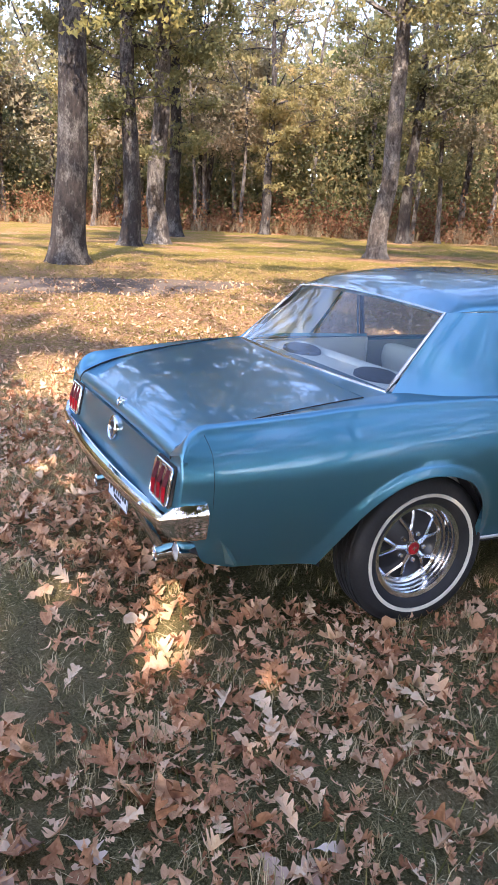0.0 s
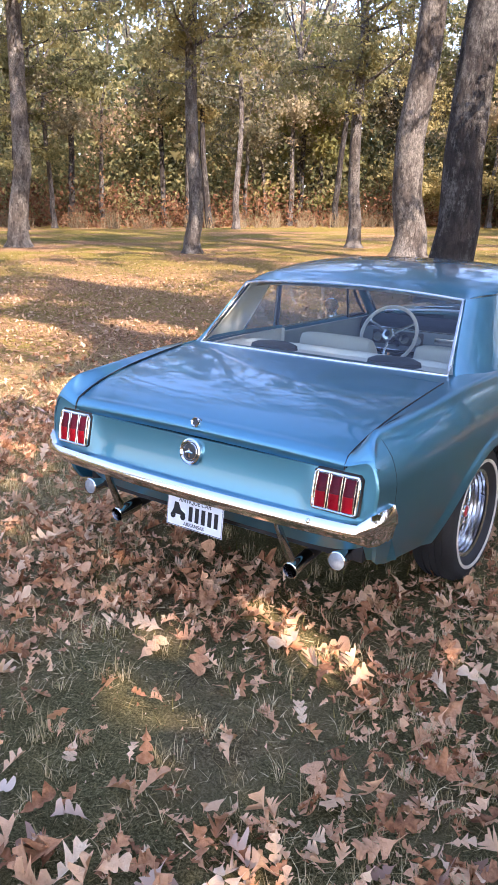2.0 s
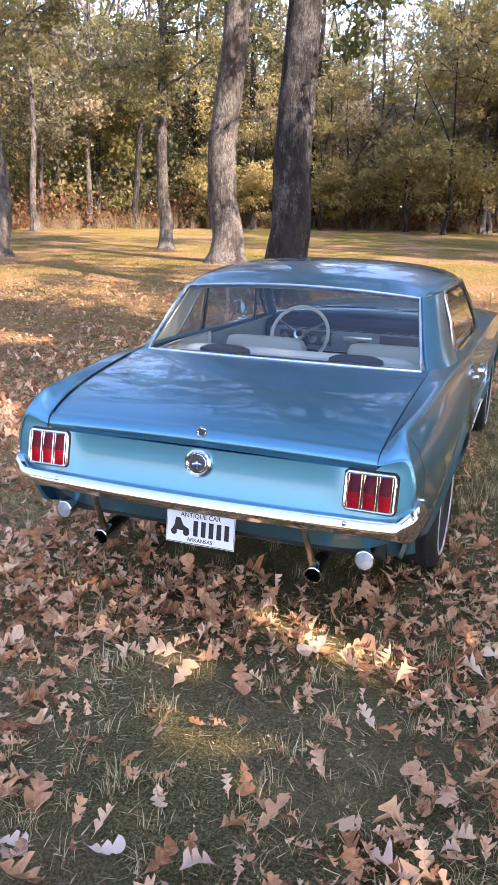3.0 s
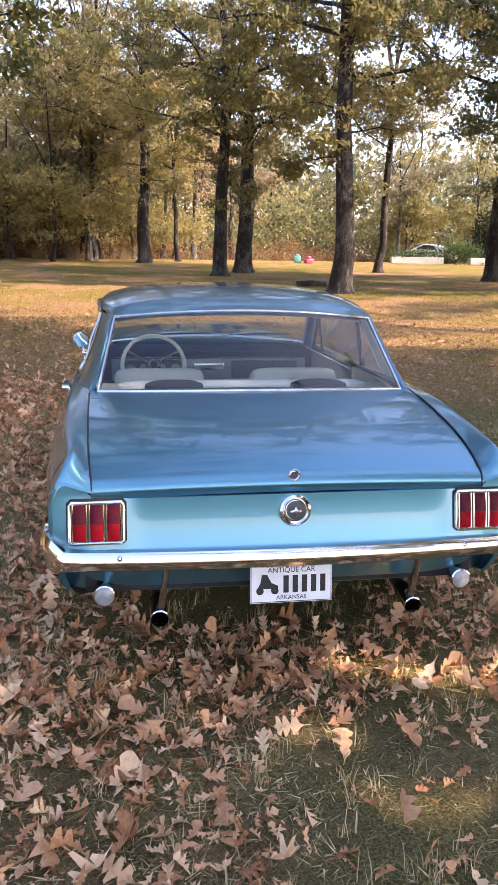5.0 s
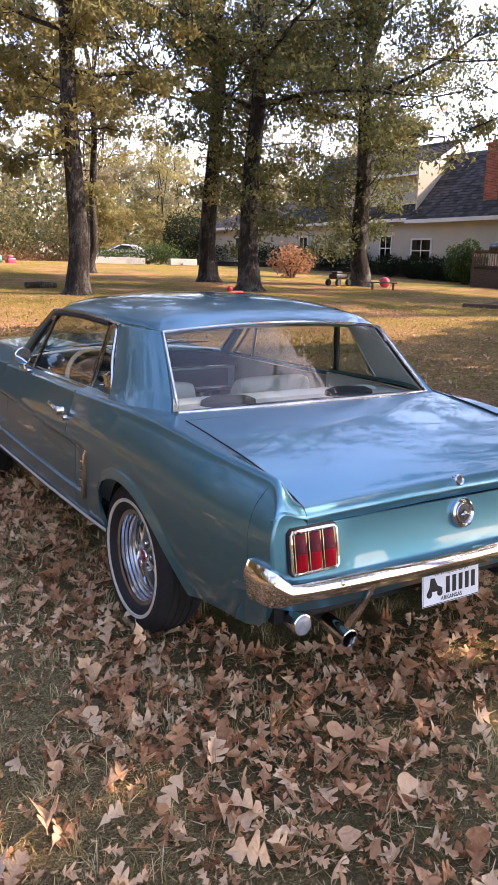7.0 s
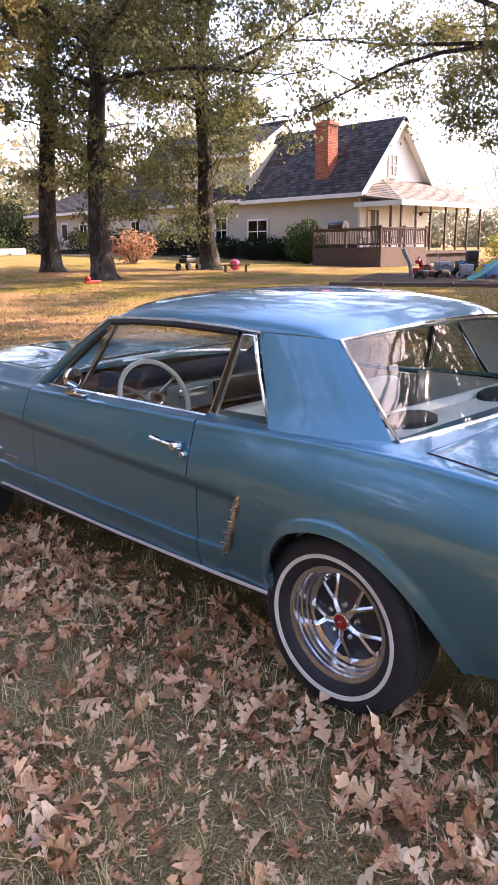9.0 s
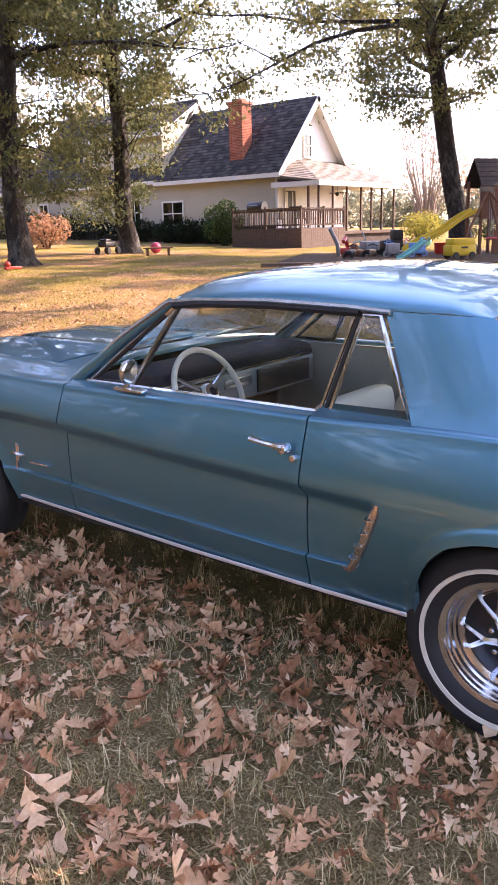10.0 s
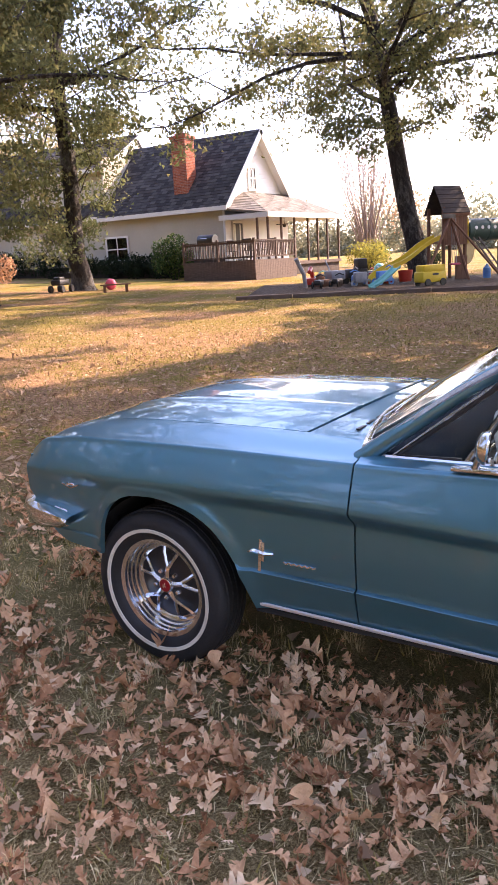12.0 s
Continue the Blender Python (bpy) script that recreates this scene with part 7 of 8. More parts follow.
def window(axis, at, c, w, z0, z1, out, bars=1):
    """A sash window on a wall: frame, panes, glazing bars, dark room behind."""
    def B(u0, u1, d0, d1, za, zb, bev=0.0):
        return box(at + min(d0 * out, d1 * out), at + max(d0 * out, d1 * out), c + u0, c + u1, za, zb, bev) if axis == "x" else box(c + u0, c + u1, at + min(d0 * out, d1 * out), at + max(d0 * out, d1 * out), za, zb, bev)
    f = hpart("window", merge(B(-w / 2 - 0.1, -w / 2, 0.0, 0.09, z0 - 0.1, z1 + 0.1), B(w / 2, w / 2 + 0.1, 0.0, 0.09, z0 - 0.1, z1 + 0.1), B(-w / 2, w / 2, 0.0, 0.09, z1, z1 + 0.1), B(-w / 2 - 0.14, w / 2 + 0.14, 0.0, 0.12, z0 - 0.12, z0)), white_paint, "white-framed sash window")
    # Black sheet stands in for the unlit room behind the glass.
    hpart("blind", B(-w / 2, w / 2, 0.032, 0.036, z0, z1), black_metal, "", f)
    hpart("curtain", merge(B(-w / 2, -w / 4, 0.037, 0.040, z0 + (z1 - z0) * 0.1, z1), B(w / 4, w / 2, 0.037, 0.040, z0 + (z1 - z0) * 0.1, z1)), curtain, "", f)
    g = hpart("pane", B(-w / 2, w / 2, 0.050, 0.054, z0, z1), house_glass, "", f)
    g.visible_shadow = False
    hpart("sash_bar", merge(B(-w / 2, w / 2, 0.055, 0.085, (z0 + z1) / 2 - 0.03, (z0 + z1) / 2 + 0.03), *[B(-w / 2 + w * (k + 1) / (bars + 1) - 0.025, -w / 2 + w * (k + 1) / (bars + 1) + 0.025, 0.055, 0.08, z0, z1) for k in range(bars)]), white_paint, "", f)
    return f


window("x", 31, 31.35, 1.5, 1.95, 3.15, -1)
window("x", 31.7, 35.2, 0.95, 2.05, 3.4, -1)
window("x", 31.7, 44.0, 0.9, 2.2, 3.5, -1)
window("x", 31.7, 50.5, 0.9, 2.2, 3.5, -1)
window("y", 24, 33.75, 0.62, 5.25, 6.3, -1)
dr = hpart("porch_door", merge(box(31.55, 31.62, 23.88, 23.96, 1.4, 3.5), box(32.5, 32.57, 23.88, 23.96, 1.4, 3.5), box(31.55, 32.57, 23.88, 23.96, 3.45, 3.55)), white_paint, "glazed patio door in a white frame")
hpart("door_pane", box(31.62, 32.5, 23.91, 23.93, 1.42, 3.45), black_plastic, "", dr)
hpart("door_curtain", merge(box(31.66, 31.82, 23.895, 23.905, 1.5, 3.4), box(32.2, 32.3, 23.895, 23.905, 1.5, 3.4)), curtain, "", dr)
wd = hpart("side_door", box(31.58, 31.66, 52.6, 53.5, 1.75, 3.75), white_paint, "white side door with a dark glazed top")
hpart("door_pane", box(31.56, 31.575, 52.72, 53.38, 2.6, 3.6), black_plastic, "", wd)
# porch
A, B_, C, D = (30.55, 21.15, 3.78), (38.9, 21.15, 3.78), (37.6, 23.98, 5.05), (32.9, 23.98, 5.05)
hpart("porch_roof", merge(shingled(A, B_, C, D), slab(A, B_, C, D, 0.10)), pale_shingle, "weathered grey porch roof")
hpart("porch_roof", merge(shingled((30.55, 24.0, 4.18), A, D, (32.9, 24.0, 5.05)), slab((30.55, 24.0, 4.18), A, D, (32.88, 24.0, 5.05), 0.10)), pale_shingle)
hpart("porch_fascia", merge(box(30.50, 38.95, 21.08, 21.16, 3.56, 3.80), box(30.48, 30.56, 21.1, 24.0, 3.56, 3.80), box(30.55, 38.9, 21.15, 24.0, 3.60, 3.63)), white_paint, "white porch fascia")
hpart("porch_floor", box(30.9, 38.7, 21.25, 24.0, 1.2, 1.36), deck_wood)
hpart("porch_skirt", box(31.0, 38.6, 21.35, 23.9, G - 0.4, 1.2), dark_brick)
for x, y in ((30.75, 21.9), (30.85, 21.35), (32.15, 21.35), (33.5, 21.35), (34.95, 21.35), (36.05, 21.35), (37.2, 21.35), (38.6, 21.35)):
    hpart("porch_post", box(x - 0.05, x + 0.05, y - 0.05, y + 0.05, 1.3, 3.58, 0.008, 1), deck_wood, "slim dark porch post")
fan = hpart("hanging_lantern", merge(tube([(33.6, 22.0, 3.6), (33.6, 22.0, 3.3)], 0.015, 6), *[moved(box(-0.42, 0.42, -0.06, 0.06, -0.012, 0.012), pose(33.6, 22.0, 3.28, 8, 0, k * 60)) for k in range(3)], ball((33.6, 22, 3.22), 0.10)), black_metal, "dark ceiling fan under the porch")

# ---- deck ----
deck = thing("deck", (29, 22, G), "weathered brown timber deck with slatted railing beside the house", "deck")
D0 = Matrix.Translation((-29, -22, -G))


def dpart(name, piece, mat=deck_wood, label="", parent=None):
    return part(name, moved(piece, D0), mat, parent or deck, label, False)


for k in range(22):
    y = 19.85 + k * 0.188
    dpart("floor_board", box(27.1, 30.9, y, y + 0.178, 1.52, 1.56))
for k in range(26):
    y = 19.80 + k * 0.155
    dpart("skirt_board", box(27.06, 27.09, y, y + 0.148, 0.70, 1.52))
for k in range(24):
    x = 27.1 + k * 0.155
    dpart("skirt_board", box(x, x + 0.148, 19.80, 19.83, 0.62, 1.52))
corners = [(27.12, 23.8), (27.12, 21.85), (27.12, 19.86), (29.0, 19.86), (30.8, 19.86)]
for x, y in corners:
    dpart("rail_post", box(x - 0.05, x + 0.05, y - 0.05, y + 0.05, 1.5, 2.52, 0.01, 1))
for z, hgt in ((2.40, 0.04), (2.30, 0.09), (1.66, 0.07)):
    w = 0.07 if z == 2.40 else 0.02
    dpart("rail", box(27.12 - w, 27.12 + w, 19.86, 23.8, z, z + hgt))
    dpart("rail", box(27.12, 30.8, 19.86 - w, 19.86 + w, z, z + hgt))
for k in range(1, 27):
    y = 19.86 + k * 0.146
    dpart("baluster", box(27.10, 27.14, y - 0.02, y + 0.02, 1.66, 2.36))
for k in range(1, 25):
    x = 27.12 + k * 0.147
    dpart("baluster", box(x - 0.02, x + 0.02, 19.84, 19.88, 1.66, 2.36))

grill = thing("barbecue_grill", (28.0, 23.0, 1.56), "black barrel barbecue grill on the deck", "grill")
part("barrel", merge(lathe([(0.001, -0.45), (0.26, -0.45), (0.27, -0.43), (0.27, 0.43), (0.26, 0.45), (0.001, 0.45)], 20, "y")), black_metal, grill).location = (0, 0, 1.0)
for sx in (-0.2, 0.2):
    for sy in (-0.38, 0.38):
        part("leg", tube([(sx, sy, 0), (sx * 0.8, sy, 0.85)], 0.02, 6), black_metal, grill)
part("lid_handle", tube([(-0.28, -0.2, 1.1), (-0.33, -0.2, 1.1), (-0.33, 0.2, 1.1), (-0.28, 0.2, 1.1)], 0.012, 6), chrome, grill)
tbl = thing("patio_table", (28.9, 21.2, 1.56), "dark round patio table on the deck", "table")
part("tabletop", lathe([(0.001, 0.72), (0.60, 0.72), (0.62, 0.74), (0.60, 0.76), (0.001, 0.76)], 24), black_metal, tbl)
for k in range(4):
    a = k * math.pi / 2 + 0.6
    part("leg", tube([(0.45 * math.cos(a), 0.45 * math.sin(a), 0), (0.2 * math.cos(a), 0.2 * math.sin(a), 0.72)], 0.02, 6), black_metal, tbl)


def build_chair(x, y, turn):
    c = thing("patio_chair", (x, y, 1.56), "dark metal patio chair on the deck", "chair", "patio chairs", turn)
    part("seat", box(-0.24, 0.24, -0.24, 0.24, 0.42, 0.45, 0.01), black_metal, c)
    part("backrest", merge(*[box(-0.24 + 0.1 * k, -0.20 + 0.1 * k, 0.21, 0.24, 0.45, 0.95) for k in range(5)], box(-0.24, 0.24, 0.20, 0.25, 0.90, 0.96, 0.01)), black_metal, c)
    for sx in (-0.21, 0.21):
        for sy in (-0.21, 0.21):
            part("leg", tube([(sx, sy, 0), (sx, sy, 0.42)], 0.015, 6), black_metal, c)
    return c


chair = build_chair(28.0, 20.7, 100)
for x, y, t in ((29.8, 20.8, 250), (28.9, 22.1, 0), (29.9, 21.8, 310)):
    copy_thing(chair, pose(x, y, 1.56, 0, 0, t))


# ---- shrubs and garden things ----
def shrub(x, y, w, h, n, size, mat, label, seed, name="shrub", stems=True, up=0.0):
    r = np.random.default_rng(seed)
    ob = thing(name, (x, y, float(terrain(x, y)) - 0.02), label, "shrub")
    u = unit(r.normal(size=(n, 3)))
    rad = r.random(n) ** 0.35
    lump = 1 + 0.22 * np.sin(u[:, 0] * 5 + seed) * np.cos(u[:, 1] * 4 + seed * 2)
    C = u * (rad * lump)[:, None] * np.array([w / 2, w / 2, h / 2]) + np.array([0, 0, h * 0.52 + up])
    C[:, 2] = np.maximum(C[:, 2], 0.04)
    V, F = leaf_quads(C, size, r)
    part("leaves", quick_mesh("leaves", V, F, mat), mat, ob)
    if stems:
        part("stems", merge(*[tube([(0.1 * math.cos(a), 0.1 * math.sin(a), -0.05), (w * 0.2 * math.cos(a), w * 0.2 * math.sin(a), h * 0.45 + up), (w * 0.36 * math.cos(a), w * 0.36 * math.sin(a), h * 0.8 + up)], [0.03, 0.02, 0.008], 5) for a in span(0, 6.28, 9)[:-1]]), bark, ob)
    return ob


shrub(28.6, 25.6, 2.1, 2.2, 3200, 0.13, shrub_green, "rounded green shrub against the house wall", 81)
shrub(37.3, 18.9, 2.4, 1.6, 2600, 0.12, shrub_yellow, "yellow-green shrub at the porch's end", 82)
shrub(39.8, 19.6, 1.8, 1.4, 1800, 0.12, shrub_green, "green shrub beyond the porch", 83)
shrub(40.2, 17.6, 1.3, 0.9, 1200, 0.10, shrub_dark, "clipped dark green bush on the lawn", 84)
shrub(41.5, 16.8, 1.4, 0.9, 1200, 0.10, shrub_dark, "clipped dark green bush on the lawn", 89)
shrub(21.6, 31.0, 2.4, 1.7, 1500, 0.15, shrub_pink, "rust-pink flowering shrub on the lawn", 85)
for k, (x, y, w) in enumerate(((30.2, 27.6, 1.9), (30.2, 29.4, 1.9), (30.4, 31.2, 1.9), (30.6, 33.6, 2.2), (30.7, 37.0, 2.4), (30.7, 40.0, 2.4), (30.6, 43.2, 2.6), (30.6, 46.5, 2.6), (30.5, 49.6, 2.6), (30.4, 55.2, 3.2))):
    shrub(x, y, w, 1.35 + 0.35 * (k > 3), 1500, 0.14, shrub_dark, "clipped dark evergreen hedge bush by the wall", 90 + k, "hedge_bush", False)
shrub(30.5, 60.0, 4.2, 4.6, 4200, 0.22, shrub_dark, "tall dark evergreen at the house's far corner", 101, "evergreen")

# crape myrtle with many bare stems
myr = thing("crape_myrtle", (45.5, 22.6, float(terrain(45.5, 22.6))), "multi-stemmed crape myrtle with thin rusty leaves", "tree")
rr = random.Random(4)
stems, tips = [], []
for k in range(52):
    a = rr.uniform(0, 6.28)
    sp = rr.uniform(0.4, 3.3)
    tip = (sp * math.cos(a), sp * math.sin(a), rr.uniform(6.0, 9.2))
    stems.append(tube([(0.25 * math.cos(a), 0.25 * math.sin(a), -0.1), (0.30 * sp * math.cos(a), 0.30 * sp * math.sin(a), 2.2), (0.68 * sp * math.cos(a), 0.68 * sp * math.sin(a), 4.4), tip], [0.055, 0.040, 0.022, 0.008], 5))
    for q in range(7):
        b, f = rr.uniform(0, 6.28), rr.uniform(0.6, 1.0)
        e = (tip[0] * f + 0.9 * math.cos(b), tip[1] * f + 0.9 * math.sin(b), tip[2] * f + rr.uniform(0.2, 0.9))
        stems.append(tube([(tip[0] * f * 0.9, tip[1] * f * 0.9, tip[2] * f - 0.5), e], [0.013, 0.005], 3))
        tips.append(e)
part("trunk", merge(*stems), myrtle_bark, myr)
rq = np.random.default_rng(44)
low = np.stack([rq.normal(1.3, 0.8, 1500), rq.normal(-1.9, 0.8, 1500), rq.normal(4.0, 0.8, 1500)], 1)
V, F = leaf_quads(np.concatenate([np.array(tips)[rq.integers(0, len(tips), 1300)] + rq.normal(0, 0.4, (1300, 3)), low]), 0.13, rq)
part("crown", quick_mesh("crown", V, F, shrub_pink), shrub_pink, myr)

# ---- play yard ----
def timber_edge():
    pts = [(14.6, 12.6), (15.4, 11.3), (16.2, 9.6), (16.9, 8.0), (17.6, 6.2), (18.4, 4.2)]
    ob = thing("timber_border", (16, 9, 0.5), "low weathered timber border round the play yard", "border")
    for (ax, ay), (bx, by) in zip(pts, pts[1:]):
        L, an = math.hypot(bx - ax, by - ay), math.degrees(math.atan2(by - ay, bx - ax))
        part("timber", moved(box(0, L - 0.03, -0.08, 0.08, -0.06, 0.10, 0.02), pose(ax - 16, ay - 9, float(terrain(ax, ay)) - 0.5, 0, 0, an)), deck_wood, ob, smooth=False)


timber_edge()
sand = []
for u in span(0, 1, 14):
    a, b = Vector((14.8 + 3.7 * u, 12.5 - 8.2 * u)), Vector((22.5 + 6 * u, 16.5 - 9.5 * u))
    sand.append([(*a.lerp(b, v), float(terrain(*a.lerp(b, v))) + 0.03 - 0.05 * (v > 0.95)) for v in span(0, 1, 12)])
tagged(part("play_yard", grid(sand), mulch), "dark worn mulch of the play yard", "yard", kind="structure")

sw_x, sw_y = 23.2, 9.75
sg = float(terrain(sw_x, sw_y))
play = thing("swing_set", (sw_x, sw_y, sg), "cedar play tower with pitched roof, slide, swing beam and tube", "swing set", "", -36)
def prism_x(outline, x0, x1):
    """A flat outline of (y, z) points with thickness in x."""
    V, F = prism(outline, x0, x1)
    return [(z, x, y) for x, y, z in V], F


# local x runs to the right as seen from the car, local y away from it
for x in (-0.42, 0.42):
    for y in (-0.42, 0.42):
        part("tower_post", box(x - 0.045, x + 0.045, y - 0.045, y + 0.045, 0, 2.35, 0.008, 1), cedar, play)
part("tower_floor", box(-0.46, 0.46, -0.46, 0.46, 1.20, 1.26), cedar, play)
for k in range(6):
    part("tower_panel", box(-0.465 + k * 0.156, -0.465 + k * 0.156 + 0.150, -0.49, -0.465, 1.14, 2.12), cedar, play)
for k in range(6):
    part("tower_panel", box(0.465, 0.49, -0.465 + k * 0.156, -0.465 + k * 0.156 + 0.150, 1.14, 1.75), cedar, play)
for k in range(4):
    part("base_panel", box(0.0 + k * 0.118, 0.0 + k * 0.118 + 0.112, -0.49, -0.465, 0.02, 0.78), cedar, play)
for s in (-1, 1):
    for k in range(6):          # overlapping roof boards
        a, b = k / 6, (k + 1.12) / 6
        y0, y1, z0, z1 = s * 0.56 * (1 - a), s * 0.56 * (1 - min(b, 1)), 2.14 + 0.90 * a, 2.14 + 0.90 * min(b, 1)
        part("roof_board", ([(-0.52, y0, z0 + 0.035), (0.52, y0, z0 + 0.035), (0.52, y1, z1 + 0.012), (-0.52, y1, z1 + 0.012), (-0.52, y0, z0), (0.52, y0, z0), (0.52, y1, z1), (-0.52, y1, z1)],
             [(0, 1, 2, 3), (7, 6, 5, 4), (0, 4, 5, 1), (1, 5, 6, 2), (2, 6, 7, 3), (3, 7, 4, 0)]), roof_wood, play, smooth=False)
    part("gable_panel", prism_x([(s * 0.0, 2.98), (s * 0.48, 2.20), (0.0, 2.20)], 0.46, 0.49), cedar, play, smooth=False)
part("roof_beam", box(-0.52, 0.52, -0.56, -0.49, 2.06, 2.16, 0.01), cedar, play)
beam = part("swing_beam", box(-0.62, -0.16, -0.72, -0.60, 1.98, 2.12, 0.012), grey_wood, play, "pale end of the swing beam")
for p, q in (((-0.34, -0.66, 2.02), (-1.62, -1.05, 0.0)), ((-0.34, -0.66, 2.02), (1.15, -1.45, 0.0)), ((-0.30, -0.62, 2.02), (-0.05, -1.3, 0.0))):
    part("brace", tube([p, q], 0.045, 6), cedar, play)
for x in (-0.28, -0.20, -0.12):
    part("swing_rope", tube([(x, -0.66, 2.0), (x + 0.02, -0.68, 0.55)], 0.012, 5), grey_plastic, play)
part("swing_seat", box(-0.32, 0.02, -0.76, -0.58, 0.50, 0.56, 0.02), pink_plastic, play, "pink plastic swing seat")
ladder = part("ladder", merge(tube([(0.62, -0.60, 1.35), (1.30, -1.25, 0)], 0.035, 6), tube([(0.92, -0.48, 1.35), (1.62, -1.10, 0)], 0.035, 6)), grey_wood, play)
for k in range(6):
    f = (k + 0.5) / 6
    part("rung", tube([(0.62 + 0.68 * f, -0.60 - 0.65 * f, 1.35 * (1 - f)), (0.92 + 0.70 * f, -0.48 - 0.62 * f, 1.35 * (1 - f))], 0.02, 6), grey_wood, ladder)
sl = []
for u in span(0, 1, 22):
    x = -0.55 - 2.5 * u
    z = 1.22 * (1 - u) ** 0.92 + 0.12 + 0.05 * math.sin(u * 9)
    sl.append([(x, -0.30 + w, z + e) for w, e in ((-0.27, 0.16), (-0.24, 0.16), (-0.22, 0.0), (0.22, 0.0), (0.24, 0.16), (0.27, 0.16))])
part("slide", panel(sl, 0.03), yellow_plastic, play, "yellow wavy plastic slide")
tub = lathe([(0.30, 0.75), (0.34, 0.78), (0.34, 0.95), (0.32, 0.97), (0.32, 1.5), (0.34, 1.52), (0.34, 1.6), (0.32, 1.62), (0.32, 2.9)], 20, "x")
part("tube_slide", moved(tub, pose(-0.26, -0.1, 1.60) @ Matrix.Scale(1.12, 4)), green_plastic, play, "dark green play tube")
for k in range(6):
    part("tube_hole", moved(lathe([(0.062, 0.0), (0.001, 0.004)], 12, "y"), pose(0.84 + 0.25 * k, -0.475, 1.66, 0, 0, 180)), white_plate, play)
part("tube_frame", box(0.495, 0.60, -0.40, 0.20, 1.16, 1.98, 0.02), yellow_plastic, play, "yellow panel at the tube's mouth")
for k in range(2):
    part("tube_leg", tube([(2.3, -0.3 + 0.5 * k, 0), (2.2, -0.3 + 0.4 * k, 1.2)], 0.05, 6), grey_wood, play)
part("hanging_disc", moved(lathe([(0.28, -0.06), (0.34, 0.0), (0.28, 0.06), (0.001, 0.07)], 24, "y"), pose(1.05, 0.35, 0.92, 0, 0, 180) @ Matrix.Diagonal((1, 1, 1.35, 1))), straw, play)
part("water_jug", moved(lathe([(0.001, 0), (0.12, 0), (0.13, 0.05), (0.13, 0.34), (0.05, 0.42), (0.04, 0.48), (0.001, 0.48)], 14), pose(0.95, -0.9, 0.0)), blue_plastic, play, "blue plastic jug at the ladder's foot")

tc = thing("toy_car", (19.4, 8.95, float(terrain(19.4, 8.95)) + 0.02), "yellow plastic ride-in toy car with black wheels", "toy car", "", -34)
tc.scale = (0.86, 0.86, 0.92)
part("body", merge(box(-0.48, 0.48, -0.28, 0.28, 0.12, 0.46, 0.05), box(-0.42, 0.46, -0.26, 0.26, 0.42, 0.66, 0.05)), yellow_plastic, tc)
for x in (-0.30, 0.32):
    for y in (-0.29, 0.29):
        part("wheel", moved(lathe([(0.001, -0.03), (0.11, -0.03), (0.12, 0.0), (0.11, 0.03), (0.001, 0.03)], 16, "y"), pose(x, y, 0.12)), black_plastic, tc)
part("bumper", box(0.46, 0.53, -0.2, 0.2, 0.28, 0.42, 0.02), grey_plastic, tc)
part("window", box(-0.1, 0.14, -0.285, -0.278, 0.34, 0.40), black_plastic, tc, smooth=False)


def toy(name, x, y, piece, mat, label, category="toy", turn=0.0):
    ob = part(name, piece, mat)
    ob.matrix_basis = pose(x, y, float(terrain(x, y)), 0, 0, turn)
    return tagged(ob, label, category)


toy("small_slide", 18.6, 10.0, panel([[(-0.5 + 0.9 * u, w, 0.06 + 0.5 * u ** 1.3 + e) for w, e in ((-0.17, 0.1), (-0.15, 0.02), (0.15, 0.02), (0.17, 0.1))] for u in span(0, 1, 10)], 0.03), teal_plastic, "small teal plastic slide", turn=-30)
toy("play_ball", 29.5, 14.9, ball((0, 0, 0.26), 0.26, 20, 12), teal_plastic, "large turquoise play ball on the grass", "ball")
toy("pink_ball", 20.3, 22.3, ball((0, 0, 0.22), 0.22, 18, 12), pink_plastic, "large pink ball beside the oak", "ball")
toy("scoop_toy", 20.4, 13.4, merge(box(-0.3, 0.3, -0.2, 0.2, 0.08, 0.3, 0.04), tube([(0.2, 0, 0.3), (-0.2, 0, 0.62), (-0.5, 0, 0.5)], 0.07, 8)), red_plastic, "red plastic digger toy", turn=20)
toy("toy_wagon", 20.9, 12.8, merge(box(-0.35, 0.35, -0.25, 0.25, 0.2, 0.5, 0.04), lathe([(0.1, 0.3), (0.1, 0.33)], 12, "y"), tube([(0.3, 0, 0.4), (0.75, 0, 0.85)], 0.03, 6)), grey_plastic, "grey plastic cart lying in the yard", turn=50)
toy("toy_tractor", 21.6, 12.4, merge(box(-0.4, 0.3, -0.22, 0.22, 0.22, 0.52, 0.05), box(-0.4, -0.05, -0.2, 0.2, 0.5, 0.85, 0.05), moved(lathe([(0.001, -0.28), (0.24, -0.28), (0.24, -0.18), (0.001, -0.18)], 14, "y"), pose(-0.25, 0, 0.24)), moved(lathe([(0.001, -0.28), (0.15, -0.28), (0.15, -0.18), (0.001, -0.18)], 14, "y"), pose(0.25, 0, 0.15))), black_plastic, "black ride-on toy tractor", turn=140)
toy("orange_toy", 20.2, 12.9, merge(box(-0.25, 0.25, -0.2, 0.2, 0.02, 0.25, 0.05), ball((0.1, 0, 0.3), 0.16)), cedar, "rust-orange toy truck in the yard", turn=70)
toy("toy_chair", 22.2, 11.7, merge(box(-0.2, 0.2, -0.2, 0.2, 0.22, 0.27, 0.02), box(-0.2, 0.2, 0.15, 0.2, 0.25, 0.6, 0.02), *[tube([(sx, sy, 0), (sx, sy, 0.24)], 0.02, 6) for sx in (-0.17, 0.17) for sy in (-0.17, 0.17)]), grey_plastic, "small grey plastic chair", "chair", 200)
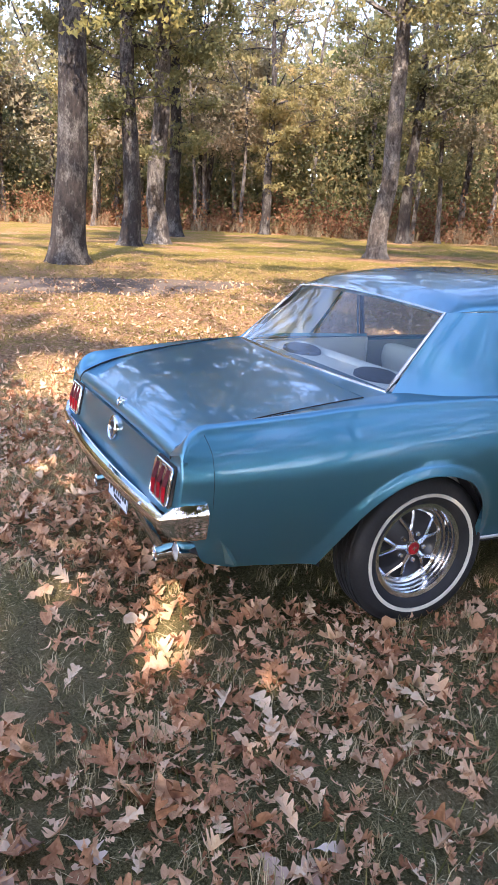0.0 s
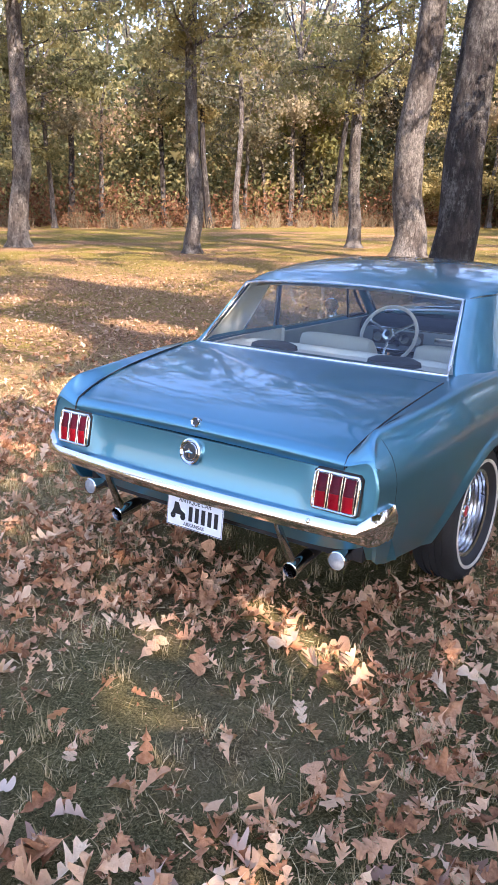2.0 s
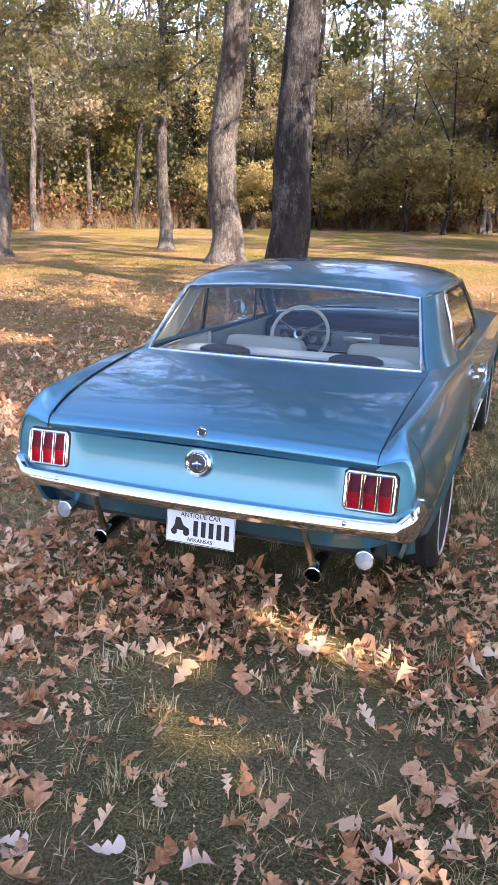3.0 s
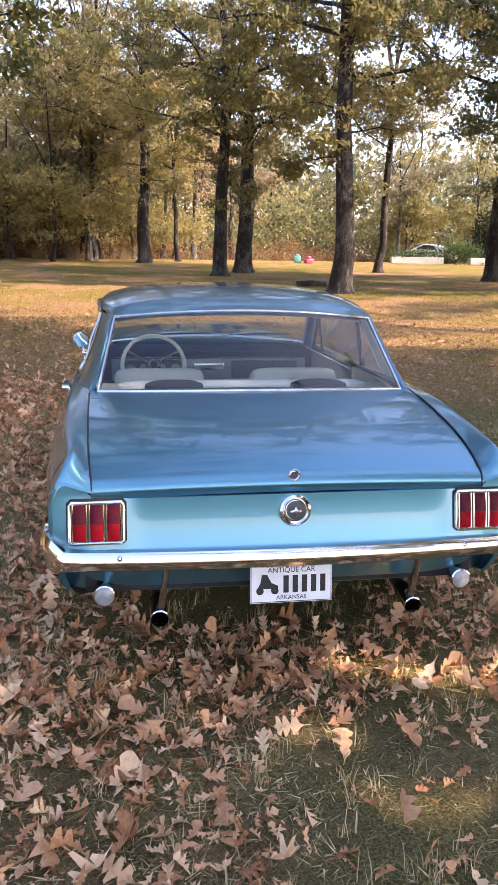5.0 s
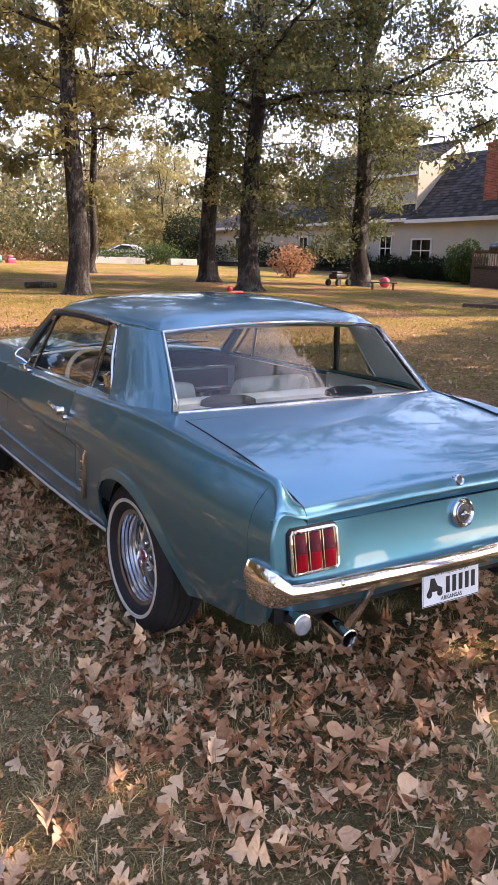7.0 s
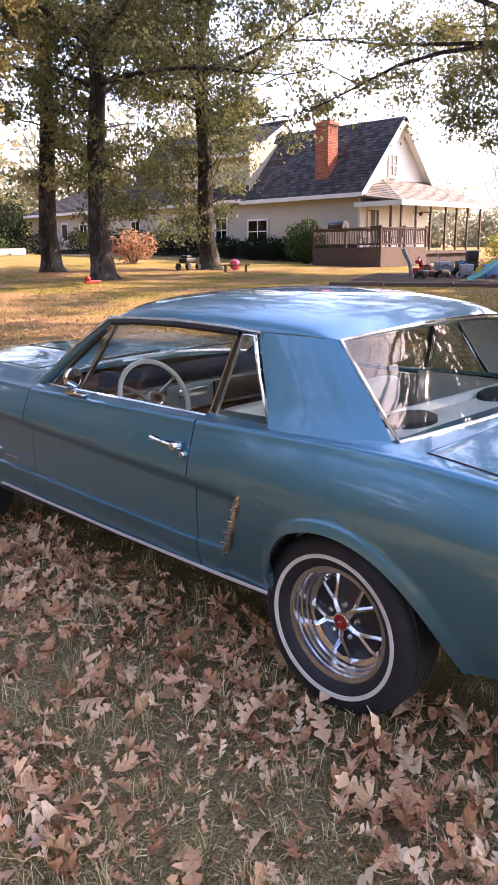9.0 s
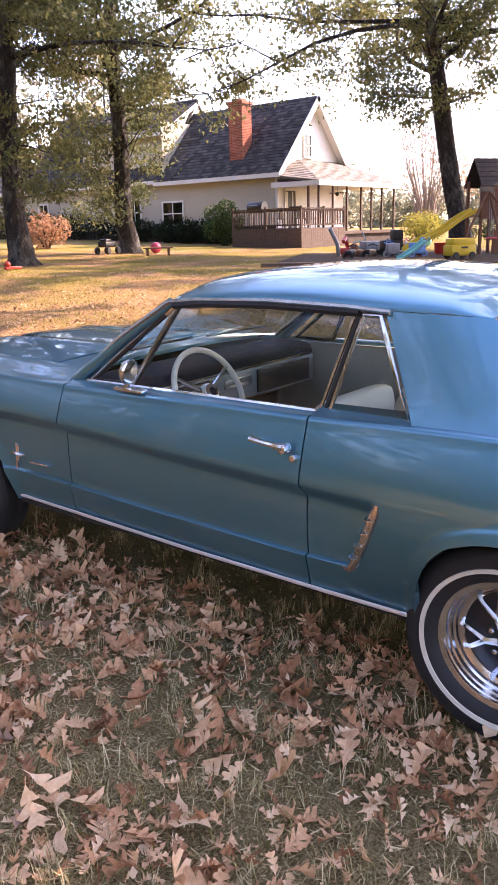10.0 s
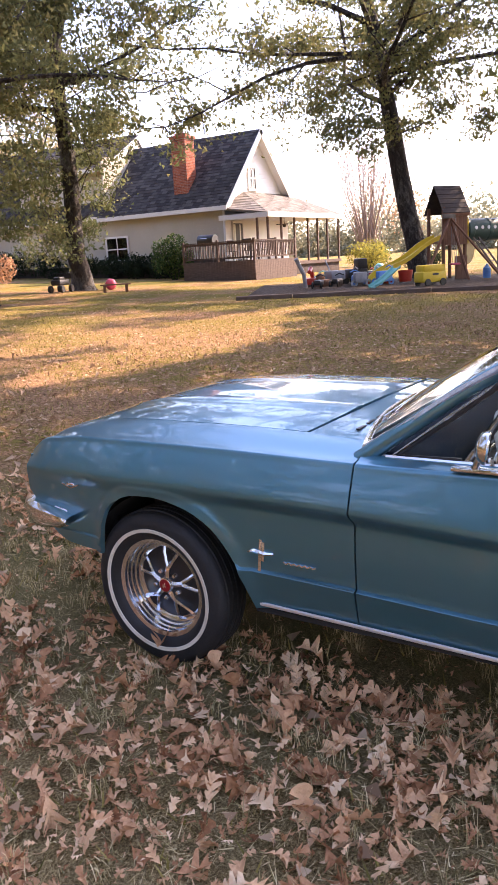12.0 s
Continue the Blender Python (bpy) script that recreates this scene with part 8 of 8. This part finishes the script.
toy("plastic_bin", 22.4, 10.9, lathe([(0.001, 0.0), (0.2, 0.0), (0.25, 0.4), (0.23, 0.4), (0.19, 0.03), (0.001, 0.03)], 16), red_plastic, "red plastic bucket under the slide")
for k, (x, y, mat, word) in enumerate(((19.9, 12.2, black_plastic, "black"), (20.7, 11.9, blue_plastic, "blue"), (21.3, 11.4, red_plastic, "red"), (20.1, 11.5, grey_plastic, "grey"), (21.9, 12.9, black_plastic, "black"), (21.0, 13.4, teal_plastic, "teal"), (22.9, 12.3, grey_plastic, "grey"), (20.6, 10.9, blue_plastic, "blue"), (19.2, 12.5, black_plastic, "black"))):
    w, h = 0.22 + 0.05 * (k % 3), 0.16 + 0.06 * (k % 4)
    toy("toy_trike", x, y, merge(box(-w, w, -0.10, 0.10, 0.12, 0.12 + h, 0.04), tube([(w * 0.7, -0.16, 0.22 + h), (w * 0.75, 0.0, 0.28 + h), (w * 0.7, 0.16, 0.22 + h)], 0.02, 6), *[moved(lathe([(0.06, -0.02), (0.11, -0.02), (0.12, 0.0), (0.11, 0.02), (0.06, 0.02)], 14, "y"), pose(px, py, 0.12)) for px, py in ((w, 0), (-w, 0.14), (-w, -0.14))]), mat, "small %s ride-on toy lying in the mulch" % word, turn=47 * k)
toy("pipe_toy", 19.6, 13.2, tube([(0, 0, 0), (-0.1, 0, 0.45), (-0.4, 0.1, 0.95)], 0.07, 8), grey_plastic, "grey leaning plastic pipe")
qd = thing("ride_on_quad", (18.7, 23.4, float(terrain(18.7, 23.4))), "small black ride-on quad bike beside the oak", "toy quad", "", 20)
part("body", merge(box(-0.45, 0.45, -0.2, 0.2, 0.28, 0.5, 0.06), box(-0.35, 0.1, -0.16, 0.16, 0.48, 0.6, 0.05)), black_plastic, qd)
for x in (-0.4, 0.4):
    for y in (-0.24, 0.24):
        part("wheel", moved(lathe([(0.001, -0.06), (0.13, -0.06), (0.15, 0.0), (0.13, 0.06), (0.001, 0.06)], 16, "y"), pose(x, y, 0.15)), rubber, qd)
part("handlebar", tube([(0.25, -0.28, 0.75), (0.3, 0, 0.7), (0.25, 0.28, 0.75)], 0.02, 6), black_metal, qd)
bn = thing("low_bench", (18.7, 20.6, float(terrain(18.7, 20.6))), "low wooden bench on the lawn", "bench", "", -40)
part("seat", box(-0.55, 0.55, -0.13, 0.13, 0.26, 0.31, 0.01), cedar, bn)
for x in (-0.4, 0.4):
    part("leg", box(x - 0.04, x + 0.04, -0.11, 0.11, 0, 0.26), cedar, bn)
toy("lawn_toy", 10.6, 18.3, merge(box(-0.3, 0.3, -0.05, 0.05, 0.02, 0.1, 0.02), ball((-0.2, 0, 0.16), 0.09)), red_plastic, "small red and blue plastic toy on the lawn", turn=10)
toy("fallen_log", 5.3, 20.9, tube([(-0.5, 0, 0.10), (0.0, 0.03, 0.12), (0.5, -0.02, 0.10)], [0.09, 0.10, 0.08], 10), bark, "short dark log lying in the grass", "log", 12)
# coloured toys at the lawn's far side
toy("toy_house", 10.2, 42.2, merge(box(-0.24, 0.24, -0.2, 0.2, 0, 0.26, 0.05), box(-0.16, 0.1, -0.16, 0.16, 0.26, 0.40, 0.04)), pink_plastic, "pink plastic play box on the far lawn", turn=15)
toy("toy_box", 9.6, 42.6, merge(box(-0.2, 0.2, -0.16, 0.16, 0, 0.40, 0.05), box(-0.1, 0.1, -0.1, 0.1, 0.40, 0.52, 0.03)), teal_plastic, "teal plastic play box on the far lawn", turn=-10)


# ---- far yard: planters and parked cars ----
pl = thing("raised_planter", (19.5, 45.5, float(terrain(19.5, 45.5))), "pale raised planter beds with leafy plants", "planter", "", -12)
part("bed", merge(box(-3.0, 0.3, -0.5, 0.5, 0, 0.42, 0.02), box(2.0, 3.8, -0.5, 0.5, 0, 0.42, 0.02)), white_paint, pl, smooth=False)
rp_ = np.random.default_rng(9)
C = rp_.normal(0, 1, (1800, 3)) * np.array([0.75, 0.35, 0.35]) + np.array([1.2, 0, 0.75])
C2 = rp_.normal(0, 1, (900, 3)) * np.array([0.9, 0.3, 0.18]) + np.array([-1.6, 0, 0.6])
V, F = leaf_quads(np.abs(np.concatenate([C, C2])) * np.sign(np.concatenate([C, C2]) * [1, 1, 0] + [0, 0, 1]), 0.14, rp_)
part("plant", quick_mesh("plant", V, F, shrub_green), shrub_green, pl)


def saloon(x, y, turn, mat, label):
    ob = thing("parked_car", (x, y, float(terrain(x, y))), label, "car", "", turn)
    prof = [(-2.25, 0.45), (-2.28, 0.75), (-2.1, 0.95), (-1.55, 1.02), (-0.9, 1.42), (0.35, 1.46), (1.15, 1.02), (2.0, 0.90), (2.28, 0.70), (2.28, 0.40), (1.9, 0.25), (-1.9, 0.25)]
    V, F = cushion(-0.9, 0.9, rounded(prof, 4))
    part("body", (V, F), mat, ob)
    part("side_glass", merge(*[prism([(-0.75, 1.03), (-0.42, 1.34), (0.28, 1.38), (0.88, 1.05)], 0.0, 0.01)]), black_plastic, ob, smooth=False).matrix_basis = Matrix(((0, 0, 1, 0.905), (1, 0, 0, 0), (0, 1, 0, 0), (0, 0, 0, 1)))
    part("side_glass", merge(*[prism([(-0.75, 1.03), (-0.42, 1.34), (0.28, 1.38), (0.88, 1.05)], 0.0, 0.01)]), black_plastic, ob, smooth=False).matrix_basis = Matrix(((0, 0, 1, -0.915), (1, 0, 0, 0), (0, 1, 0, 0), (0, 0, 0, 1)))
    for sx in (-0.86, 0.86):
        for sy in (-1.35, 1.4):
            part("wheel", moved(lathe([(0.001, -0.09), (0.25, -0.1), (0.32, -0.08), (0.32, 0.08), (0.25, 0.1), (0.001, 0.09)], 18, "x"), pose(sx, sy, 0.32)), rubber, ob)
    return ob


saloon(22.6, 55.0, 62, car_silver, "pale silver saloon car parked beyond the lawn")
saloon(30.0, 64.0, 75, car_dark, "dark car parked beside the house")
# ---- single fallen leaves nearest the walk ----
leaf_meshes = []
for k, (LV, LF) in enumerate(leaf_forms):
    me = bpy.data.meshes.new("oak_leaf")
    me.from_pydata([tuple(p) for p in LV], [], [tuple(int(i) for i in f) for f in LF])
    me.polygons.foreach_set("use_smooth", [True] * len(me.polygons))
    me.materials.append(loose_leaf)
    leaf_meshes.append(me)
rl = random.Random(12)
made = 0
while made < 300:
    a = rl.uniform(radians(-215), radians(10))
    d = rl.uniform(1.6, 3.0)
    x, y = 1.05 * d * math.cos(a), d * math.sin(a) * 0.8 - (0.9 if math.sin(a) < 0 else -0.8 * math.sin(a) * 2)
    if abs(x) < 0.9 and -0.9 < y < 3.4:
        continue
    ob = new("oak_leaf", leaf_meshes[rl.randrange(len(leaf_meshes))])
    ob.parent = ground
    s = rl.uniform(0.085, 0.135)
    ob.matrix_basis = pose(x, y, float(terrain(x, y)) + 0.018 * noise.noise((x * 0.8, y * 0.8, 3.1)) + 0.022, rl.gauss(0, 10), rl.gauss(0, 10), rl.uniform(0, 360)) @ Matrix.Scale(s, 4)
    made += 1
